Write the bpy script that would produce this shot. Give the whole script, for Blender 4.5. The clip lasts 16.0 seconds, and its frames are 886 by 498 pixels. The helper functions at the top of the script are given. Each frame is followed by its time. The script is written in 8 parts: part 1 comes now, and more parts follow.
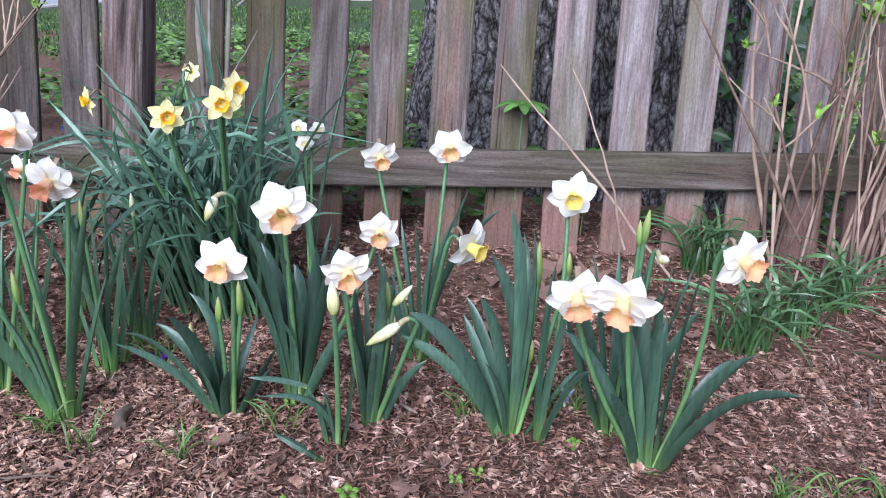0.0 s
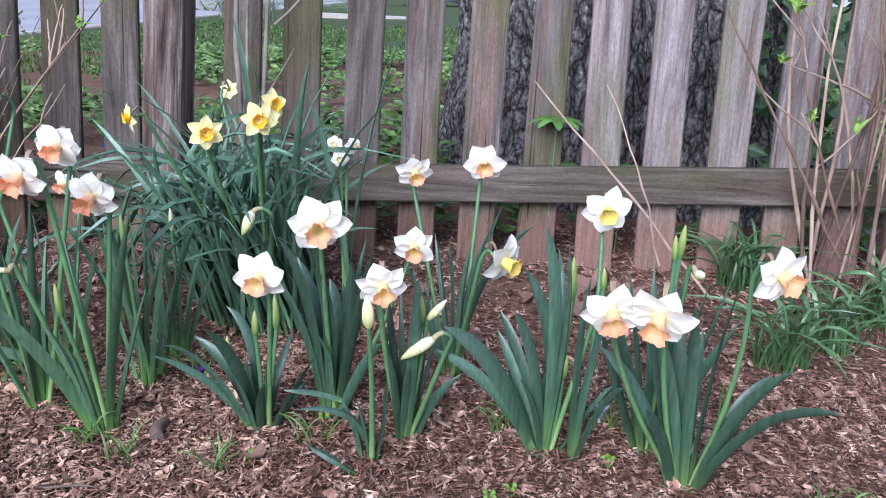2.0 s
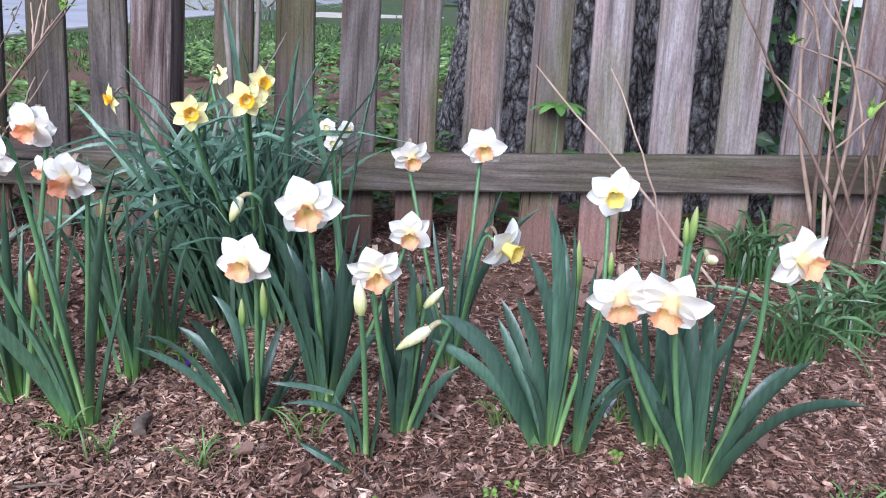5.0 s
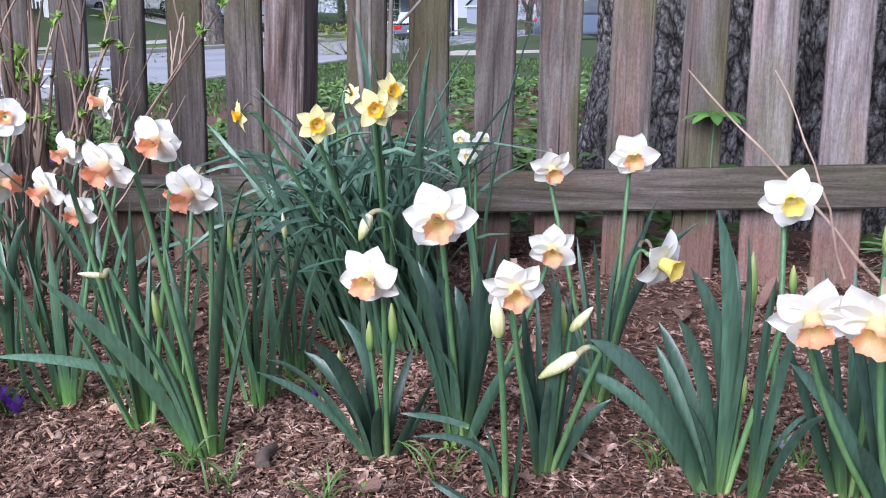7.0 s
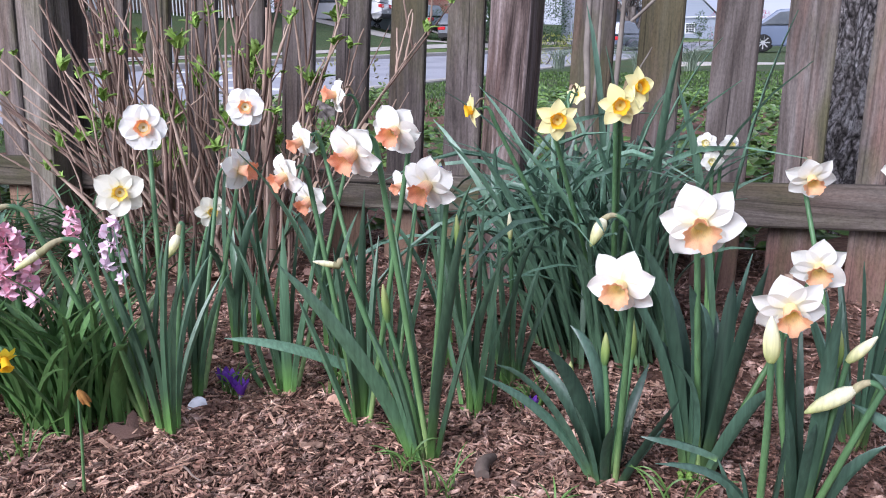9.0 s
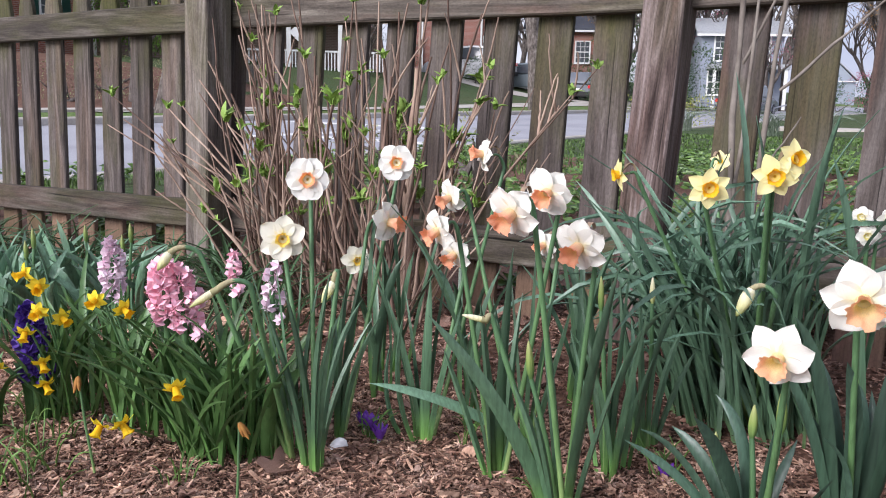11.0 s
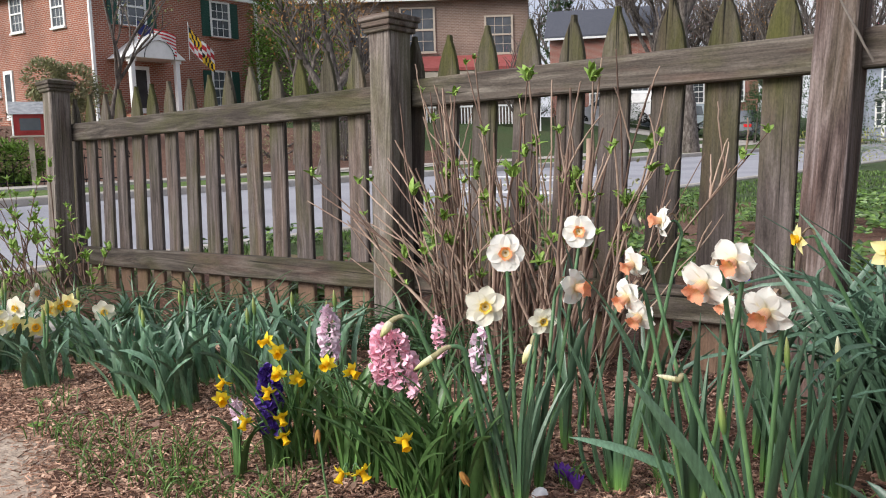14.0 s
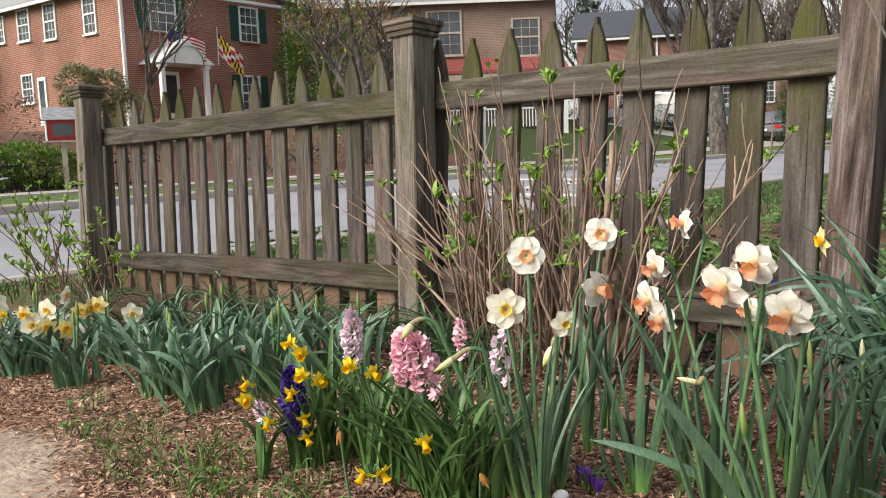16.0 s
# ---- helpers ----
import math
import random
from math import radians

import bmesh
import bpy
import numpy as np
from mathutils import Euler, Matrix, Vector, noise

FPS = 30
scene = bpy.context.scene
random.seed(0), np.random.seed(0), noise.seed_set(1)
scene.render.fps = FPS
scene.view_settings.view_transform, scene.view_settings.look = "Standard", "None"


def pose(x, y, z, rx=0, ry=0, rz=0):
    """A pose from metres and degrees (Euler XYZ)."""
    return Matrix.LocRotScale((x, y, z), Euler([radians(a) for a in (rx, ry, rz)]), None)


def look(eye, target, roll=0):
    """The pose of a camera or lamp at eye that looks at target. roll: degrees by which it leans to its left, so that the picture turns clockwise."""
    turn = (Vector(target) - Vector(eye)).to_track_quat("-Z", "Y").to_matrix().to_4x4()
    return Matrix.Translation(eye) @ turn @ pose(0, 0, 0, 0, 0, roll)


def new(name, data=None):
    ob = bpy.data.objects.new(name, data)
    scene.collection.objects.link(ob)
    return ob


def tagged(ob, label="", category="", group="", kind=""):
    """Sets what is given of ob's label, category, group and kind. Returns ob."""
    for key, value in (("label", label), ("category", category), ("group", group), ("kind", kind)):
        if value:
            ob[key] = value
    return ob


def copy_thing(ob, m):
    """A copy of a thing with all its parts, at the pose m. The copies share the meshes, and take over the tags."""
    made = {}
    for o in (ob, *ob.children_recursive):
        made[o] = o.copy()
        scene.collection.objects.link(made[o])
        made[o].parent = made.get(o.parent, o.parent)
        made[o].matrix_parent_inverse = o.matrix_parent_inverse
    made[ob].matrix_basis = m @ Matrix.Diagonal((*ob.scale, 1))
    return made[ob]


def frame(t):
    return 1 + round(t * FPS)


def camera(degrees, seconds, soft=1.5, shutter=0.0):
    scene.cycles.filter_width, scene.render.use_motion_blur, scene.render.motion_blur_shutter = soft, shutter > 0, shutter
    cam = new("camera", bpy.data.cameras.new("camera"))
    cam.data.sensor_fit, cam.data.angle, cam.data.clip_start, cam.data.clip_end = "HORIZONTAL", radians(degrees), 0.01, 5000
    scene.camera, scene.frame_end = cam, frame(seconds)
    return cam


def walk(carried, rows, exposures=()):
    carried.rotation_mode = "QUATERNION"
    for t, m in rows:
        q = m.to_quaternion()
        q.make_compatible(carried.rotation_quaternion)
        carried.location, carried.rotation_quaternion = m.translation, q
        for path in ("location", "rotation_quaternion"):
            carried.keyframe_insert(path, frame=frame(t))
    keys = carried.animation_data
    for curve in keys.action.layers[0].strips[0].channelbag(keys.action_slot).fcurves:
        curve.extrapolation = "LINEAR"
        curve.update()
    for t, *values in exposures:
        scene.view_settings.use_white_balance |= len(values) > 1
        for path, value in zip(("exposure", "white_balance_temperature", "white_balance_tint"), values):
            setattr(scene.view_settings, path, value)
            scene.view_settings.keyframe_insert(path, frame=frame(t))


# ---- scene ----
cam = camera(54.9, 16.0, soft=1.06)
PATH = [
    (0, (0.1132, -2.0103, 0.7108), (0.1379, -0.1087, 0.0918), 3.19),
    (0.5, (0.1142, -2.0084, 0.7098), (0.1480, -0.1080, 0.0874), 3.31),
    (1, (0.1133, -2.0095, 0.7078), (0.1520, -0.1079, 0.0895), 3.52),
    (1.5, (0.1124, -2.0116, 0.7069), (0.1288, -0.1076, 0.0947), 3.38),
    (2, (0.1103, -2.0154, 0.7090), (0.0576, -0.1037, 0.1238), 2.66),
    (2.5, (0.1113, -2.0154, 0.7090), (0.0252, -0.1011, 0.1366), 2.40),
    (3, (0.1123, -2.0146, 0.7070), (0.0384, -0.1013, 0.1290), 2.52),
    (3.5, (0.1124, -2.0157, 0.7051), (0.0538, -0.1038, 0.1207), 2.75),
    (6, (0.1149, -1.9023, 0.6340), (0.0531, 0.0104, 0.0526), 2.14),
    (6.5, (0.1124, -1.8800, 0.6197), (-0.0991, 0.0347, 0.0817), 0.58),
    (7, (0.1007, -1.8505, 0.6097), (-0.2760, 0.0472, 0.1026), -0.62),
    (7.5, (0.0578, -1.8325, 0.6072), (-0.5150, 0.0166, 0.1047), -1.19),
    (8, (0.0212, -1.8071, 0.5945), (-0.6464, 0.0053, 0.0753), -0.78),
    (8.5, (0.0154, -1.8025, 0.5880), (-0.6771, 0.0016, 0.0725), -0.33),
    (9, (0.0115, -1.8097, 0.5843), (-0.7641, -0.0301, 0.1031), -0.19),
    (9.5, (0.0045, -1.8256, 0.5859), (-0.8809, -0.0855, 0.1519), 0.39),
    (10, (-0.0144, -1.8178, 0.5818), (-0.9825, -0.1186, 0.1629), 0.71),
    (12.5, (-0.0091, -1.9812, 0.6347), (-1.0988, -0.3248, 0.3721), 1.27),
    (13, (0.0055, -2.0047, 0.6445), (-1.1777, -0.4127, 0.3889), -0.24),
    (13.5, (0.0153, -2.0054, 0.6519), (-1.2681, -0.4887, 0.4226), -1.67),
    (14, (0.0124, -2.0085, 0.6490), (-1.3052, -0.5239, 0.4041), -1.86),
    (14.5, (0.0145, -2.0026, 0.6467), (-1.3122, -0.5271, 0.3961), -1.78),
    (15, (0.0154, -2.0066, 0.6480), (-1.3784, -0.5938, 0.4001), -2.55),
    (15.5, (0.0195, -2.0087, 0.6452), (-1.4400, -0.6599, 0.4205), -3.11),
    (16, (0.0254, -2.0065, 0.6493), (-1.3399, -0.5642, 0.4131), -2.17),
]
EXPOSURES = [(0.0, 0.87, 5380, 14), (3.5, 0.89, 5380, 14), (6.5, 0.90, 5430, 15), (7.0, 0.82, 5480, 16), (7.5, 0.68, 5530, 16), (8.5, 0.76, 5600, 18), (10.0, 0.82, 5800, 17), (12.4, 0.62, 6450, 12), (14.0, 0.64, 6500, 10), (15.2, 0.645, 6550, 9), (16.0, 0.65, 7000, 7)]
walk(cam, [(t, look(eye, target, roll)) for t, eye, target, roll in PATH], EXPOSURES)


# ---------- light ----------
world = bpy.data.worlds.new("overcast_sky")
scene.world = world
world.use_nodes = True
wn = world.node_tree.nodes
wl = world.node_tree.links
wn.clear()
w_out = wn.new("ShaderNodeOutputWorld")
w_bg = wn.new("ShaderNodeBackground")
w_sky = wn.new("ShaderNodeTexSky")
w_sky.sky_type = "NISHITA"
w_sky.sun_disc = False
w_sky.sun_elevation = radians(32)
w_sky.sun_rotation = radians(200)
w_sky.dust_density = 3.0
w_mix = wn.new("ShaderNodeMixRGB")
w_cloud = wn.new("ShaderNodeTexNoise")
w_cloud.inputs["Scale"].default_value = 2.6
w_cloud.inputs["Detail"].default_value = 6
w_cloud.inputs["Roughness"].default_value = 0.55
w_map = wn.new("ShaderNodeMapping")
w_map.inputs["Scale"].default_value = (1, 1, 2.4)
w_co = wn.new("ShaderNodeTexCoord")
w_ramp = wn.new("ShaderNodeValToRGB")
w_ramp.color_ramp.elements[0].position = 0.30
w_ramp.color_ramp.elements[0].color = (2.5, 2.8, 3.9, 1)
w_ramp.color_ramp.elements[1].position = 0.62
w_ramp.color_ramp.elements[1].color = (5.05, 5.1, 5.5, 1)
w_mix.inputs[0].default_value = 0.85
wl.new(w_co.outputs["Generated"], w_map.inputs["Vector"])
wl.new(w_map.outputs["Vector"], w_cloud.inputs["Vector"])
wl.new(w_cloud.outputs["Fac"], w_ramp.inputs["Fac"])
wl.new(w_sky.outputs["Color"], w_mix.inputs[1])
wl.new(w_ramp.outputs["Color"], w_mix.inputs[2])
wl.new(w_mix.outputs["Color"], w_bg.inputs["Color"])
w_bg.inputs["Strength"].default_value = 0.115
wl.new(w_bg.outputs["Background"], w_out.inputs["Surface"])

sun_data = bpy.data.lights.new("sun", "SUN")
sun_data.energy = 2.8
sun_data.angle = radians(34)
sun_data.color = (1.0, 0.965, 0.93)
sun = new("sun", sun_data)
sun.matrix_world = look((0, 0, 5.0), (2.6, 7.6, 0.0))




# ---------- materials ----------
def material(name, colors, scale=8.0, rough=0.7, bump=0.3, bump_scale=60.0, stretch=(1, 1, 1), detail=5, spec=0.3, metal=0.0,
             stain=None, stain_scale=2.0, stain_amount=0.5, per_object=0.0, per_island=0.0, coords="Object", trans=0.0, coat=0.0, bump_dist=0.002, contrast=1.0):
    m = bpy.data.materials.new(name)
    m.use_nodes = True
    n, l = m.node_tree.nodes, m.node_tree.links
    b = n["Principled BSDF"]
    co = n.new("ShaderNodeTexCoord")
    mp = n.new("ShaderNodeMapping")
    mp.inputs["Scale"].default_value = stretch
    l.new(co.outputs[coords], mp.inputs["Vector"])
    vec = mp.outputs["Vector"]
    oi = n.new("ShaderNodeObjectInfo")
    if per_object:
        off = n.new("ShaderNodeVectorMath")
        off.operation = "MULTIPLY_ADD"
        comb = n.new("ShaderNodeCombineXYZ")
        for k in range(3):
            l.new(oi.outputs["Random"], comb.inputs[k])
        off.inputs[1].default_value = (17.3, 9.1, 5.7)
        l.new(comb.outputs[0], off.inputs[0])
        l.new(vec, off.inputs[2])
        vec = off.outputs[0]
    tx = n.new("ShaderNodeTexNoise")
    tx.inputs["Scale"].default_value = scale
    tx.inputs["Detail"].default_value = detail
    tx.inputs["Roughness"].default_value = 0.62
    l.new(vec, tx.inputs["Vector"])
    rp = n.new("ShaderNodeValToRGB")
    els = rp.color_ramp.elements
    while len(els) < len(colors):
        els.new(0.5)
    for k, c in enumerate(colors):
        els[k].position = 0.5 + contrast * 0.44 * (k / max(1, len(colors) - 1) - 0.5)
        els[k].color = (*c, 1)
    l.new(tx.outputs["Fac"], rp.inputs["Fac"])
    col = rp.outputs["Color"]
    if stain:
        st = n.new("ShaderNodeTexNoise")
        st.inputs["Scale"].default_value = stain_scale
        st.inputs["Detail"].default_value = 4
        l.new(vec, st.inputs["Vector"])
        sr = n.new("ShaderNodeValToRGB")
        sr.color_ramp.elements[0].position = 0.45
        sr.color_ramp.elements[1].position = 0.68
        sr.color_ramp.elements[1].color = (stain_amount, stain_amount, stain_amount, 1)
        l.new(st.outputs["Fac"], sr.inputs["Fac"])
        mx = n.new("ShaderNodeMixRGB")
        mx.inputs[2].default_value = (*stain, 1)
        l.new(sr.outputs["Color"], mx.inputs[0])
        l.new(col, mx.inputs[1])
        col = mx.outputs["Color"]
    rnd, amt = (oi.outputs["Random"], per_object) if per_object else (None, 0)
    if per_island:
        ge = n.new("ShaderNodeNewGeometry")
        rnd, amt = ge.outputs["Random Per Island"], per_island
    if rnd:
        mr = n.new("ShaderNodeMapRange")
        mr.inputs[3].default_value = 1 - amt
        mr.inputs[4].default_value = 1 + amt
        l.new(rnd, mr.inputs[0])
        hs = n.new("ShaderNodeHueSaturation")
        l.new(mr.outputs[0], hs.inputs["Value"])
        l.new(col, hs.inputs["Color"])
        col = hs.outputs["Color"]
    l.new(col, b.inputs["Base Color"])
    b.inputs["Roughness"].default_value = rough
    b.inputs["Metallic"].default_value = metal
    b.inputs["Specular IOR Level"].default_value = spec
    b.inputs["Coat Weight"].default_value = coat
    if trans:
        tr = n.new("ShaderNodeBsdfTranslucent")
        ms = n.new("ShaderNodeMixShader")
        ms.inputs[0].default_value = trans
        l.new(col, tr.inputs["Color"])
        l.new(b.outputs[0], ms.inputs[1])
        l.new(tr.outputs[0], ms.inputs[2])
        l.new(ms.outputs[0], n["Material Output"].inputs["Surface"])
    if bump:
        bt = n.new("ShaderNodeTexNoise")
        bt.inputs["Scale"].default_value = bump_scale
        bt.inputs["Detail"].default_value = 6
        l.new(vec, bt.inputs["Vector"])
        bp = n.new("ShaderNodeBump")
        bp.inputs["Strength"].default_value = bump
        bp.inputs["Distance"].default_value = bump_dist
        l.new(bt.outputs["Fac"], bp.inputs["Height"])
        l.new(bp.outputs["Normal"], b.inputs["Normal"])
    return m


def wood(name, dark, mid, light, moss, moss_amount, along, tint=(0.20, 0.11, 0.085), tint_amount=0.25, tops=None, foot=None, broad=17, rough=0.85):
    """Weathered board: long grain, fine dark checks, reddish fresh streaks and patches of green algae. along: the grain's axis."""
    m = bpy.data.materials.new(name)
    m.use_nodes = True
    n, l = m.node_tree.nodes, m.node_tree.links
    b = n["Principled BSDF"]
    co = n.new("ShaderNodeTexCoord")
    oi = n.new("ShaderNodeObjectInfo")
    comb = n.new("ShaderNodeCombineXYZ")
    for k in range(3):
        l.new(oi.outputs["Random"], comb.inputs[k])
    off = n.new("ShaderNodeVectorMath")
    off.operation = "MULTIPLY_ADD"
    off.inputs[1].default_value = (17.3, 9.1, 5.7)
    l.new(comb.outputs[0], off.inputs[0])
    l.new(co.outputs["Object"], off.inputs[2])

    def grain(across, lengthwise, detail, rough_n=0.6, distort=0.0):
        mp = n.new("ShaderNodeMapping")
        mp.inputs["Scale"].default_value = tuple(lengthwise if k == along else across for k in range(3))
        l.new(off.outputs[0], mp.inputs["Vector"])
        t = n.new("ShaderNodeTexNoise")
        t.inputs["Scale"].default_value = 1.0
        t.inputs["Detail"].default_value = detail
        t.inputs["Roughness"].default_value = rough_n
        t.inputs["Distortion"].default_value = distort
        l.new(mp.outputs[0], t.inputs["Vector"])
        return t.outputs["Fac"]

    def ramp(src, stops):
        r = n.new("ShaderNodeValToRGB")
        els = r.color_ramp.elements
        while len(els) < len(stops):
            els.new(0.5)
        for e, (p, c) in zip(els, stops):
            e.position = p
            e.color = (*c, 1) if isinstance(c, tuple) else (c, c, c, 1)
        l.new(src, r.inputs["Fac"])
        return r.outputs["Color"]

    def mix(kind, fac, a, c):
        x = n.new("ShaderNodeMixRGB")
        x.blend_type = kind
        for k, q in enumerate((fac, a, c)):
            if isinstance(q, (int, float)):
                x.inputs[k].default_value = q
            elif isinstance(q, tuple):
                x.inputs[k].default_value = (*q, 1)
            else:
                l.new(q, x.inputs[k])
        return x.outputs[0]

    tone = grain(broad, 1.5, 5, 0.6, 2.6)
    fine = grain(190, 9.0, 5, 0.7, 0.4)
    crack = grain(75, 1.1, 3, 0.5, 0.8)
    blotch = grain(7.5, 2.6, 5, 0.6)
    col = ramp(tone, [(0.32, dark), (0.5, mid), (0.68, light)])
    col = mix("MIX", ramp(grain(16, 2.2, 4), [(0.5, 0.0), (0.66, tint_amount)]), col, tint)
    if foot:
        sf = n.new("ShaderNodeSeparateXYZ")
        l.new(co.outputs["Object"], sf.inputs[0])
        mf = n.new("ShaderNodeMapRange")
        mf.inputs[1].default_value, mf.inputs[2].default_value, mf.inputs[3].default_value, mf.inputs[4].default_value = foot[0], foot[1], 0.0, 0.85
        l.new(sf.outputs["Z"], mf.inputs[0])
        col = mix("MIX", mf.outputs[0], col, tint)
    moss_f = ramp(blotch, [(0.46, 0.0), (0.62, moss_amount)])
    if tops:
        sp = n.new("ShaderNodeSeparateXYZ")
        l.new(co.outputs["Object"], sp.inputs[0])
        mr = n.new("ShaderNodeMapRange")
        mr.inputs[1].default_value, mr.inputs[2].default_value = tops
        l.new(sp.outputs["Z"], mr.inputs[0])
        moss_f = mix("ADD", 1.0, moss_f, mix("MULTIPLY", 1.0, mr.outputs[0], ramp(blotch, [(0.30, 0.15), (0.55, 0.75)])))
    col = mix("MIX", moss_f, col, moss)
    col = mix("MULTIPLY", 1.0, col, ramp(fine, [(0.30, 0.66), (0.5, 1.0), (0.72, 1.24)]))
    col = mix("MULTIPLY", 1.0, col, ramp(grain(260, 120, 5, 0.7), [(0.32, 0.74), (0.5, 1.0), (0.70, 1.20)]))
    col = mix("MULTIPLY", 1.0, col, ramp(crack, [(0.29, 0.15), (0.36, 1.0)]))
    vr = n.new("ShaderNodeMapRange")
    vr.inputs[3].default_value, vr.inputs[4].default_value = 0.78, 1.22
    l.new(oi.outputs["Random"], vr.inputs[0])
    hs = n.new("ShaderNodeHueSaturation")
    l.new(vr.outputs[0], hs.inputs["Value"])
    l.new(col, hs.inputs["Color"])
    l.new(hs.outputs[0], b.inputs["Base Color"])
    b.inputs["Roughness"].default_value = rough
    b.inputs["Specular IOR Level"].default_value = 0.25
    h = mix("MULTIPLY", 1.0, fine, ramp(crack, [(0.30, 0.0), (0.38, 1.0)]))
    bp = n.new("ShaderNodeBump")
    bp.inputs["Strength"].default_value = 0.8
    bp.inputs["Distance"].default_value = 0.0022
    l.new(h, bp.inputs["Height"])
    l.new(bp.outputs["Normal"], b.inputs["Normal"])
    return m


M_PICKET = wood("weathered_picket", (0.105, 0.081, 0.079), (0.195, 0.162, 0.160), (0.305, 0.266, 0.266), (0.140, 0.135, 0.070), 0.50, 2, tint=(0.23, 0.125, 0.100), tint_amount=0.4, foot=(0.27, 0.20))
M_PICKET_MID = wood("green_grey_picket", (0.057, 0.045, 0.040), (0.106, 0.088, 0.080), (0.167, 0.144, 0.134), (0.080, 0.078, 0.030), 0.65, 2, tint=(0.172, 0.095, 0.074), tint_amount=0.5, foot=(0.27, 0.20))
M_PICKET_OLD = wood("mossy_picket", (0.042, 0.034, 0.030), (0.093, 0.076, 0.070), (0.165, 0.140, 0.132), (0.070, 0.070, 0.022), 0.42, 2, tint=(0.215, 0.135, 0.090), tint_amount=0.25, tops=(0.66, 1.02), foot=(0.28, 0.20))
M_RAIL = wood("weathered_rail", (0.060, 0.046, 0.038), (0.118, 0.096, 0.081), (0.200, 0.170, 0.147), (0.078, 0.076, 0.030), 0.5, 0)
M_RAIL_OLD = wood("mossy_rail", (0.038, 0.031, 0.026), (0.086, 0.072, 0.060), (0.165, 0.145, 0.122), (0.066, 0.067, 0.022), 0.6, 0)
M_POST = wood("weathered_post", (0.030, 0.019, 0.017), (0.108, 0.079, 0.071), (0.255, 0.206, 0.196), (0.085, 0.085, 0.036), 0.20, 2, tint=(0.135, 0.068, 0.052), tint_amount=0.65, broad=24)
M_POST_GREY = wood("grey_post", (0.076, 0.061, 0.053), (0.188, 0.160, 0.139), (0.325, 0.288, 0.258), (0.100, 0.102, 0.045), 0.45, 2, tint=(0.125, 0.080, 0.062), tint_amount=0.3)


def bark_material(name):
    """Thick ridged bark: pale grey plates with dark cracks between them."""
    m = bpy.data.materials.new(name)
    m.use_nodes = True
    n, l = m.node_tree.nodes, m.node_tree.links
    b = n["Principled BSDF"]
    co = n.new("ShaderNodeTexCoord")
    warp = n.new("ShaderNodeTexNoise")
    warp.inputs["Scale"].default_value = 7
    warp.inputs["Detail"].default_value = 5
    l.new(co.outputs["Object"], warp.inputs["Vector"])
    wv = n.new("ShaderNodeVectorMath")
    wv.operation = "MULTIPLY_ADD"
    wv.inputs[1].default_value = (0.10, 0.10, 0.12)
    l.new(warp.outputs["Color"], wv.inputs[0])
    l.new(co.outputs["Object"], wv.inputs[2])
    mp = n.new("ShaderNodeMapping")
    mp.inputs["Scale"].default_value = (27, 27, 8.5)
    l.new(wv.outputs[0], mp.inputs["Vector"])
    vo = n.new("ShaderNodeTexVoronoi")
    vo.feature = "DISTANCE_TO_EDGE"
    vo.inputs["Scale"].default_value = 1.0
    l.new(mp.outputs[0], vo.inputs["Vector"])
    fine = n.new("ShaderNodeTexNoise")
    fine.inputs["Scale"].default_value = 85
    fine.inputs["Detail"].default_value = 8
    fine.inputs["Roughness"].default_value = 0.7
    mf = n.new("ShaderNodeMapping")
    mf.inputs["Scale"].default_value = (1.2, 1.2, 0.8)
    l.new(co.outputs["Object"], mf.inputs["Vector"])
    l.new(mf.outputs[0], fine.inputs["Vector"])
    r1 = n.new("ShaderNodeValToRGB")
    for e, (p, c) in zip([r1.color_ramp.elements[0], r1.color_ramp.elements[1], r1.color_ramp.elements.new(0.10)], ((0.0, (0.022, 0.019, 0.018)), (0.36, (0.68, 0.655, 0.66)), (0.12, (0.27, 0.25, 0.245)))):
        e.position = p
        e.color = (*c, 1)
    l.new(vo.outputs["Distance"], r1.inputs["Fac"])
    r2 = n.new("ShaderNodeValToRGB")
    r2.color_ramp.elements[0].position, r2.color_ramp.elements[1].position = 0.40, 0.60
    r2.color_ramp.elements[0].color, r2.color_ramp.elements[1].color = (0.22, 0.21, 0.205, 1), (1.45, 1.43, 1.45, 1)
    l.new(fine.outputs["Fac"], r2.inputs["Fac"])
    mx = n.new("ShaderNodeMixRGB")
    mx.blend_type = "MULTIPLY"
    mx.inputs[0].default_value = 1.0
    l.new(r1.outputs[0], mx.inputs[1])
    l.new(r2.outputs[0], mx.inputs[2])
    l.new(mx.outputs[0], b.inputs["Base Color"])
    b.inputs["Roughness"].default_value = 0.95
    b.inputs["Specular IOR Level"].default_value = 0.15
    bp = n.new("ShaderNodeBump")
    bp.inputs["Strength"].default_value = 1.0
    bp.inputs["Distance"].default_value = 0.02
    l.new(mx.outputs[0], bp.inputs["Height"])
    l.new(bp.outputs["Normal"], b.inputs["Normal"])
    return m


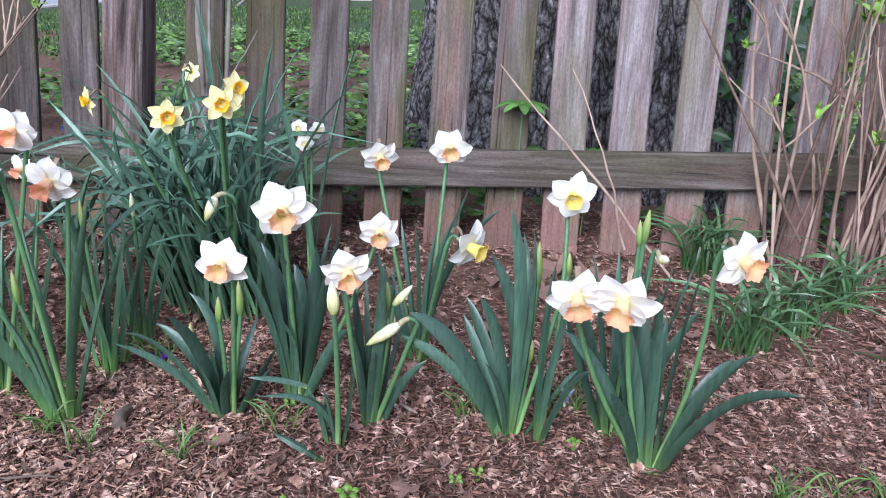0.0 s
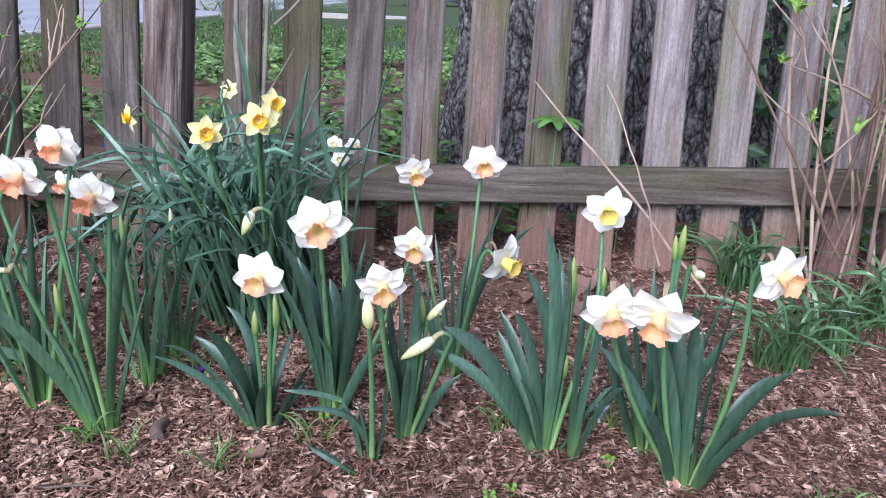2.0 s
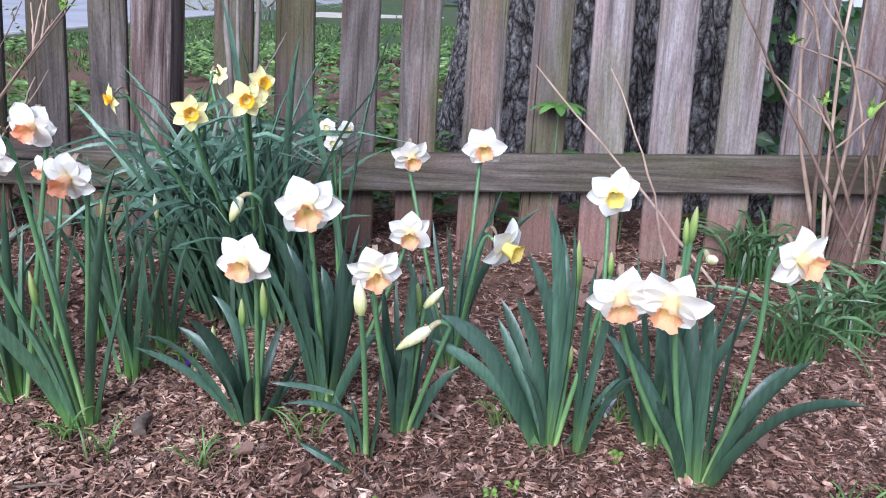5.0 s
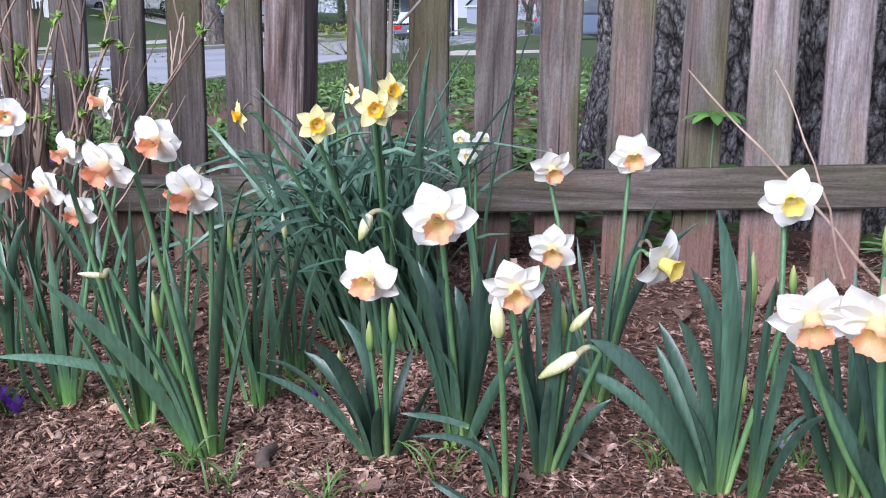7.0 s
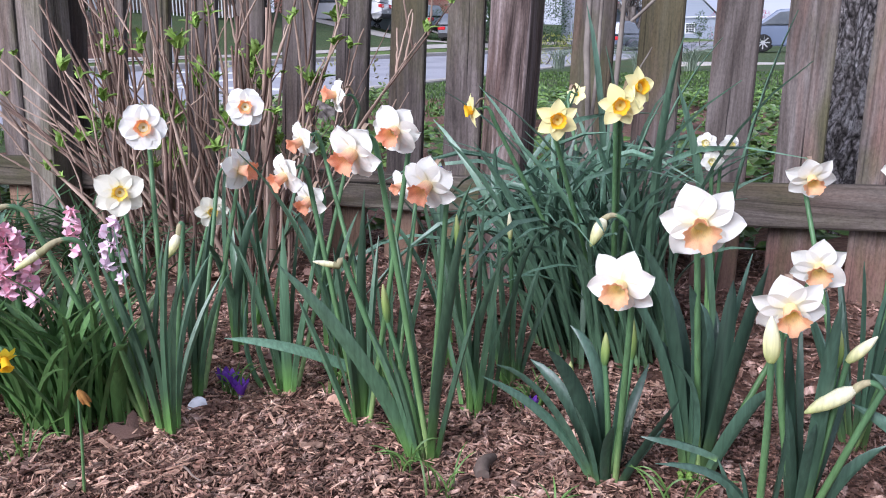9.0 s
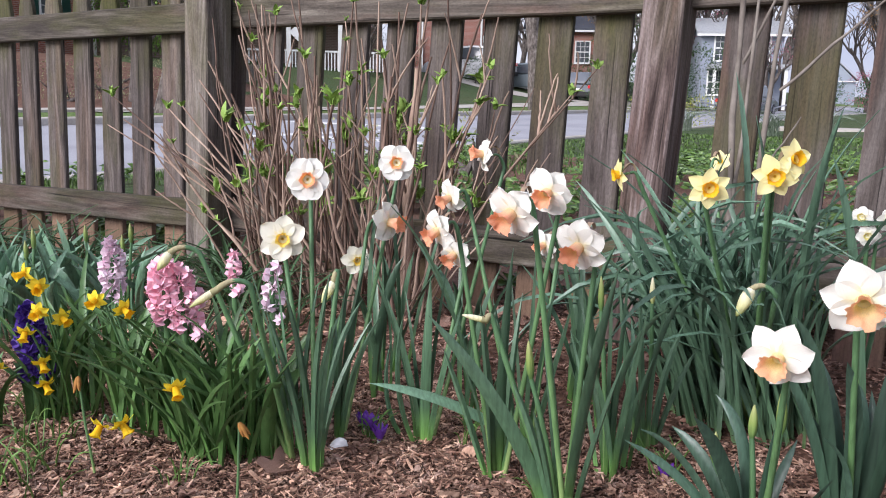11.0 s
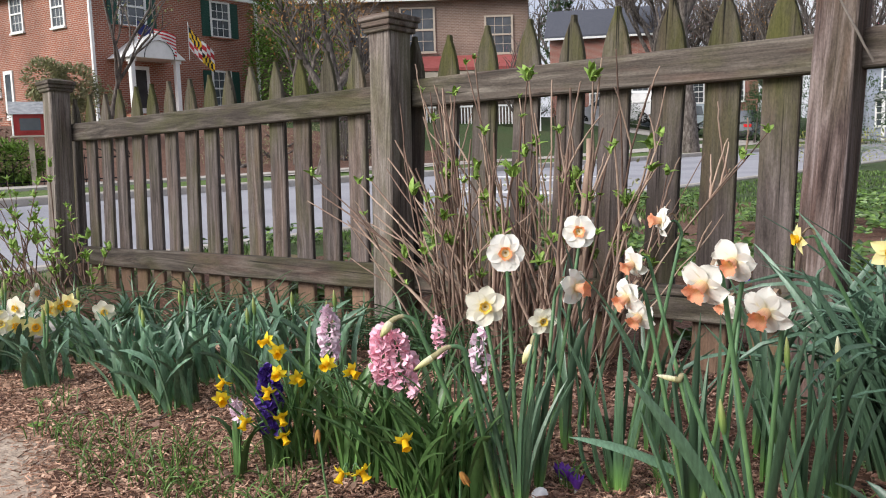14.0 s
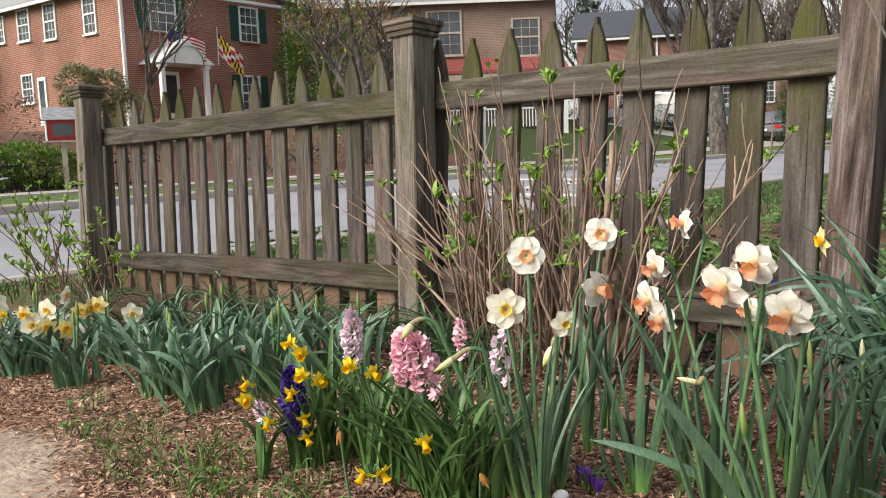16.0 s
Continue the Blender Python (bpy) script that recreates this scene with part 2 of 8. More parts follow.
M_BARK = bark_material("tree_bark")
M_SOIL = material("mulch_ground", [(0.040, 0.019, 0.013), (0.130, 0.066, 0.044), (0.26, 0.155, 0.112)], scale=60, rough=0.95, bump=1.0, bump_scale=90, detail=8, stain=(0.20, 0.125, 0.09), stain_scale=3.0, stain_amount=0.4, bump_dist=0.012)
M_VERGE = material("bare_verge", [(0.075, 0.091, 0.030), (0.188, 0.140, 0.084), (0.288, 0.201, 0.138)], scale=5, rough=0.95, bump=1.0, bump_scale=60, detail=9, stain=(0.088, 0.122, 0.036), stain_scale=1.6, stain_amount=0.8, bump_dist=0.02)
M_LAWN = material("lawn_ground", [(0.018, 0.030, 0.011), (0.050, 0.084, 0.026), (0.098, 0.134, 0.055)], scale=16, rough=0.95, bump=0.8, bump_scale=150, detail=7, stain=(0.096, 0.078, 0.036), stain_scale=0.7, stain_amount=0.4, bump_dist=0.02)
M_LAWN_FRESH = material("fresh_lawn", [(0.036, 0.061, 0.017), (0.108, 0.182, 0.043), (0.209, 0.286, 0.092)], scale=16, rough=0.95, bump=0.8, bump_scale=150, detail=7, stain=(0.173, 0.136, 0.055), stain_scale=0.7, stain_amount=0.4, bump_dist=0.02)
M_ROAD = material("asphalt", [(0.261, 0.261, 0.289), (0.322, 0.322, 0.351), (0.399, 0.399, 0.429)], scale=40, rough=0.9, bump=0.4, bump_scale=200, stain=(0.215, 0.215, 0.234), stain_scale=0.5, stain_amount=0.6)
M_CONCRETE = material("concrete", [(0.36, 0.33, 0.30), (0.45, 0.42, 0.38), (0.54, 0.50, 0.45)], scale=12, rough=0.9, bump=0.4, bump_scale=120, stain=(0.3, 0.25, 0.2), stain_scale=1.5, stain_amount=0.5)


# ---------- building helpers ----------
def shade(me, smooth):
    for p in me.polygons:
        p.use_smooth = smooth
    if smooth:
        me.set_sharp_from_angle(angle=radians(64))


def part(name, bm, mat, parent=None, label="", smooth=False):
    """Link a bmesh as one mesh object, under a thing or a part if one is given."""
    me = bpy.data.meshes.new(name)
    bm.to_mesh(me)
    bm.free()
    for mm in mat if isinstance(mat, (list, tuple)) else [mat]:
        me.materials.append(mm)
    shade(me, smooth)
    ob = new(name, me)
    if parent is not None:
        ob.parent = parent
    if label:
        ob["label"] = label
    return ob


def mesh_part(name, verts, faces, mat, parent=None, label="", smooth=False, mats=None):
    me = bpy.data.meshes.new(name)
    me.from_pydata(verts, [], faces)
    for mm in mat if isinstance(mat, (list, tuple)) else [mat]:
        me.materials.append(mm)
    if mats is not None:
        me.polygons.foreach_set("material_index", mats)
    shade(me, smooth)
    ob = new(name, me)
    if parent is not None:
        ob.parent = parent
    if label:
        ob["label"] = label
    return ob


def share(name, me, parent, m, label=""):
    ob = new(name, me)
    ob.parent = parent
    ob.matrix_basis = m
    if label:
        ob["label"] = label
    return ob


def box(bm, x0, x1, y0, y1, z0, z1, bevel=0.0, mi=0):
    r = bmesh.ops.create_cube(bm, size=1.0, matrix=Matrix.Translation(((x0 + x1) / 2, (y0 + y1) / 2, (z0 + z1) / 2)) @ Matrix.Diagonal((x1 - x0, y1 - y0, z1 - z0, 1)))
    vs = r["verts"]
    if bevel:
        es = list({e for v in vs for e in v.link_edges})
        r = bmesh.ops.bevel(bm, geom=es, offset=bevel, segments=1, affect="EDGES")
        if mi:
            for f in r["faces"]:
                f.material_index = mi
    if mi:
        for v in vs:
            if v.is_valid:
                for f in v.link_faces:
                    f.material_index = mi
    return bm


def box_part(name, x0, x1, y0, y1, z0, z1, mat, parent=None, label="", bevel=0.0):
    return part(name, box(bmesh.new(), x0, x1, y0, y1, z0, z1, bevel), mat, parent, label)


def thing(name, m, label, category, group="", kind=""):
    ob = new(name)
    ob.empty_display_size = 0.05
    ob.matrix_basis = m
    return tagged(ob, label, category, group, kind)


def tube_mesh(points, radii, sides=7, cap=True):
    """Verts and faces of a tube along points."""
    pts = [Vector(p) for p in points]
    verts, faces = [], []
    side = None
    for i, p in enumerate(pts):
        d = (pts[min(i + 1, len(pts) - 1)] - pts[max(i - 1, 0)]).normalized()
        if side is None:
            side = d.orthogonal().normalized()
        side = (side - d * side.dot(d))
        side = side.normalized() if side.length > 1e-6 else d.orthogonal().normalized()
        up = d.cross(side)
        for k in range(sides):
            a = 2 * math.pi * k / sides
            verts.append(p + radii[i] * (math.cos(a) * side + math.sin(a) * up))
    for i in range(len(pts) - 1):
        for k in range(sides):
            a, b = i * sides + k, i * sides + (k + 1) % sides
            faces.append((a, b, b + sides, a + sides))
    if cap:
        faces.append(tuple(range(sides))[::-1])
        faces.append(tuple(range((len(pts) - 1) * sides, len(pts) * sides)))
    return verts, faces


def merge(chunks):
    verts, faces = [], []
    for v, f in chunks:
        o = len(verts)
        verts += list(v)
        faces += [tuple(i + o for i in q) for q in f]
    return verts, faces


def smooth_step(a, b, x):
    t = min(1.0, max(0.0, (x - a) / (b - a)))
    return t * t * (3 - 2 * t)


def bezier(p0, p1, p2, n):
    return [(1 - t) ** 2 * p0 + 2 * t * (1 - t) * p1 + t * t * p2 for t in (i / n for i in range(n + 1))]


# ---------- ground ----------
def ground_z(x, y):
    """Height of the ground: a nearly level bed that falls gently to the street."""
    z = 0.05 + 0.03 * smooth_step(-0.5, 0.1, y) * smooth_step(-1.5, 0.5, x)
    z -= 0.05 * smooth_step(-1.2, -3.0, x)
    z -= 0.10 * smooth_step(-4.4, -5.7, x)
    z -= 0.12 * smooth_step(-5.58, -6.1, x) * smooth_step(-13.8, -13.3, x)
    z += 0.12 * smooth_step(-13.4, -13.9, x) + 1.7 * smooth_step(-18.2, -30, x)
    z += 0.35 * smooth_step(14, 40, y) * smooth_step(-14.2, -18.5, x)
    near = smooth_step(8, 3, abs(x) + abs(y))
    if near > 0:
        z += near * 0.010 * noise.noise(Vector((x * 3.1, y * 3.1, 0.3))) + near * 0.004 * noise.noise(Vector((x * 11, y * 11, 1.7)))
    return z


def grid_patch(name, xs, ys, mat, zf, parent=None):
    verts = [(x, y, zf(x, y)) for y in ys for x in xs]
    w = len(xs)
    faces = [(j * w + i, j * w + i + 1, (j + 1) * w + i + 1, (j + 1) * w + i) for j in range(len(ys) - 1) for i in range(w - 1)]
    return mesh_part(name, verts, faces, mat, parent, smooth=True)


def axis(stops):
    out = []
    for a, b, step in stops:
        n = max(1, round((b - a) / step))
        out += [a + (b - a) * i / n for i in range(n)]
    return out + [stops[-1][1]]


gx = axis([(-900, -60, 140), (-60, -26, 4), (-26, -6, 0.5), (-6, -3.4, 0.13), (-3.4, 1.8, 0.04), (1.8, 3.8, 0.08), (3.8, 6, 0.3), (6, 40, 4), (40, 900, 140)])
gy = axis([(-400, -8, 60), (-8, -3.6, 0.4), (-3.6, -2.4, 0.08), (-2.4, 0.5, 0.04), (0.5, 4, 0.2), (4, 40, 2), (40, 900, 120)])
ground = grid_patch("ground", gx, gy, [M_LAWN, M_SOIL, M_VERGE, M_LAWN_FRESH], ground_z)
tagged(ground, "level ground of brown bark mulch beside mown lawn", "ground", kind="structure")
for p in ground.data.polygons:
    c = p.center
    wob = 0.10 * noise.noise(Vector((c.x * 1.3, c.y * 1.3, 4.0)))
    rim = 0.5 * noise.noise(Vector((c.x * 0.5, c.y * 0.5, 9.0)))
    if -3.9 + wob < c.x < 3.0 + rim and -2.9 + rim < c.y < 5.2 + 6 * wob:
        p.material_index = 1
    elif -16.5 < c.x < -13.7:
        p.material_index = 3
    elif -31 < c.x < -17.6 and -20 < c.y < 21.0 + 4 * rim:
        p.material_index = 1
    elif -5.6 < c.x <= -3.8 + wob and -12 < c.y < 1.2:
        p.material_index = 2

# ---------- fence ----------
fence = thing("picket_fence", Matrix(), "weathered grey brown wooden picket fence with green algae", "fence")


def fence_frame(origin, along, up):
    """Origin, the way along the rails, the way of the pickets and the pickets' own axes."""
    d, u = Vector(along).normalized(), Vector(up).normalized()
    side = (d - u * d.dot(u)).normalized()
    back = u.cross(side)
    return Vector(origin), d, u, Matrix((side, back, u)).transposed().to_4x4()


# the far length slopes with the ground, the two near ones lean away from the bed
FAR_RUN = fence_frame((0, 0, 0), (0.99934, 0.00096, 0.03629), (-0.03629, 0.05286, 0.99794))
NEAR_RUN = fence_frame((0, -0.0296, 0), (0.99993, -0.01008, -0.00624), (0.01541, 0.06935, 0.99747))


def on_fence(run, s, h=0.0, lean=0.0, turn=0.0):
    o, d, u, axes = run
    return Matrix.Translation(o + d * s + u * h) @ axes @ pose(0, 0, 0, 0, lean, turn)


def rail_h(x, top):
    """Height of a rail's centre line along the pickets."""
    if x < -1.93:
        return 0.876 - 0.018 * (x + 1.95) if top else 0.268 - 0.008 * x
    if x < -0.6:
        return 0.8205 + 0.0154 * (x + 0.6) if top else 0.2330 + 0.024 * (x + 0.6)
    return 0.8205 + 0.0255 * (x + 0.6) if top else 0.2330 + 0.0492 * (x + 0.6)


def picket_mesh(seed, mat, width=0.089, thick=0.019, height=1.06):
    """A board with a pointed, curved gothic tip and slightly uneven edges."""
    rng = random.Random(seed)
    n_side = 9
    prof = []
    shoulder = height - 0.165
    zs = [-0.12, 0.2, 0.45, 0.7, shoulder]
    for z in zs:
        prof.append((width / 2 + rng.uniform(-0.0015, 0.0015), z))
    for i in range(1, n_side + 1):
        t = i / n_side
        prof.append((max(0.006, width / 2 * (1.0 - t ** 1.9) * 1.0), shoulder + 0.165 * t))
    outline = prof + [(-x, z) for x, z in reversed(prof)]
    warp = rng.uniform(-0.006, 0.006)
    b = 0.003
    verts, faces = [], []
    for (sc, y) in ((b, 0.0), (0.0, b), (0.0, thick - b), (b, thick)):
        for x, z in outline:
            sx = max(0, abs(x) - sc) * (1 if x > 0 else -1)
            verts.append((sx, y + warp * (z - 0.3) ** 2, z - (sc if z > 0.5 else 0)))
    m = len(outline)
    for r in range(3):
        for k in range(m):
            k2 = (k + 1) % m
            faces.append((r * m + k, r * m + k2, (r + 1) * m + k2, (r + 1) * m + k))
    half = len(prof)
    for r, flip in ((0, False), (3, True)):
        for k in range(half - 1):
            q = (r * m + k, r * m + m - 1 - k, r * m + m - 2 - k, r * m + k + 1)
            faces.append(q if not flip else q[::-1])
    me = bpy.data.meshes.new("picket")
    me.from_pydata(verts, [], faces)
    me.materials.append(mat)
    me.validate()
    return me


PICKET_MESHES = [picket_mesh(s, M_PICKET) for s in range(5)]
MID_PICKETS = [picket_mesh(s, M_PICKET_MID) for s in range(5)]
OLD_PICKETS = [picket_mesh(s, M_PICKET_OLD) for s in range(5)]
rng = random.Random(5)
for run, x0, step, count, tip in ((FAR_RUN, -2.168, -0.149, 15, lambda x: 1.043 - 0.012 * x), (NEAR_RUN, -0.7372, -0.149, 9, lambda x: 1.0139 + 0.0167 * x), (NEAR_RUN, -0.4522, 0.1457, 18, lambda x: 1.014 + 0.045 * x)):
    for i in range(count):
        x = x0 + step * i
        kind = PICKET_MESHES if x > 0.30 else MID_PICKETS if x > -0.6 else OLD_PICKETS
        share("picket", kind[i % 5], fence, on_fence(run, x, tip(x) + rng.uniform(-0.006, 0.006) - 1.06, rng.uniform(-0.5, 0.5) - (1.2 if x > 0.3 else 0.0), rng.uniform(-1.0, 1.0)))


def rail(name, run, x0, x1, top):
    n = max(2, round((x1 - x0) / 0.12))
    o, d, u, axes = run
    back = axes.to_3x3() @ Vector((0, 1, 0))
    h, y0, y1 = 0.0430, -0.038, -0.001
    prof = [(-h, y0 + 0.004), (-h + 0.004, y0), (h - 0.004, y0), (h, y0 + 0.004), (h, y1), (-h, y1)]
    verts, faces = [], []
    for i in range(n + 1):
        x = x0 + (x1 - x0) * i / n
        z = rail_h(x, top) + 0.003 * noise.noise(Vector((x * 2.0, 7.0, top)))
        verts += [o + d * x + u * (z + dz) + back * y for dz, y in prof]
    k = len(prof)
    for i in range(n):
        for j in range(k):
            faces.append((i * k + j, (i + 1) * k + j, (i + 1) * k + (j + 1) % k, i * k + (j + 1) % k))
    faces += [tuple(range(k)), tuple(range(n * k, (n + 1) * k))[::-1]]
    return mesh_part(name, verts, faces, M_RAIL if x0 > -0.7 else M_RAIL_OLD, fence)


for top in (True, False):
    rail("rail", FAR_RUN, -4.24, -1.935, top)
    rail("rail", NEAR_RUN, -1.90, -0.606, top)
    rail("rail", NEAR_RUN, -0.604, 2.2, top)


def fence_post(run, x0, z_top, width=0.092, mat=M_POST_GREY, y0=-0.143, lean=0.0):
    """A square post with a stepped, pyramid-topped cap as its own part."""
    y1 = y0 + 0.098
    bm = box(bmesh.new(), -width / 2, width / 2, y0, y1, -0.15, z_top, 0.004)
    bmesh.ops.subdivide_edges(bm, edges=[e for e in bm.edges if abs(e.verts[0].co.z - e.verts[1].co.z) > 0.5], cuts=6)
    for v in bm.verts:
        v.co.x += 0.002 * noise.noise(v.co * 4 + Vector((x0, 0, 0)))
    p = part("post", bm, mat, fence)
    p.matrix_basis = on_fence(run, x0 + width / 2, 0.0, lean)
    bm = bmesh.new()
    cy, hw = (y0 + y1) / 2, width / 2
    for a, b, z0, z1 in ((0.020, 0.012, 0.0, 0.016), (0.014, 0.018, 0.016, 0.034), (0.030, 0.024, 0.034, 0.052)):
        box(bm, -hw - b, hw + b, cy - 0.049 - b, cy + 0.049 + b, z_top - 0.01 + z0, z_top - 0.01 + z1, 0.003)
    top = z_top + 0.042
    vs = [bm.verts.new(q) for q in ((-hw - 0.022, cy - 0.07, top), (hw + 0.022, cy - 0.07, top), (hw + 0.022, cy + 0.07, top), (-hw - 0.022, cy + 0.07, top), (-0.012, cy - 0.012, top + 0.016), (0.012, cy - 0.012, top + 0.016), (0.012, cy + 0.012, top + 0.016), (-0.012, cy + 0.012, top + 0.016))]
    for q in ((0, 1, 5, 4), (1, 2, 6, 5), (2, 3, 7, 6), (3, 0, 4, 7), (4, 5, 6, 7)):
        bm.faces.new([vs[i] for i in q])
    part("cap", bm, M_RAIL, p, "stepped wooden post cap grown over with algae")
    return p


fence_post(FAR_RUN, -4.287, 1.125)
fence_post(FAR_RUN, -1.955, 1.075, lean=0.8)
fence_post(NEAR_RUN, -0.660, 1.07, 0.089, M_POST, -0.092, 1.2)
fence_post(NEAR_RUN, 1.75, 1.07, y0=-0.092)

# ---------- street ----------
road = box_part("road", -13.5, -5.7, -80, 120, -0.4, -0.10, M_ROAD, label="grey asphalt street with worn markings")
tagged(road, "grey asphalt street with worn white markings", "road", kind="structure")
for nm, x0, x1 in (("kerb_far", -13.9, -13.5), ("kerb_near", -5.7, -5.55)):
    k = box_part(nm, x0, x1, -80, 120, -0.4, 0.03 if nm == "kerb_far" else -0.06, M_CONCRETE, bevel=0.02)
    tagged(k, "pale concrete kerb along the street", "kerb", kind="structure")
walk_far = box_part("pavement", -17.8, -16.4, -80, 120, -0.3, 0.075, M_CONCRETE)
tagged(walk_far, "pale concrete pavement across the street", "pavement", kind="structure")

# ---------- plant materials ----------
def gradient_material(name, stops, rough=0.5, trans=0.25, spec=0.35, axis_name="Z", vary=0.12, streak=0.25, streak_scale=(60, 60, 3), coords="Generated"):
    """Colour that runs along the thing's own length, with fine streaks and a change from piece to piece."""
    m = bpy.data.materials.new(name)
    m.use_nodes = True
    n, l = m.node_tree.nodes, m.node_tree.links
    b = n["Principled BSDF"]
    co = n.new("ShaderNodeTexCoord")
    sp = n.new("ShaderNodeSeparateXYZ")
    l.new(co.outputs[coords], sp.inputs[0])
    rp = n.new("ShaderNodeValToRGB")
    els = rp.color_ramp.elements
    while len(els) < len(stops):
        els.new(0.5)
    for e, (pos, c) in zip(els, stops):
        e.position = pos
        e.color = (*c, 1)
    l.new(sp.outputs[axis_name], rp.inputs["Fac"])
    mp = n.new("ShaderNodeMapping")
    mp.inputs["Scale"].default_value = streak_scale
    l.new(co.outputs["Object"], mp.inputs["Vector"])
    tx = n.new("ShaderNodeTexNoise")
    tx.inputs["Scale"].default_value = 4
    tx.inputs["Detail"].default_value = 4
    l.new(mp.outputs["Vector"], tx.inputs["Vector"])
    oi = n.new("ShaderNodeObjectInfo")
    a = n.new("ShaderNodeMapRange")
    a.inputs[3].default_value, a.inputs[4].default_value = 1 - vary, 1 + vary
    l.new(oi.outputs["Random"], a.inputs[0])
    c = n.new("ShaderNodeMapRange")
    c.inputs[1].default_value, c.inputs[2].default_value = 0.25, 0.75
    c.inputs[3].default_value, c.inputs[4].default_value = 1 - streak, 1 + streak
    l.new(tx.outputs["Fac"], c.inputs[0])
    mu = n.new("ShaderNodeMath")
    mu.operation = "MULTIPLY"
    l.new(a.outputs[0], mu.inputs[0])
    l.new(c.outputs[0], mu.inputs[1])
    hs = n.new("ShaderNodeHueSaturation")
    l.new(mu.outputs[0], hs.inputs["Value"])
    l.new(rp.outputs["Color"], hs.inputs["Color"])
    l.new(hs.outputs["Color"], b.inputs["Base Color"])
    b.inputs["Roughness"].default_value = rough
    b.inputs["Specular IOR Level"].default_value = spec
    if trans:
        t = n.new("ShaderNodeBsdfTranslucent")
        ms = n.new("ShaderNodeMixShader")
        ms.inputs[0].default_value = trans
        l.new(hs.outputs["Color"], t.inputs["Color"])
        l.new(b.outputs[0], ms.inputs[1])
        l.new(t.outputs[0], ms.inputs[2])
        l.new(ms.outputs[0], n["Material Output"].inputs["Surface"])
    bt = n.new("ShaderNodeBump")
    bt.inputs["Strength"].default_value = 0.25
    bt.inputs["Distance"].default_value = 0.001
    l.new(tx.outputs["Fac"], bt.inputs["Height"])
    l.new(bt.outputs["Normal"], b.inputs["Normal"])
    return m


LEAF_BASE = (0.30, 0.42, 0.14)
M_LEAF = gradient_material("daffodil_leaf", [(0.0, LEAF_BASE), (0.12, (0.106, 0.190, 0.060)), (0.3, (0.055, 0.110, 0.066)), (1.0, (0.070, 0.128, 0.091))], rough=0.38, trans=0.2, spec=0.6, vary=0.34, streak=0.34)
M_LEAF_FRESH = gradient_material("fresh_daffodil_leaf", [(0.0, LEAF_BASE), (0.12, (0.155, 0.325, 0.076)), (0.3, (0.080, 0.158, 0.082)), (1.0, (0.102, 0.183, 0.113))], rough=0.38, trans=0.2, spec=0.6, vary=0.34, streak=0.34)
M_LEAF_BLUE = gradient_material("blue_green_leaf", [(0.0, LEAF_BASE), (0.12, (0.258, 0.442, 0.129)), (0.3, (0.133, 0.255, 0.140)), (1.0, (0.170, 0.296, 0.194))], rough=0.38, trans=0.2, spec=0.6, vary=0.34, streak=0.34)
M_LEAF_DARK = gradient_material("dark_leaf", [(0.0, (0.19, 0.29, 0.10)), (0.15, (0.088, 0.165, 0.090)), (1.0, (0.120, 0.215, 0.146))], rough=0.38, trans=0.2, spec=0.6, vary=0.36, streak=0.34)
M_LEAF_BRIGHT = gradient_material("bright_leaf", [(0.0, (0.20, 0.27, 0.075)), (0.2, (0.082, 0.172, 0.044)), (1.0, (0.108, 0.212, 0.072))], rough=0.38, trans=0.2, spec=0.6, vary=0.3, streak=0.28)
M_LEAF_GRASS = gradient_material("grass_leaf", [(0.0, (0.085, 0.131, 0.031)), (0.3, (0.038, 0.098, 0.031)), (1.0, (0.072, 0.139, 0.062))], rough=0.34, trans=0.18, spec=0.5, vary=0.32)
M_STEM = gradient_material("daffodil_stem", [(0.0, (0.34, 0.46, 0.16)), (0.3, (0.13, 0.245, 0.09)), (1.0, (0.095, 0.195, 0.095))], rough=0.42, trans=0.1)
M_BUD = gradient_material("bud_sheath", [(0.0, (0.10, 0.2, 0.06)), (0.5, (0.27, 0.37, 0.10)), (1.0, (0.42, 0.44, 0.18))], rough=0.5, trans=0.2)
M_BUD_WHITE = gradient_material("white_bud", [(0.0, (0.42, 0.48, 0.16)), (0.4, (0.80, 0.78, 0.42)), (1.0, (0.90, 0.86, 0.66))], rough=0.55, trans=0.3)
M_SPATHE = gradient_material("green_tan_spathe", [(0.0, (0.30, 0.30, 0.13)), (1.0, (0.42, 0.36, 0.22))], rough=0.7, trans=0.2)
M_PAPER = gradient_material("dry_spathe", [(0.0, (0.42, 0.34, 0.20)), (1.0, (0.34, 0.24, 0.17))], rough=0.8, trans=0.2)


def petal_material(name, tip, base, streak=0.05):
    return gradient_material(name, [(0.0, base), (0.28, tip), (1.0, tip)], rough=0.6, trans=0.34, spec=0.15, axis_name="Y", vary=0.03, streak=streak, streak_scale=(45, 2, 45))


def corona_material(name, base, mid, rim):
    return gradient_material(name, [(0.0, base), (0.5, mid), (0.8, rim), (1.0, rim)], rough=0.6, trans=0.5, spec=0.15, vary=0.05, streak=0.14, streak_scale=(25, 25, 4))


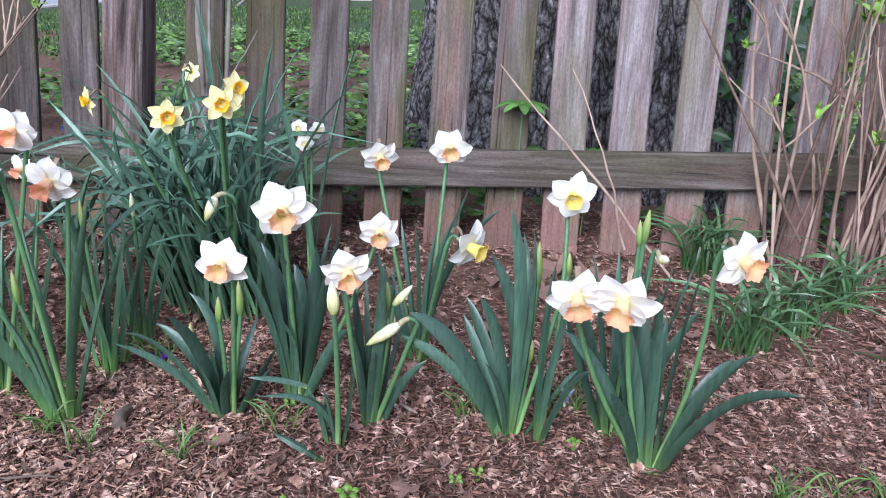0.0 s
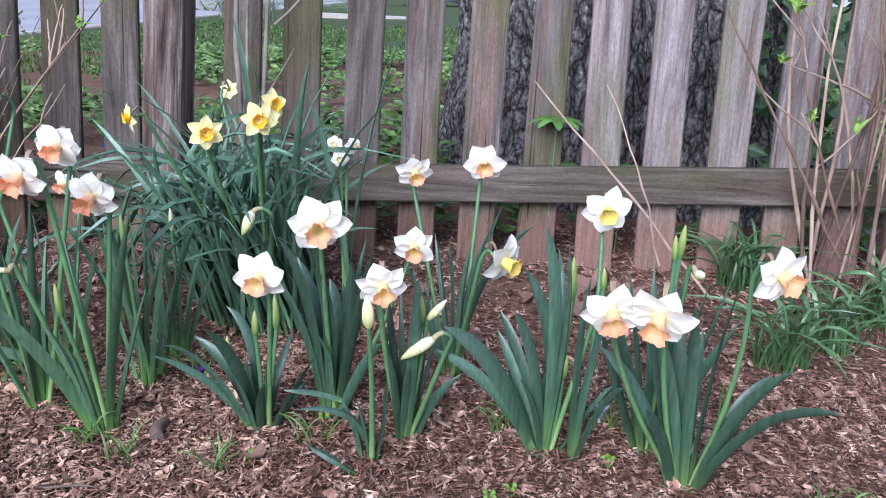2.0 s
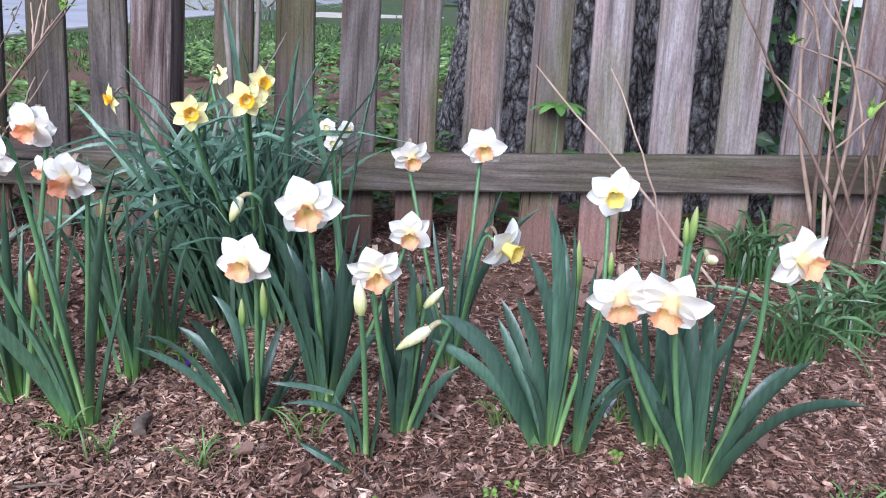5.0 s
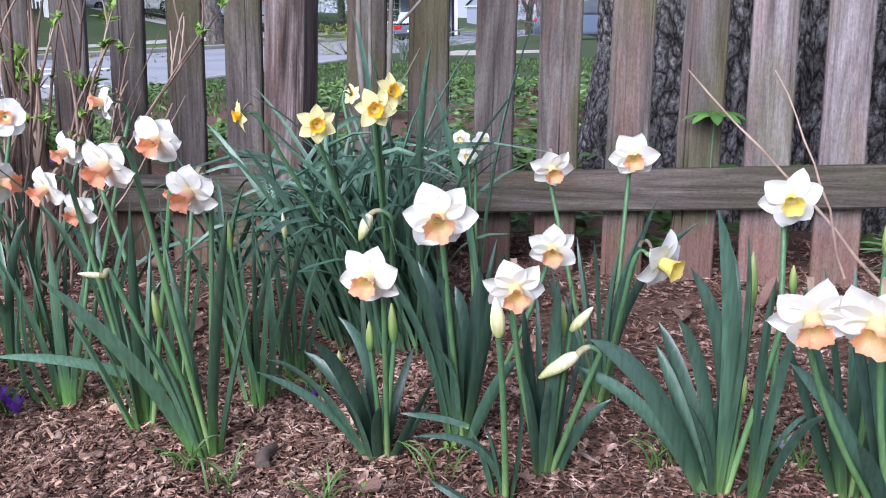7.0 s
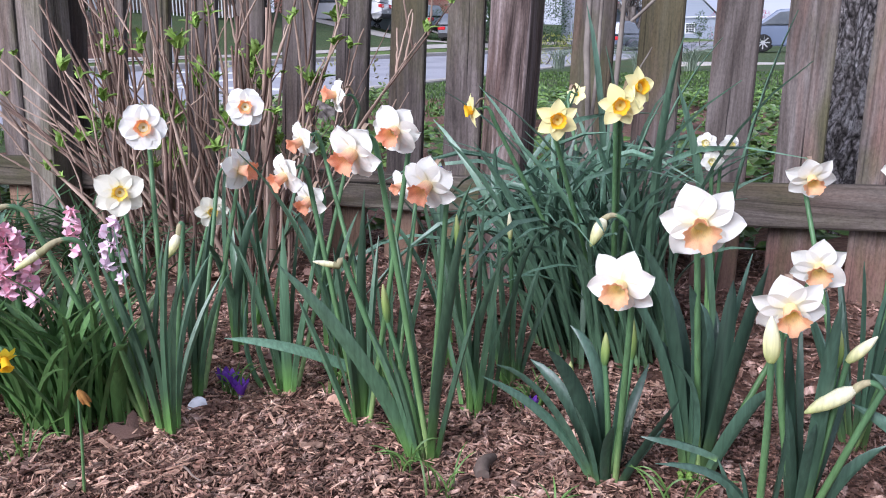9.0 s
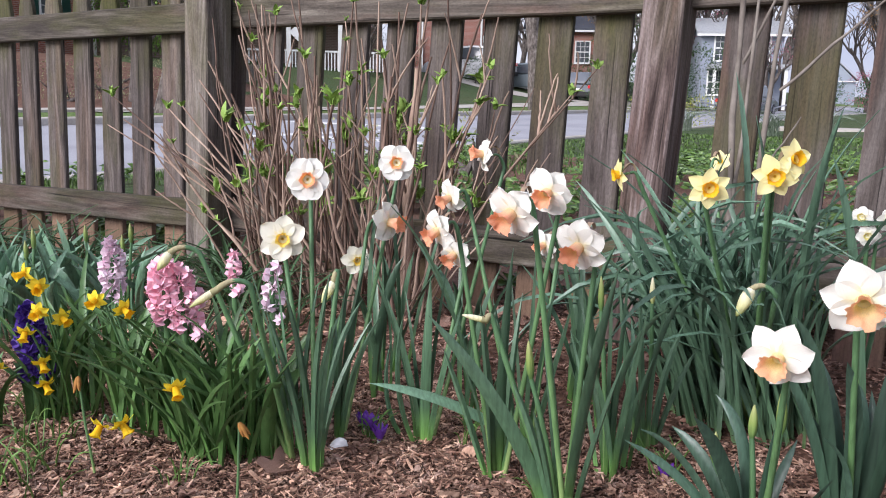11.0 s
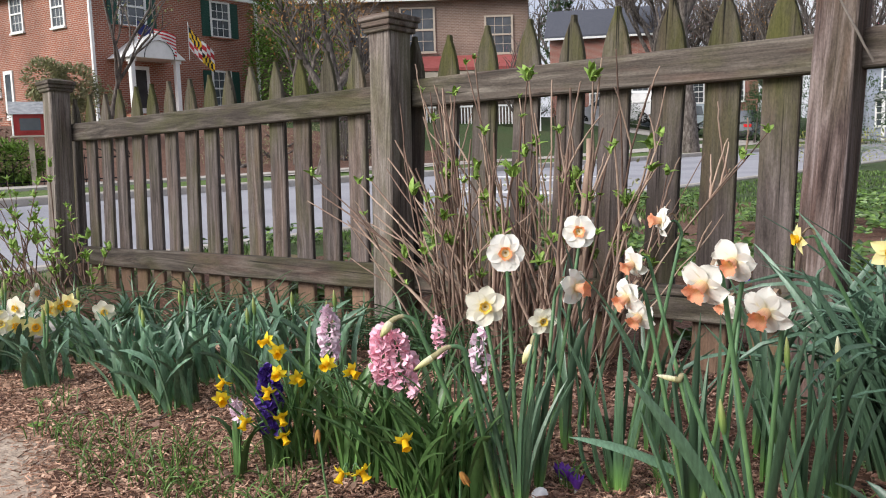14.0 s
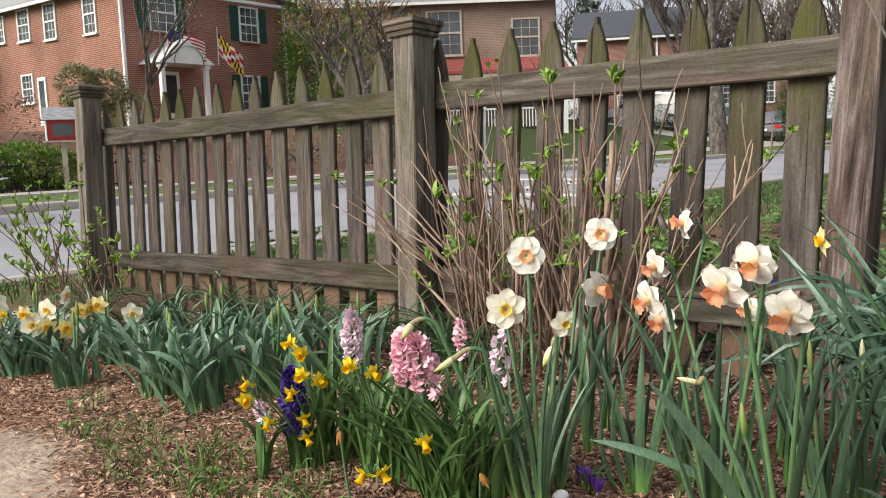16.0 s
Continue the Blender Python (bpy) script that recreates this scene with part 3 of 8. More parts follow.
P_WHITE = petal_material("white_petal", (0.95, 0.94, 0.885), (0.94, 0.89, 0.62))
P_CREAM = petal_material("cream_petal", (0.93, 0.91, 0.79), (0.90, 0.83, 0.45))
P_YELLOW = petal_material("pale_yellow_petal", (0.95, 0.90, 0.50), (0.94, 0.83, 0.24))
P_GOLD = petal_material("golden_petal", (0.95, 0.82, 0.07), (0.93, 0.72, 0.03))
C_PEACH = corona_material("peach_trumpet", (0.95, 0.86, 0.48), (0.95, 0.78, 0.48), (0.95, 0.62, 0.38))
C_CORAL = corona_material("coral_trumpet", (0.95, 0.80, 0.50), (0.95, 0.65, 0.43), (0.95, 0.53, 0.34))
C_RIMMED = corona_material("orange_rimmed_cup", (0.70, 0.48, 0.10), (0.90, 0.60, 0.24), (0.93, 0.50, 0.27))
C_YELLOW = corona_material("yellow_trumpet", (0.88, 0.58, 0.04), (0.93, 0.62, 0.03), (0.94, 0.66, 0.04))
C_CREAM = corona_material("yellow_cup", (0.80, 0.50, 0.05), (0.92, 0.72, 0.12), (0.94, 0.78, 0.20))
C_GOLD = corona_material("golden_trumpet", (0.90, 0.62, 0.02), (0.93, 0.66, 0.02), (0.95, 0.70, 0.03))
C_LEMON = corona_material("lemon_trumpet", (0.93, 0.86, 0.36), (0.94, 0.84, 0.28), (0.94, 0.80, 0.26))
C_PALE = corona_material("pale_cup", (0.86, 0.78, 0.25), (0.90, 0.82, 0.33), (0.92, 0.85, 0.42))


# ---------- plant parts ----------
def leaf_data(p0, mid, tip, width, face, seg=9, twist=0.0, thick=0.0016, blunt=0.6):
    """A strap leaf from p0 through mid to tip: a shallow gutter with real thickness and a rounded point."""
    p0, mid, tip = Vector(p0), Vector(mid), Vector(tip)
    ctrl = 2 * mid - (p0 + tip) / 2
    pts = bezier(p0, ctrl, tip, seg)
    verts, faces = [], []
    for i, p in enumerate(pts):
        t = i / seg
        d = (pts[min(i + 1, seg)] - pts[max(i - 1, 0)]).normalized()
        f = Matrix.Rotation(twist * t, 3, d) @ face
        s = d.cross(f)
        s = s.normalized() if s.length > 1e-5 else d.orthogonal().normalized()
        nrm = s.cross(d).normalized()
        w = width / 2 * (0.72 + 0.28 * math.sin(math.pi * min(1, t * 1.15)))
        if t > 0.72:
            w *= max(0.05, 1 - ((t - 0.72) / 0.28) ** (2.0 + blunt))
        th = thick * (1.4 - 0.9 * t)
        g = 0.26 * w
        verts += [p - s * w + nrm * g, p + nrm * th * 0.5 - nrm * g * 0.5, p + s * w + nrm * g, p - nrm * th - nrm * g * 0.5]
    for i in range(seg):
        a = i * 4
        for k in range(4):
            k2 = (k + 1) % 4
            faces.append((a + k, a + k2, a + 4 + k2, a + 4 + k))
    faces.append((3, 2, 1, 0))
    faces.append((seg * 4, seg * 4 + 1, seg * 4 + 2, seg * 4 + 3))
    return verts, faces


def add_leaf(parent, spec, k, mat):
    az, reach, high, mid_r, mid_s, mid_h, width = spec
    a = radians(az)
    out, side = Vector((math.cos(a), math.sin(a), 0)), Vector((-math.sin(a), math.cos(a), 0))
    root = 0.010 * out * min(1, reach / 0.08) + side * 0.006 * math.sin(k * 2.1)
    tip = out * reach + Vector((0, 0, high))
    mid = out * mid_r + side * mid_s + Vector((0, 0, mid_h))
    toward = Matrix.Rotation(0.85 * math.sin(k * 2.3 + az), 3, "Z") @ (0.35 * out + Vector((0.25, -1.0, 0.3))).normalized()
    v, f = leaf_data(root - Vector((0, 0, 0.02)), mid, tip, width * (1.2 if width > 0.0135 else 0.95), -toward, twist=0.35 * math.sin(k * 1.7))
    return mesh_part("leaf", v, f, mat, parent, smooth=True)


def petal_mesh(name, length, width, mat, cup=0.10, point=0.9, seed=0, back=0.0, ruffle=0.05):
    """A broad pointed petal lying along +Y from the flower's axis, face towards +Z."""
    rng = random.Random(seed)
    rows, cols = 8, 5
    ph = rng.uniform(0, 6)
    top, bottom = [], []
    for i in range(rows + 1):
        t = i / rows
        w = width / 2 * (0.34 + 0.66 * math.sin(math.pi * min(1, t / 0.92) ** 0.9) ** 0.7 if t < 0.5 else max(0.0, 1 - ((t - 0.42) / 0.58) ** (2.6 - 1.15 * point)) ** (0.55 + 0.3 * point))
        w = max(w, 0.0008)
        y = length * (0.06 + 0.94 * t)
        for j in range(cols):
            u = j / (cols - 1) * 2 - 1
            z = cup * length * (t * (1 - t)) * 1.2 - back * length * t * t + 0.10 * w * u * u + ruffle * width * math.sin(ph + 5 * t + 2.5 * u) * t * abs(u)
            z -= 0.03 * length * (1 - abs(u)) * math.sin(math.pi * t)
            top.append((u * w, y, z + 0.0004))
            bottom.append((u * w, y, z - 0.0004))
    verts = top + bottom
    n = len(top)
    faces = []
    for i in range(rows):
        for j in range(cols - 1):
            a = i * cols + j
            faces.append((a, a + 1, a + cols + 1, a + cols))
            faces.append((n + a, n + a + cols, n + a + cols + 1, n + a + 1))
        for j in (0, cols - 1):
            a = i * cols + j
            faces.append((a, a + cols, n + a + cols, n + a) if j == 0 else (a, n + a, n + a + cols, a + cols))
    me = bpy.data.meshes.new(name)
    me.from_pydata(verts, [], faces)
    me.materials.append(mat)
    shade(me, True)
    return me


def corona_mesh(length, r0, r1, flare, frill, mat, seed=0, lobes=11):
    """A trumpet or cup round +Z with a frilled, wavy rim, inside and outside walls and a small style."""
    rng = random.Random(seed)
    sides, rows = 40, 7
    ph = rng.uniform(0, 6)
    verts, faces = [], []
    for wall in (0, 1):
        for i in range(rows + 1):
            t = i / rows
            r = r0 + (r1 - r0) * t ** 1.3 + flare * max(0, (t - 0.7) / 0.3) ** 2
            r -= wall * 0.0008
            for k in range(sides):
                a = 2 * math.pi * k / sides
                wave = math.sin(a * lobes / 2 + ph) * 0.6 + 0.4 * math.sin(a * 4 + 2 * ph)
                rr = r * (1 + frill * wave * t ** 3 + 0.025 * math.sin(a * 6) * t + 0.45 * frill * math.sin(a * 13 + ph) * t ** 5)
                z = length * t * (1 + 0.10 * frill * 4 * math.sin(a * 3 + ph) * t * t)
                verts.append((rr * math.cos(a), rr * math.sin(a), z if not wall else max(z, 0.0006)))
    n = (rows + 1) * sides
    for i in range(rows):
        for k in range(sides):
            a, b = i * sides + k, i * sides + (k + 1) % sides
            faces.append((a, b, b + sides, a + sides))
            faces.append((n + a, n + a + sides, n + b + sides, n + b))
    for k in range(sides):
        a, b = rows * sides + k, rows * sides + (k + 1) % sides
        faces.append((a, b, n + b, n + a))
    faces.append(tuple(n + k for k in range(sides)))
    v2, f2 = tube_mesh([(0, 0, 0), (0, 0, length * 0.6), (0.0005, 0, length * 0.75)], [0.0012, 0.0012, 0.002], 6)
    v, f = merge([(verts, faces), (v2, f2)])
    me = bpy.data.meshes.new("corona")
    me.from_pydata(v, [], f)
    me.materials.append(mat)
    shade(me, True)
    return me


def neck_mesh(size, mat):
    """The green swelling and the tube behind the petals."""
    v, f = tube_mesh([(0, 0, -0.30 * size), (0, 0, -0.24 * size), (0, 0, -0.19 * size), (0, 0, -0.12 * size), (0, 0, -0.012)], [0.022 * size, 0.042 * size, 0.034 * size, 0.032 * size, 0.075 * size], 9)
    me = bpy.data.meshes.new("bloom")
    me.from_pydata(v, [], f)
    me.materials.append(mat)
    shade(me, True)
    return me


KINDS = {  # petal mat, corona mat, corona length, base radius, mouth radius, flare, frill, petal width, reflex, pointedness
    "peach": (P_WHITE, C_PEACH, 0.33, 0.085, 0.14, 0.055, 0.17, 0.47, 0.06, 0.9),
    "coral": (P_WHITE, C_CORAL, 0.36, 0.10, 0.155, 0.05, 0.20, 0.54, 0.16, 0.35),
    "rimmed": (P_WHITE, C_RIMMED, 0.13, 0.09, 0.135, 0.03, 0.14, 0.52, 0.03, 0.1),
    "cream": (P_CREAM, C_CREAM, 0.13, 0.085, 0.115, 0.025, 0.14, 0.45, 0.02, 0.5),
    "yellow": (P_YELLOW, C_YELLOW, 0.20, 0.11, 0.15, 0.03, 0.10, 0.37, 0.03, 0.95),
    "lemon": (P_WHITE, C_LEMON, 0.30, 0.09, 0.14, 0.03, 0.09, 0.45, 0.04, 0.8),
    "mini": (P_GOLD, C_GOLD, 0.46, 0.12, 0.17, 0.06, 0.14, 0.36, 0.20, 0.9),
    "tiny": (P_WHITE, C_PALE, 0.14, 0.11, 0.16, 0.01, 0.06, 0.48, 0.02, 0.4),
}
BLOOM_CACHE = {}


def bloom_meshes(kind, variant):
    key = (kind, variant)
    if key not in BLOOM_CACHE:
        pm, cm, ln, r0, r1, fl, fr, pw, back, pt = KINDS[kind]
        BLOOM_CACHE[key] = ([petal_mesh("petal", 0.5, pw * (1 - 0.08 * k), pm, point=pt, seed=variant * 7 + k, back=back + 0.04 * k, ruffle=0.05 + 0.04 * (kind == "coral")) for k in (0, 1)],
                            corona_mesh(ln, r0, r1, fl, fr, cm, seed=variant), neck_mesh(1.0, M_STEM))
    return BLOOM_CACHE[key]


def add_bloom(parent, kind, at, az, nod, size, roll=0.0, variant=0):
    """A six-petalled flower at a place of its plant, facing az and nodding by nod degrees below the level."""
    petals, corona, neck = bloom_meshes(kind, variant % 3)
    size *= {"coral": 0.84, "rimmed": 0.84, "peach": 0.92, "mini": 0.92, "yellow": 0.84, "tiny": 0.9}.get(kind, 1.0)
    a, e = radians(az), radians(-(nod if nod < 4 else max(3, {"coral": 0.85, "peach": 0.72, "mini": 0.7}.get(kind, 0.62) * nod)))
    way = Vector((math.cos(a) * math.cos(e), math.sin(a) * math.cos(e), math.sin(e)))
    turn = way.to_track_quat("Z", "Y").to_matrix().to_4x4()
    rng = random.Random(variant * 31 + len(kind))
    ob = share("bloom", neck, parent, Matrix.Translation(at) @ turn @ pose(0, 0, 0, 0, 0, roll) @ Matrix.Scale(size, 4))
    for k in range(6):
        inner = k % 2
        share("petal", petals[inner], ob, pose(0, 0, 0.02 - 0.012 * inner, rng.uniform(-9, 5), rng.uniform(-5, 5), 60 * k + rng.uniform(-6, 6)) @ Matrix.Diagonal((rng.uniform(0.92, 1.06), rng.uniform(0.93, 1.05), 1, 1)))
    share("corona", corona, ob, Matrix.Identity(4))
    return way


def add_stem(parent, at, way, size, root=(0, 0, -0.02), thick=0.0035, bow=0.0, hook=True):
    """A stem that rises from the root and bends over into the back of a flower."""
    back = Vector(at) - way * 0.27 * size
    root = Vector(root)
    if hook:
        crook = back - way * 0.16 * size + Vector((0, 0, 0.05 * size))
        below = crook - Vector((way.x, way.y, 0)) * 0.12 * size - Vector((0, 0, 0.35 * size))
    else:
        crook, below = back - way * 0.1 * size, back - way * 0.3 * size
    mid = (root + below) / 2 + Vector((bow, 0.0, 0.0))
    pts = bezier(root, 2 * mid - (root + below) / 2, below, 7)
    pts += bezier(below, crook + Vector((0, 0, 0.05 * size)), back, 5)[1:]
    n = len(pts)
    rad = [thick * (1.15 - 0.3 * i / n) for i in range(n - 4)] + [thick * 0.75, thick * 0.65, thick * 0.6, thick * 0.7]
    v, f = tube_mesh(pts, rad, 8)
    st = mesh_part("stem", v, f, M_STEM, parent, smooth=True)
    if hook and size > 0.05:
        v, f = leaf_data(crook, crook + Vector((0, 0, 0.012)) + way * 0.012, crook + way * 0.026 - Vector((0, 0, 0.006)), 0.007, Vector((0, 0, 1)), seg=5, blunt=0.0)
        mesh_part("spathe", v, f, M_PAPER, parent, "papery dry brown spathe", smooth=True)
    return st


def bud_data(root, tip, width, seg=8, sides=9):
    root, tip = Vector(root), Vector(tip)
    pts = [root.lerp(tip, i / seg) for i in range(seg + 1)]
    rad = [width / 2 * max(0.1, math.sin(math.pi * (0.12 + 0.86 * (i / seg) ** 0.8)) ** 0.7) for i in range(seg + 1)]
    return tube_mesh(pts, rad, sides)


def add_bud(parent, foot, tip, width, mat, root=(0, 0, -0.02), thick=0.004, arch=None):
    """A closed bud on its own stem; arch: a point that the stem bends over through."""
    v, f = bud_data(foot, tip, width * (0.8 if mat is M_BUD_WHITE else 0.9))
    mesh_part("bud", v, f, mat, parent, smooth=True)
    foot, root = Vector(foot), Vector(root)
    if arch is None:
        pts = bezier(root, (root + foot) / 2 + Vector((0.004, 0, 0.02)), foot, 7)
    else:
        arch = Vector(arch)
        over = bezier(arch, (arch + foot) / 2 + Vector((0, 0, 0.016)), foot, 6)
        pts = bezier(root, (root + arch) / 2, arch, 6) + over[1:]
        v, f = tube_mesh(over[1:] + [foot.lerp(Vector(tip), 0.2)], [0.0022, 0.0028, 0.0034, 0.0040, 0.0044, 0.0046, 0.0050], 8)
        mesh_part("spathe", v, f, M_SPATHE, parent, "papery tan green sheath over the bent neck", smooth=True)
    v, f = tube_mesh(pts, [thick * (1.1 - 0.35 * i / len(pts)) for i in range(len(pts))], 7)
    mesh_part("stem", v, f, M_STEM, parent, smooth=True)


def plant(name, x, y, label, category, group=""):
    return thing(name, pose(x, y, ground_z(x, y)), label, category, group)


def daffodil(xy, leaves, blooms, label, mat=None, buds=(), group="daffodils in the mulch bed"):
    """One daffodil plant. blooms: kind, place in the world, az, nod, size, bow; buds: foot, tip, width, material, arch."""
    x, y = xy
    ob = plant("daffodil", x, y, label, "daffodil", group)
    base = Vector((x, y, ground_z(x, y)))
    for k, spec in enumerate(leaves):
        add_leaf(ob, spec, k, mat or (M_LEAF if x > -0.3 else M_LEAF_FRESH))
    for k, (kind, at, az, nod, size, bow) in enumerate(blooms):
        at = Vector(at) - base
        way = add_bloom(ob, kind, at, az, nod, size, roll=(k * 37 + x * 400) % 60, variant=k + int(abs(x) * 50))
        add_stem(ob, at, way, size, root=(0.008 * math.cos(k * 2), 0.008 * math.sin(k * 2), -0.02), bow=bow)
    for foot, tip, width, m, arch in buds:
        add_bud(ob, Vector(foot) - base, Vector(tip) - base, width, m, arch=None if arch is None else Vector(arch) - base)
    return ob


# leaves as (azimuth, reach, height, reach and sideways bow of the middle, its height, width)
P405 = [
    (-152, 0.140, 0.160, 0.075, -0.003, 0.104, 0.018),
    (-159, 0.156, 0.138, 0.067, 0.000, 0.075, 0.013),
    (165, 0.117, 0.134, 0.054, 0.000, 0.083, 0.016),
    (-124, 0.103, 0.196, 0.045, 0.001, 0.109, 0.016),
    (155, 0.068, 0.187, 0.023, -0.007, 0.121, 0.014),
    (-176, 0.026, 0.119, 0.015, 0.001, 0.046, 0.014),
    (-75, 0.051, 0.100, 0.023, -0.003, 0.048, 0.018),
    (70, 0.084, 0.132, 0.036, 0.002, 0.066, 0.014),
    (-22, 0.089, 0.138, 0.044, 0.003, 0.055, 0.014),
    (32, 0.025, 0.196, 0.012, -0.000, 0.108, 0.014),
    (46, 0.080, 0.058, 0.036, 0.000, 0.019, 0.012),
    (-108, 0.081, 0.128, 0.039, -0.005, 0.063, 0.011),
]
P540 = [
    (-147, 0.084, 0.301, 0.040, -0.001, 0.190, 0.018),
    (-161, 0.106, 0.261, 0.046, 0.000, 0.150, 0.017),
    (142, 0.080, 0.244, 0.031, -0.005, 0.150, 0.016),
    (-98, 0.073, 0.266, 0.030, 0.006, 0.159, 0.016),
    (104, 0.044, 0.214, 0.019, -0.011, 0.138, 0.017),
    (19, 0.031, 0.254, 0.024, -0.002, 0.145, 0.017),
    (-30, 0.079, 0.290, 0.041, 0.005, 0.146, 0.017),
    (84, 0.072, 0.195, 0.035, -0.010, 0.104, 0.014),
    (-25, 0.094, 0.144, 0.053, 0.008, 0.090, 0.014),
    (-178, 0.059, 0.181, 0.017, -0.002, 0.098, 0.014),
    (47, 0.067, 0.279, 0.035, -0.004, 0.157, 0.013),
    (-108, 0.078, 0.176, 0.029, 0.011, 0.104, 0.013),
]
P598 = [
    (-58, 0.038, 0.154, 0.020, 0.007, 0.075, 0.007),
    (-138, 0.028, 0.102, 0.013, -0.000, 0.053, 0.007),
]
P655 = [
    (-140, 0.057, 0.233, 0.029, -0.002, 0.117, 0.016),
    (-146, 0.034, 0.239, 0.017, -0.001, 0.122, 0.014),
    (107, 0.059, 0.230, 0.027, 0.001, 0.106, 0.013),
    (-76, 0.070, 0.284, 0.032, 0.002, 0.134, 0.014),
    (60, 0.053, 0.245, 0.029, -0.007, 0.101, 0.012),
    (7, 0.081, 0.109, 0.036, 0.000, 0.054, 0.014),
    (-82, 0.050, 0.147, 0.023, 0.001, 0.076, 0.016),
    (60, 0.084, 0.154, 0.041, -0.005, 0.076, 0.012),
    (-113, 0.059, 0.169, 0.028, -0.001, 0.076, 0.012),
    (69, 0.009, 0.274, 0.008, -0.009, 0.181, 0.011),
]
P905 = [
    (-175, 0.161, 0.200, 0.080, -0.001, 0.130, 0.023),
    (179, 0.175, 0.158, 0.082, -0.000, 0.094, 0.017),
    (139, 0.104, 0.197, 0.051, 0.003, 0.110, 0.019),
    (-137, 0.091, 0.247, 0.039, 0.002, 0.144, 0.017),
    (147, 0.098, 0.174, 0.051, 0.004, 0.089, 0.016),
    (168, 0.052, 0.285, 0.007, -0.001, 0.165, 0.017),
    (-124, 0.057, 0.364, 0.021, 0.008, 0.211, 0.016),
    (90, 0.070, 0.298, 0.031, -0.008, 0.181, 0.013),
    (-91, 0.053, 0.340, 0.025, 0.010, 0.196, 0.012),
    (138, 0.013, 0.134, 0.009, 0.003, 0.056, 0.016),
    (17, 0.103, 0.104, 0.062, -0.007, 0.074, 0.012),
    (-130, 0.082, 0.151, 0.035, 0.003, 0.073, 0.012),
]
P940 = [
    (-52, 0.048, 0.235, 0.025, 0.003, 0.144, 0.012),
    (-66, 0.020, 0.288, 0.008, -0.001, 0.156, 0.011),
    (50, 0.069, 0.139, 0.028, 0.006, 0.068, 0.012),
    (-53, 0.098, 0.154, 0.051, 0.006, 0.101, 0.010),
]
P1145 = [
    (177, 0.137, 0.204, 0.069, -0.001, 0.124, 0.019),
    (179, 0.062, 0.235, 0.034, -0.001, 0.127, 0.019),
    (114, 0.077, 0.277, 0.036, 0.003, 0.157, 0.017),
    (-121, 0.071, 0.293, 0.033, -0.003, 0.185, 0.015),
    (78, 0.044, 0.222, 0.020, 0.002, 0.111, 0.014),
    (-9, 0.032, 0.291, 0.016, -0.000, 0.175, 0.014),
    (-42, 0.120, 0.222, 0.057, 0.002, 0.127, 0.017),
    (19, 0.119, 0.161, 0.056, -0.003, 0.103, 0.015),
    (-34, 0.180, 0.177, 0.083, 0.000, 0.120, 0.019),
    (-11, 0.065, 0.114, 0.032, -0.000, 0.056, 0.017),
    (136, 0.091, 0.244, 0.060, 0.010, 0.171, 0.015),
    (-148, 0.092, 0.143, 0.046, -0.005, 0.078, 0.014),
]
P1080 = [
    (-171, 0.087, 0.252, 0.036, 0.002, 0.111, 0.018),
    (-177, 0.057, 0.288, 0.023, 0.001, 0.127, 0.016),
    (96, 0.062, 0.274, 0.027, -0.004, 0.115, 0.016),
    (-87, 0.072, 0.311, 0.034, 0.004, 0.144, 0.016),
    (23, 0.073, 0.263, 0.035, -0.002, 0.105, 0.016),
    (-12, 0.105, 0.227, 0.047, 0.000, 0.098, 0.016),
    (-163, 0.097, 0.207, 0.047, -0.002, 0.085, 0.014),
    (24, 0.114, 0.267, 0.060, -0.007, 0.122, 0.013),
]
P720 = [
    (-118, 0.038, 0.267, 0.016, 0.002, 0.151, 0.012),
    (-40, 0.026, 0.254, 0.010, -0.001, 0.138, 0.012),
    (128, 0.073, 0.249, 0.035, 0.003, 0.135, 0.012),
    (-46, 0.095, 0.338, 0.042, -0.000, 0.189, 0.011),
    (19, 0.139, 0.281, 0.044, 0.006, 0.161, 0.014),
    (6, 0.048, 0.269, 0.016, 0.000, 0.146, 0.011),
    (-149, 0.099, 0.220, 0.050, -0.003, 0.110, 0.012),
    (132, 0.093, 0.149, 0.044, 0.003, 0.067, 0.012),
]
Q755 = [
    (-130, 0.078, 0.200, 0.039, -0.001, 0.103, 0.011),
    (-150, 0.180, 0.275, 0.074, 0.001, 0.131, 0.017),
    (148, 0.070, 0.299, 0.030, -0.002, 0.125, 0.013),
    (-30, 0.085, 0.362, 0.036, -0.004, 0.147, 0.015),
    (87, 0.050, 0.257, 0.023, -0.001, 0.096, 0.011),
    (29, 0.068, 0.223, 0.033, 0.000, 0.095, 0.010),
    (-106, 0.066, 0.170, 0.033, -0.004, 0.091, 0.009),
]
Q640 = [
    (-104, 0.046, 0.268, 0.022, -0.002, 0.136, 0.011),
    (-27, 0.020, 0.339, 0.008, -0.002, 0.133, 0.014),
    (92, 0.066, 0.260, 0.030, 0.000, 0.103, 0.012),
    (-103, 0.095, 0.218, 0.042, -0.000, 0.110, 0.011),
    (144, 0.048, 0.183, 0.021, -0.001, 0.081, 0.009),
    (35, 0.051, 0.192, 0.021, 0.000, 0.078, 0.010),
    (-118, 0.094, 0.206, 0.050, -0.005, 0.099, 0.010),
]
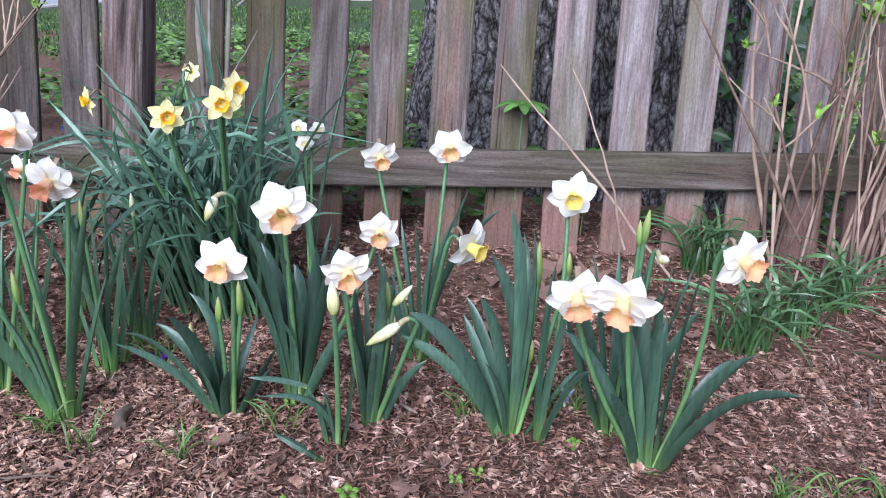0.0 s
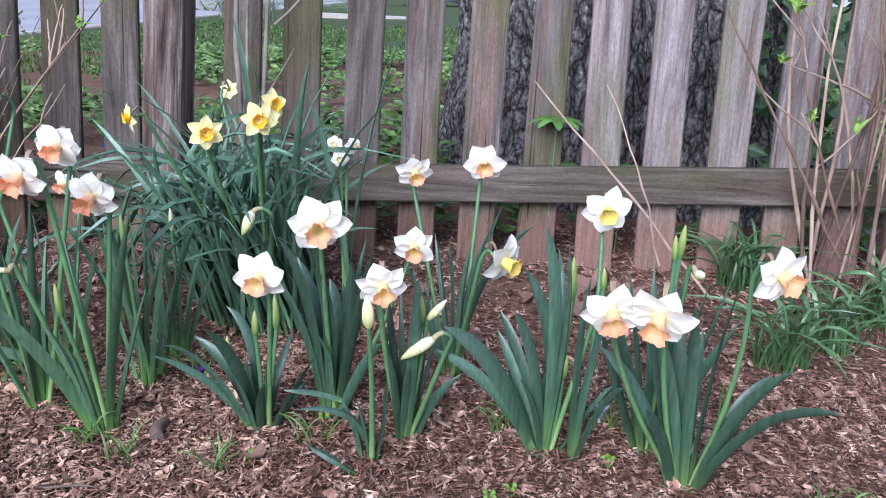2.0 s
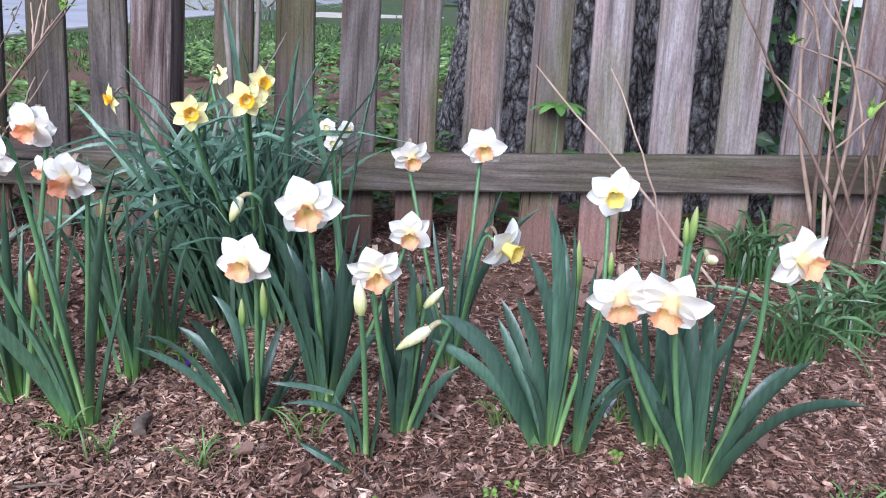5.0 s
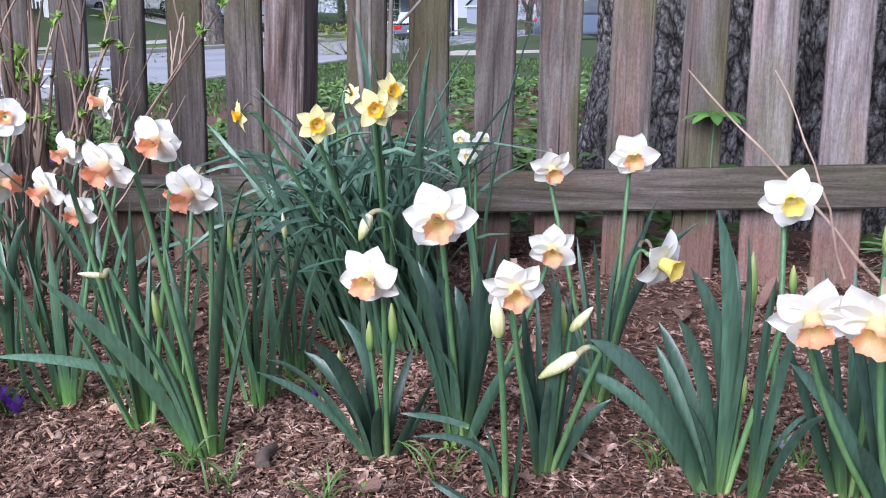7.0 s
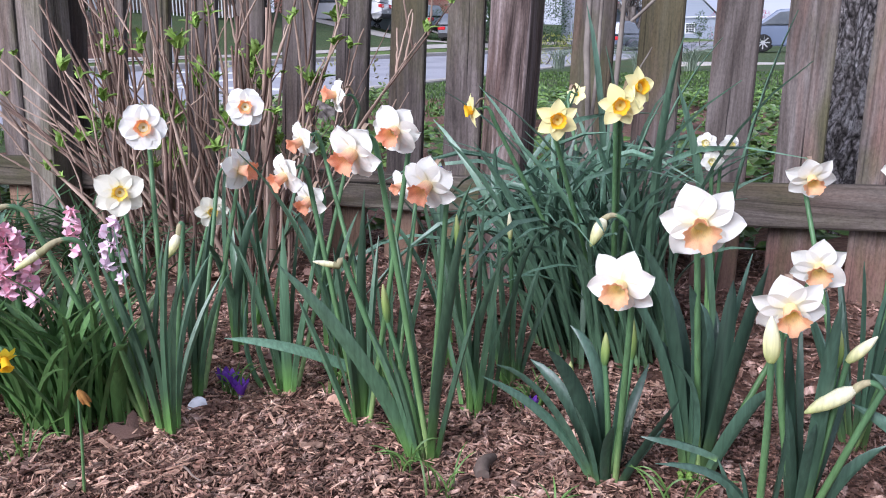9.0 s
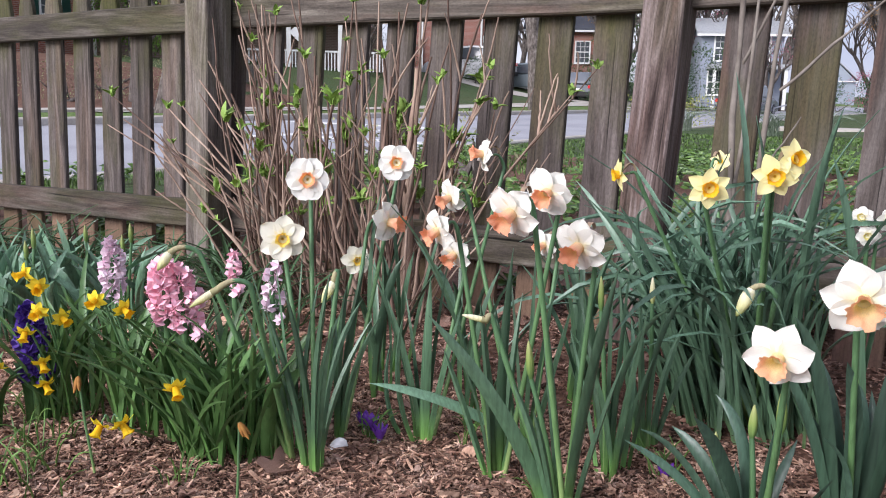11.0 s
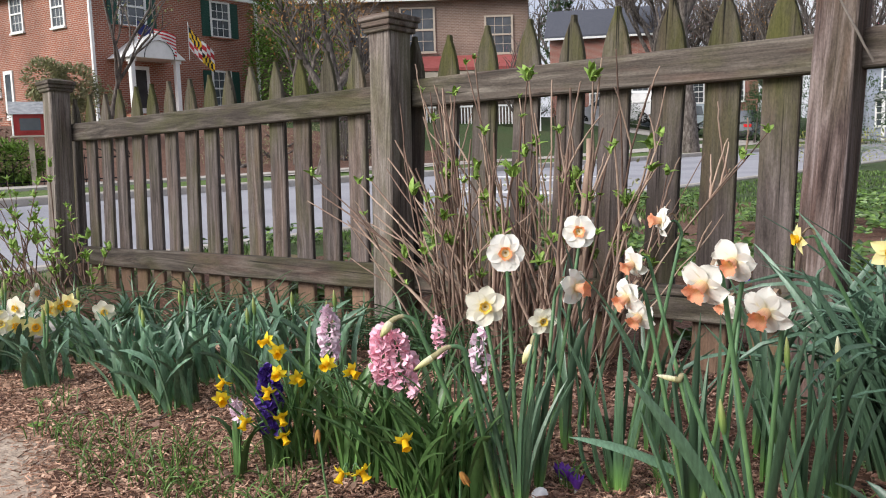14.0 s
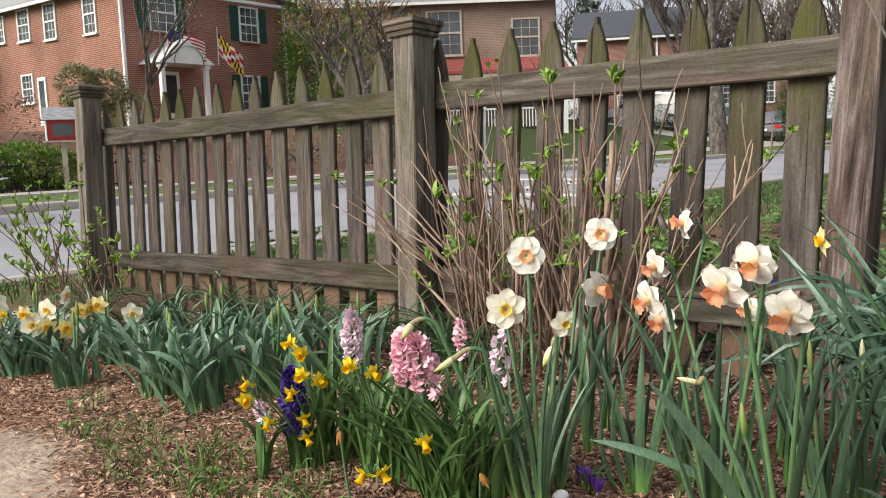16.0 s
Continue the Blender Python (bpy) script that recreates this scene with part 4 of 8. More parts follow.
Q835 = [
    (-83, 0.034, 0.305, 0.016, -0.001, 0.140, 0.011),
    (-25, 0.023, 0.329, 0.011, 0.001, 0.120, 0.013),
    (152, 0.077, 0.252, 0.031, -0.004, 0.090, 0.012),
    (-39, 0.080, 0.275, 0.036, 0.000, 0.112, 0.012),
    (166, 0.076, 0.205, 0.035, 0.000, 0.075, 0.011),
    (27, 0.056, 0.184, 0.028, -0.000, 0.083, 0.010),
]
Q690 = [
    (-52, 0.034, 0.323, 0.015, -0.000, 0.133, 0.013),
    (6, 0.045, 0.295, 0.021, -0.000, 0.130, 0.011),
    (144, 0.064, 0.272, 0.028, -0.002, 0.110, 0.011),
    (-22, 0.092, 0.257, 0.044, 0.004, 0.111, 0.011),
    (169, 0.070, 0.232, 0.031, -0.000, 0.085, 0.011),
]
Q905 = [
    (-107, 0.042, 0.261, 0.021, -0.003, 0.125, 0.011),
    (-25, 0.023, 0.249, 0.007, -0.003, 0.123, 0.011),
    (68, 0.076, 0.205, 0.030, 0.004, 0.094, 0.011),
    (-106, 0.084, 0.235, 0.039, -0.000, 0.104, 0.010),
    (52, 0.080, 0.163, 0.036, 0.000, 0.078, 0.010),
    (-166, 0.056, 0.277, 0.032, 0.001, 0.110, 0.011),
]
Q300 = [
    (1, 0.050, 0.251, 0.016, -0.006, 0.132, 0.011),
    (-114, 0.043, 0.283, 0.012, 0.003, 0.132, 0.011),
    (80, 0.095, 0.245, 0.035, 0.006, 0.132, 0.011),
    (-31, 0.071, 0.312, 0.031, -0.007, 0.154, 0.010),
    (69, 0.098, 0.218, 0.035, 0.005, 0.101, 0.010),
    (-142, 0.066, 0.251, 0.026, 0.000, 0.114, 0.010),
    (-23, 0.056, 0.234, 0.025, -0.000, 0.119, 0.009),
    (-176, 0.110, 0.291, 0.046, -0.003, 0.104, 0.008),
]
Q270 = [
    (-83, 0.042, 0.297, 0.019, -0.000, 0.132, 0.010),
    (-124, 0.081, 0.252, 0.032, 0.001, 0.115, 0.012),
    (119, 0.060, 0.299, 0.026, 0.003, 0.125, 0.010),
    (-82, 0.085, 0.217, 0.037, 0.002, 0.106, 0.010),
    (93, 0.058, 0.259, 0.025, 0.002, 0.125, 0.010),
]
Q345 = [
    (-22, 0.038, 0.264, 0.016, -0.002, 0.143, 0.011),
    (20, 0.047, 0.291, 0.019, -0.001, 0.139, 0.012),
    (134, 0.058, 0.228, 0.026, -0.003, 0.121, 0.011),
    (-7, 0.094, 0.220, 0.039, -0.004, 0.112, 0.010),
]
Q510 = [
    (-47, 0.034, 0.277, 0.015, -0.002, 0.101, 0.014),
    (5, 0.034, 0.289, 0.012, -0.002, 0.098, 0.013),
    (152, 0.066, 0.232, 0.029, -0.001, 0.097, 0.012),
    (-20, 0.085, 0.242, 0.035, -0.004, 0.088, 0.012),
    (-175, 0.089, 0.255, 0.034, -0.003, 0.109, 0.016),
    (-150, 0.061, 0.238, 0.021, -0.000, 0.097, 0.013),
    (-89, 0.061, 0.225, 0.042, -0.021, 0.098, 0.009),
    (161, 0.088, 0.149, 0.059, 0.026, 0.052, 0.008),
]

# ---------- daffodils by the middle of the fence ----------
daffodil((-0.183, -0.857), P405, [("peach", (-0.150, -0.997, 0.347), -95, 20, 0.080, 0.0)], "low white daffodil with peach trumpet and buds in mulch", buds=[
    ((-0.193, -0.859, 0.205), (-0.193, -0.860, 0.246), 0.012, M_BUD, None), ((-0.163, -0.852, 0.215), (-0.165, -0.852, 0.269), 0.014, M_BUD, None), ((-0.231, -0.869, 0.168), (-0.232, -0.869, 0.207), 0.012, M_BUD, None)])
daffodil((-0.09, -0.80), P540, [("peach", (-0.087, -0.926, 0.400), -80, 22, 0.097, 0.0), ("peach", (0.030, -0.744, 0.321), -86, 28, 0.078, 0.01)], "tall white daffodil with two peach trumpets, upright broad leaves")
daffodil((-0.008, -0.931), P598, [], "single daffodil stem with an opening white bud", buds=[((-0.006, -1.020, 0.296), (-0.009, -1.024, 0.340), 0.020, M_BUD_WHITE, None)])
daffodil((0.033, -0.869), P655, [("peach", (0.005, -0.971, 0.335), -79, 32, 0.080, -0.01)], "white daffodil with peach trumpet and several swelling buds", buds=[
    ((0.053, -0.898, 0.255), (0.053, -0.898, 0.296), 0.014, M_BUD, None), ((0.063, -0.897, 0.262), (0.088, -0.895, 0.292), 0.015, M_BUD_WHITE, None), ((0.072, -0.905, 0.236), (0.028, -0.915, 0.207), 0.022, M_BUD_WHITE, (0.098, -0.90, 0.238))])
daffodil((0.246, -0.89), P905, [], "daffodil with broad arching leaves and green buds", buds=[
    ((0.263, -0.892, 0.300), (0.260, -0.892, 0.364), 0.013, M_BUD, None), ((0.304, -0.897, 0.320), (0.302, -0.897, 0.352), 0.010, M_BUD, None), ((0.260, -0.892, 0.180), (0.263, -0.892, 0.217), 0.011, M_BUD, None)])
daffodil((0.275, -0.892), P940, [("lemon", (0.321, -0.756, 0.399), -91, 22, 0.080, 0.01)], "white daffodil with a lemon trumpet on a thick stem")
daffodil((0.434, -0.955), P1145, [("peach", (0.294, -1.033, 0.340), -92, 38, 0.092, -0.02), ("peach", (0.348, -1.048, 0.343), -112, 42, 0.100, -0.01), ("peach", (0.505, -0.992, 0.384), -66, 15, 0.088, 0.02)], "large white daffodil with three peach trumpets, spreading leaves")
daffodil((0.398, -0.864), P1080, [], "dark green daffodil leaves with two green buds", buds=[
    ((0.409, -0.867, 0.362), (0.412, -0.867, 0.411), 0.013, M_BUD, None), ((0.404, -0.865, 0.357), (0.401, -0.865, 0.395), 0.011, M_BUD, None), ((0.440, -0.850, 0.335), (0.446, -0.872, 0.340), 0.018, M_BUD_WHITE, (0.432, -0.84, 0.338))])
daffodil((0.10, -0.62), P720, [("peach", (0.135, -0.522, 0.415), -86, 26, 0.084, 0.0), ("peach", (0.012, -0.516, 0.392), -74, 38, 0.078, 0.0), ("lemon", (0.168, -0.795, 0.322), -40, 25, 0.085, 0.0)], "white daffodil with thin upright leaves near the fence")

# ---------- coral daffodils ----------
CORAL = "white daffodils with coral orange trumpets on long stems"
daffodil((-0.415, -0.886), Q755, [("coral", (-0.440, -1.012, 0.466), -102, 32, 0.082, 0.0), ("coral", (-0.405, -0.898, 0.415), -100, 28, 0.084, 0.0)], CORAL, buds=[
    ((-0.458, -0.906, 0.238), (-0.463, -0.908, 0.288), 0.012, M_BUD, None), ((-0.512, -0.931, 0.312), (-0.540, -0.945, 0.318), 0.010, M_BUD_WHITE, (-0.505, -0.925, 0.310))])
daffodil((-0.54, -0.833), Q640, [("coral", (-0.472, -0.848, 0.472), -91, 22, 0.080, 0.0), ("coral", (-0.637, -0.851, 0.405), -114, 28, 0.072, 0.0)], CORAL)
daffodil((-0.41, -0.74), Q835, [], "upright green daffodil leaves and thin buds", buds=[((-0.43, -0.744, 0.298), (-0.432, -0.745, 0.348), 0.010, M_BUD, None)])
daffodil((-0.552, -0.724), Q690, [("coral", (-0.588, -0.597, 0.355), -114, 20, 0.060, 0.0), ("coral", (-0.727, -0.669, 0.428), -115, 25, 0.072, 0.0)], CORAL)
daffodil((-0.387, -0.63), Q905, [], "thin green daffodil leaves with a yellow bud", buds=[((-0.392, -0.632, 0.292), (-0.394, -0.632, 0.332), 0.011, M_BUD_WHITE, None)])
daffodil((-0.765, -0.97), Q300, [("cream", (-0.863, -0.921, 0.378), -50, 0, 0.074, 0.0), ("rimmed", (-0.850, -0.879, 0.464), -55, 0, 0.082, 0.0)], "cream daffodils with small orange cups beside bare shrub stems", buds=[
    ((-0.780, -0.905, 0.322), (-0.788, -0.922, 0.292), 0.019, M_BUD_WHITE, (-0.776, -0.900, 0.335))])
daffodil((-0.825, -0.94), Q270, [("cream", (-0.996, -0.564, 0.274), -43, 5, 0.064, 0.0)], "cream daffodil with a yellow cup, slender leaves", buds=[
    ((-0.812, -1.101, 0.342), (-0.836, -1.126, 0.320), 0.0125, M_BUD_WHITE, (-0.785, -1.070, 0.347)), ((-0.949, -1.056, 0.368), (-0.960, -1.071, 0.343), 0.018, M_BUD_WHITE, (-0.922, -1.028, 0.366))])
daffodil((-0.808, -0.867), Q345, [("rimmed", (-0.891, -0.587, 0.470), -59, 0, 0.083, 0.0), ("coral", (-0.844, -0.676, 0.376), -2, 2, 0.088, 0.0)], "white daffodils with short orange-rimmed cups")
daffodil((-0.69, -0.795), Q510, [("coral", (-0.748, -0.523, 0.490), -131, -5, 0.074, 0.0), ("coral", (-0.707, -0.685, 0.338), -99, 32, 0.074, 0.0)], CORAL)
# the long pale leaf that lies almost level over the mulch
fallen = plant("fallen_leaf", -0.56, -0.86, "long pale green daffodil leaf, bent over and lying level", "leaf")
v, f = leaf_data((0.05, 0.15, -0.01), (-0.05, 0.04, 0.088), (-0.15, -0.05, 0.130), 0.022, Vector((0.2, 0.6, -0.8)), seg=12)
mesh_part("blade", v, f, M_LEAF_BLUE, fallen, smooth=True)
for (x, y, pts, w) in ((-0.05, -0.955, ((0.042, 0.024, 0.0), (0.012, 0.01, 0.075), (-0.060, -0.02, 0.098)), 0.012), (-0.06, -0.97, ((0.035, 0.0, 0.0), (0.0, 0.0, 0.022), (-0.035, 0.01, 0.035)), 0.011),
                       (0.07, -1.12, ((0.06, 0, 0.0), (0.02, 0.0, 0.03), (-0.05, 0.03, 0.02)), 0.010), (0.10, -1.16, ((0.06, 0, 0.02), (0.02, 0.0, 0.04), (-0.04, -0.02, 0.0)), 0.012)):
    bent = plant("bent_leaf", x, y, "single daffodil leaf folded over above the mulch", "leaf", "single bent leaves")
    v, f = leaf_data(*pts, w, Vector((0.1, 0.5, -0.8)), seg=10)
    mesh_part("blade", v, f, M_LEAF, bent, smooth=True)


# ---------- clumps of many leaves ----------
def strap_meshes(mat, seed, count, high, reach, width, droop):
    """A few leaf shapes, rising along +X, to be shared by the leaves of a clump."""
    rng = random.Random(seed)
    out = []
    for k in range(count):
        h, r = high * rng.uniform(0.7, 1.1), reach * rng.uniform(0.3, 1.2)
        d = droop * rng.uniform(0.0, 1.0)
        side = rng.uniform(-0.04, 0.04)
        tip = Vector((r * (1 + 0.5 * d), side, h * (1 - 0.75 * d)))
        mid = Vector((r * 0.33, side * 0.3, h * (0.56 + 0.12 * d)))
        v, f = leaf_data((0, 0, -0.02), mid, tip, width * rng.uniform(0.75, 1.15), Vector((-1, 0.25 * rng.uniform(-1, 1), 0.2)), seg=8, twist=rng.uniform(-0.9, 0.9))
        me = bpy.data.meshes.new("leaf")
        me.from_pydata(v, [], f)
        me.materials.append(mat)
        shade(me, True)
        out.append(me)
    return out


def fill_clump(ob, meshes, count, radius, seed, lean=0.0, lean_az=180, spread=360, start=0):
    rng = random.Random(seed)
    for k in range(count):
        a, r = rng.uniform(0, 360), radius * math.sqrt(rng.random())
        az = start + spread * (k + rng.random()) / count
        x, y = r * math.cos(radians(a)), r * math.sin(radians(a))
        la = radians(lean_az)
        tilt = Matrix.Rotation(radians(lean) * rng.uniform(0.3, 1.2), 4, Vector((-math.sin(la), math.cos(la), 0)))
        share("leaf", rng.choice(meshes), ob, Matrix.Translation((x, y, -0.005)) @ tilt @ pose(0, 0, 0, rng.uniform(-5, 5), rng.uniform(-8, 8), az) @ Matrix.Scale(rng.uniform(0.85, 1.12), 4))


yellow = plant("yellow_daffodils", -0.28, -0.40, "dense clump of arching blue-green leaves with yellow daffodils", "daffodil", "leafy daffodil clumps")
S = strap_meshes(M_LEAF_DARK, 3, 18, 0.44, 0.22, 0.0105, 0.60)
fill_clump(yellow, S, 250, 0.13, 8, lean=20, lean_az=190)
S2 = strap_meshes(M_LEAF_DARK, 4, 5, 0.56, 0.10, 0.016, 0.1)
fill_clump(yellow, S2, 4, 0.09, 9, lean=2, lean_az=0)
base = Vector((-0.28, -0.40, ground_z(-0.28, -0.40)))
for k, (kind, at, az, nod, size) in enumerate([("yellow", (-0.299, -0.722, 0.480), -67, 8, 0.072), ("yellow", (-0.225, -0.688, 0.498), -71, 5, 0.074), ("yellow", (-0.206, -0.672, 0.520), -40, -12, 0.066), ("yellow", (-0.463, -0.609, 0.479), -140, 12, 0.062), ("yellow", (-0.425, -0.150, 0.475), 70, 30, 0.056)]):
    at = Vector(at) - base
    way = add_bloom(yellow, kind, at, az, nod, size, roll=k * 25, variant=k)
    add_stem(yellow, at, way, size, thick=0.0035)
add_bud(yellow, Vector((-0.248, -0.650, 0.338)) - base, Vector((-0.264, -0.658, 0.298)) - base, 0.023, M_BUD_WHITE, arch=Vector((-0.218, -0.640, 0.332)) - base)
triple = plant("paperwhite", -0.117, -0.47, "small white cluster-flowered daffodil with pale cups", "daffodil", "leafy daffodil clumps")
base = Vector((-0.117, -0.47, ground_z(-0.117, -0.47)))
for k, (dx, dz, yaw) in enumerate(((-0.016, 0.010, -25), (0.017, 0.008, 25), (-0.006, -0.016, -5))):
    at = Vector((-0.117 + dx, -0.514, 0.424 + dz)) - base
    way = add_bloom(triple, "tiny", at, -80 + yaw, 5 + 15 * (k == 2), 0.038, roll=k * 20, variant=k)
    add_stem(triple, at, way, 0.04, thick=0.0025, hook=False)
fill_clump(triple, S2, 2, 0.02, 24)

# broad-leaved clumps along the bed
BROAD_LOW = strap_meshes(M_LEAF_BLUE, 14, 12, 0.165, 0.12, 0.0175, 0.2)
BROAD = strap_meshes(M_LEAF_BLUE, 11, 14, 0.215, 0.125, 0.0185, 0.18)
GREEN = strap_meshes(M_LEAF_BRIGHT, 12, 12, 0.225, 0.12, 0.0095, 0.16)
THIN = strap_meshes(M_LEAF_GRASS, 13, 10, 0.17, 0.22, 0.0065, 0.7)
for k, (x, y, n, _) in enumerate(((-1.80, -0.96, 15, 1.0), (-1.98, -0.93, 17, 1.0), (-1.74, -0.78, 15, 1.0), (-1.95, -0.74, 16, 1.05), (-2.12, -0.86, 17, 1.0), (-2.25, -0.66, 15, 1.0), (-2.10, -0.55, 14, 1.05), (-1.85, -0.55, 13, 1.05), (-2.36, -1.02, 15, 0.95), (-2.5, -0.80, 14, 0.95), (-2.45, -0.48, 13, 1.0), (-1.62, -0.62, 12, 1.0), (-2.66, -1.06, 12, 0.8), (-2.72, -0.75, 12, 0.9), (-2.95, -0.90, 12, 0.9), (-2.85, -0.45, 12, 0.9), (-3.1, -1.05, 10, 0.9))):
    c = plant("daffodil_clump", x, y, "clump of broad upright blue-green daffodil leaves", "daffodil", "broad-leaved daffodil clumps")
    fill_clump(c, BROAD if x > -2.2 else BROAD_LOW, n + 13, 0.075, 40 + k, lean=8, lean_az=240)
    for j in range(k % 3):
        t = 0.17 + 0.03 * j
        add_bud(c, (0.03 * j - 0.02, 0.02, t), (0.03 * j - 0.022, 0.02, t + 0.045), 0.012, M_BUD)
base_xy = [(-2.36, -1.02), (-2.5, -0.80), (-2.66, -1.06), (-2.45, -0.48)]
for k, (kind, at, yaw, sz) in enumerate((("cream", (-2.69, -1.102, 0.232), 10, 0.084), ("cream", (-2.728, -1.152, 0.208), -25, 0.084), ("cream", (-2.706, -1.123, 0.166), 30, 0.084), ("cream", (-2.602, -0.983, 0.205), -30, 0.076), ("rimmed", (-2.568, -0.938, 0.247), 75, 0.076), ("yellow", (-2.641, -1.035, 0.197), -20, 0.076), ("cream", (-2.628, -1.019, 0.162), 0, 0.084), ("yellow", (-2.604, -0.987, 0.153), 10, 0.076), ("yellow", (-2.544, -0.905, 0.197), 5, 0.076), ("yellow", (-2.513, -0.865, 0.21), -10, 0.076), ("yellow", (-2.535, -0.89, 0.2), 70, 0.076), ("cream", (-2.455, -0.786, 0.177), 0, 0.076), ("yellow", (-2.573, -0.945, 0.144), 20, 0.085))):
    bx, by = min(base_xy, key=lambda q: (q[0] - at[0]) ** 2 + (q[1] - at[1]) ** 2)
    bx, by = bx * 0.5 + at[0] * 0.5, by * 0.5 + at[1] * 0.5 + 0.03
    d = plant("cream_daffodil", bx, by, "cream white daffodil with a yellow cup", "daffodil", "cream daffodils at the bed's end")
    rel = Vector(at) - Vector((bx, by, ground_z(bx, by)))
    way = add_bloom(d, kind, rel, -35 + yaw, 5 + 9 * (k % 3), sz, roll=k * 17, variant=k)
    add_stem(d, rel, way, sz, thick=0.0035)
    fill_clump(d, BROAD_LOW[:4], 3, 0.012, 60 + k)
for k, (x, y, n) in enumerate(((-2.3, -0.22, 40), (-1.9, -0.28, 46), (-1.55, -0.35, 46), (-1.72, -0.18, 40), (-2.7, -0.25, 34), (-3.2, -0.3, 26), (-1.35, -0.42, 30), (-2.9, -0.55, 34), (-3.15, -0.75, 30), (-3.4, -0.5, 30), (-2.55, -0.2, 30), (-3.0, -0.15, 26))):
    c = plant("grassy_clump", x, y, "clump of thin arching dark green leaves by the fence", "plant", "grassy clumps along the fence")
    fill_clump(c, THIN, n, 0.06, 80 + k)


# ---------- small golden daffodils ----------
def mini_clump(x, y, n, lean, lean_az, blooms, seed, radius=0.065):
    c = plant("miniature_daffodil", x, y, "clump of bright green leaves with small golden daffodils", "daffodil", "miniature daffodils")
    fill_clump(c, GREEN, n, radius, seed, lean=lean, lean_az=lean_az)
    b = Vector((x, y, ground_z(x, y)))
    for k, (at, yaw, nod) in enumerate(blooms):
        rel = Vector(at) - b
        way = add_bloom(c, "mini", rel, -42 + yaw * 1.4, nod + 12, 0.037, roll=k * 23, variant=k)
        add_stem(c, rel, way, 0.037, thick=0.0018)
    return c


mini_clump(-0.915, -0.985, 84, 7, -60, [((-0.826, -1.162, 0.226), 10, 50)], 101)
mini_clump(-1.075, -0.985, 70, 7, -50, [((-1.066, -1.095, 0.290), -20, 15), ((-1.023, -1.082, 0.281), 30, 25), ((-0.901, -1.217, 0.177), -30, 60), ((-0.859, -1.218, 0.189), 40, 60)], 102)
mini_clump(-1.235, -1.015, 50, 7, -40, [((-1.188, -1.124, 0.319), -40, 10), ((-1.178, -1.111, 0.298), 0, 20), ((-1.179, -1.112, 0.259), -15, 15), ((-1.170, -1.080, 0.243), 30, 20), ((-1.191, -1.128, 0.229), -10, 60), ((-1.215, -1.163, 0.179), -20, 60), ((-1.179, -1.112, 0.179), 20, 60), ((-1.178, -1.110, 0.144), 30, 60), ((-1.232, -1.189, 0.254), -40, 50), ((-1.235, -1.194, 0.224), 10, 20)], 103)
mini_clump(-2.72, -1.14, 18, 0, 0, [((-2.739, -1.168, 0.178), -20, 10), ((-2.741, -1.17, 0.151), 20, 20), ((-2.740, -1.169, 0.128), 10, 10), ((-2.722, -1.144, 0.125), 30, 25), ((-2.699, -1.113, 0.203), 20, 5), ((-2.677, -1.084, 0.200), -20, 10), ((-2.688, -1.099, 0.183), 0, 20)], 104, 0.03)
mini_clump(-2.78, -1.24, 10, 0, 0, [((-2.805, -1.256, 0.128), 10, 20), ((-2.795, -1.25, 0.118), 40, 20)], 105, 0.02)
dried = plant("withered_bloom", -1.008, -1.170, "withered orange daffodil on a thin stem", "daffodil", "withered blooms")
v, f = merge([bud_data((0, 0, 0.158), (0.006 + 0.005 * math.cos(k * 1.6), -0.008 + 0.005 * math.sin(k * 1.6), 0.142 - 0.003 * (k % 2)), 0.0065, sides=6) for k in range(4)])
M_WITHER = material("withered_petal", [(0.26, 0.11, 0.03), (0.50, 0.25, 0.06)], scale=90, rough=0.8, trans=0.2)
mesh_part("bloom", v, f, M_WITHER, dried, smooth=True)
v, f = tube_mesh([(0, 0.02, -0.01), (0, 0.006, 0.09), (0, 0, 0.158)], [0.002, 0.0018, 0.0016], 6)
mesh_part("stem", v, f, M_STEM, dried, smooth=True)
copy_thing(dried, pose(-0.739, -1.140, ground_z(-0.739, -1.14) - 0.015, 0, 0, 70))


# ---------- hyacinths ----------
def floret_mesh(mat, seed):
    """A waxy bell that opens into six curled-back lobes, facing +Z."""
    rng = random.Random(seed)
    sides = 24
    rings = ((0.0016, -0.013, 0.0), (0.0032, -0.007, 0.0), (0.0034, 0.0, 0.05), (0.0066, 0.0036, 0.6), (0.0102, 0.0024, 0.95), (0.0120, -0.0045, 1.0))
    verts, faces = [], []
    bend = [rng.uniform(0.6, 1.4) for _ in range(6)]
    for i, (r, z, cut) in enumerate(rings):
        for k in range(sides):
            a = 2 * math.pi * k / sides
            lobe = 0.5 + 0.5 * math.cos(6 * a)
            rr = r * (1 - cut * 0.90 * (1 - lobe ** 2.0))
            zz = z * (1 if z > 0 else bend[int(((a + math.pi / 6) % (2 * math.pi)) / (math.pi / 3)) % 6])
            verts.append((rr * math.cos(a), rr * math.sin(a), zz))
    for i in range(len(rings) - 1):
        for k in range(sides):
            p, q = i * sides + k, i * sides + (k + 1) % sides
            faces.append((p, q, q + sides, p + sides))
    faces.append(tuple(range(sides))[::-1])
    me = bpy.data.meshes.new("floret")
    me.from_pydata(verts, [], faces)
    me.materials.append(mat)
    shade(me, True)
    return me


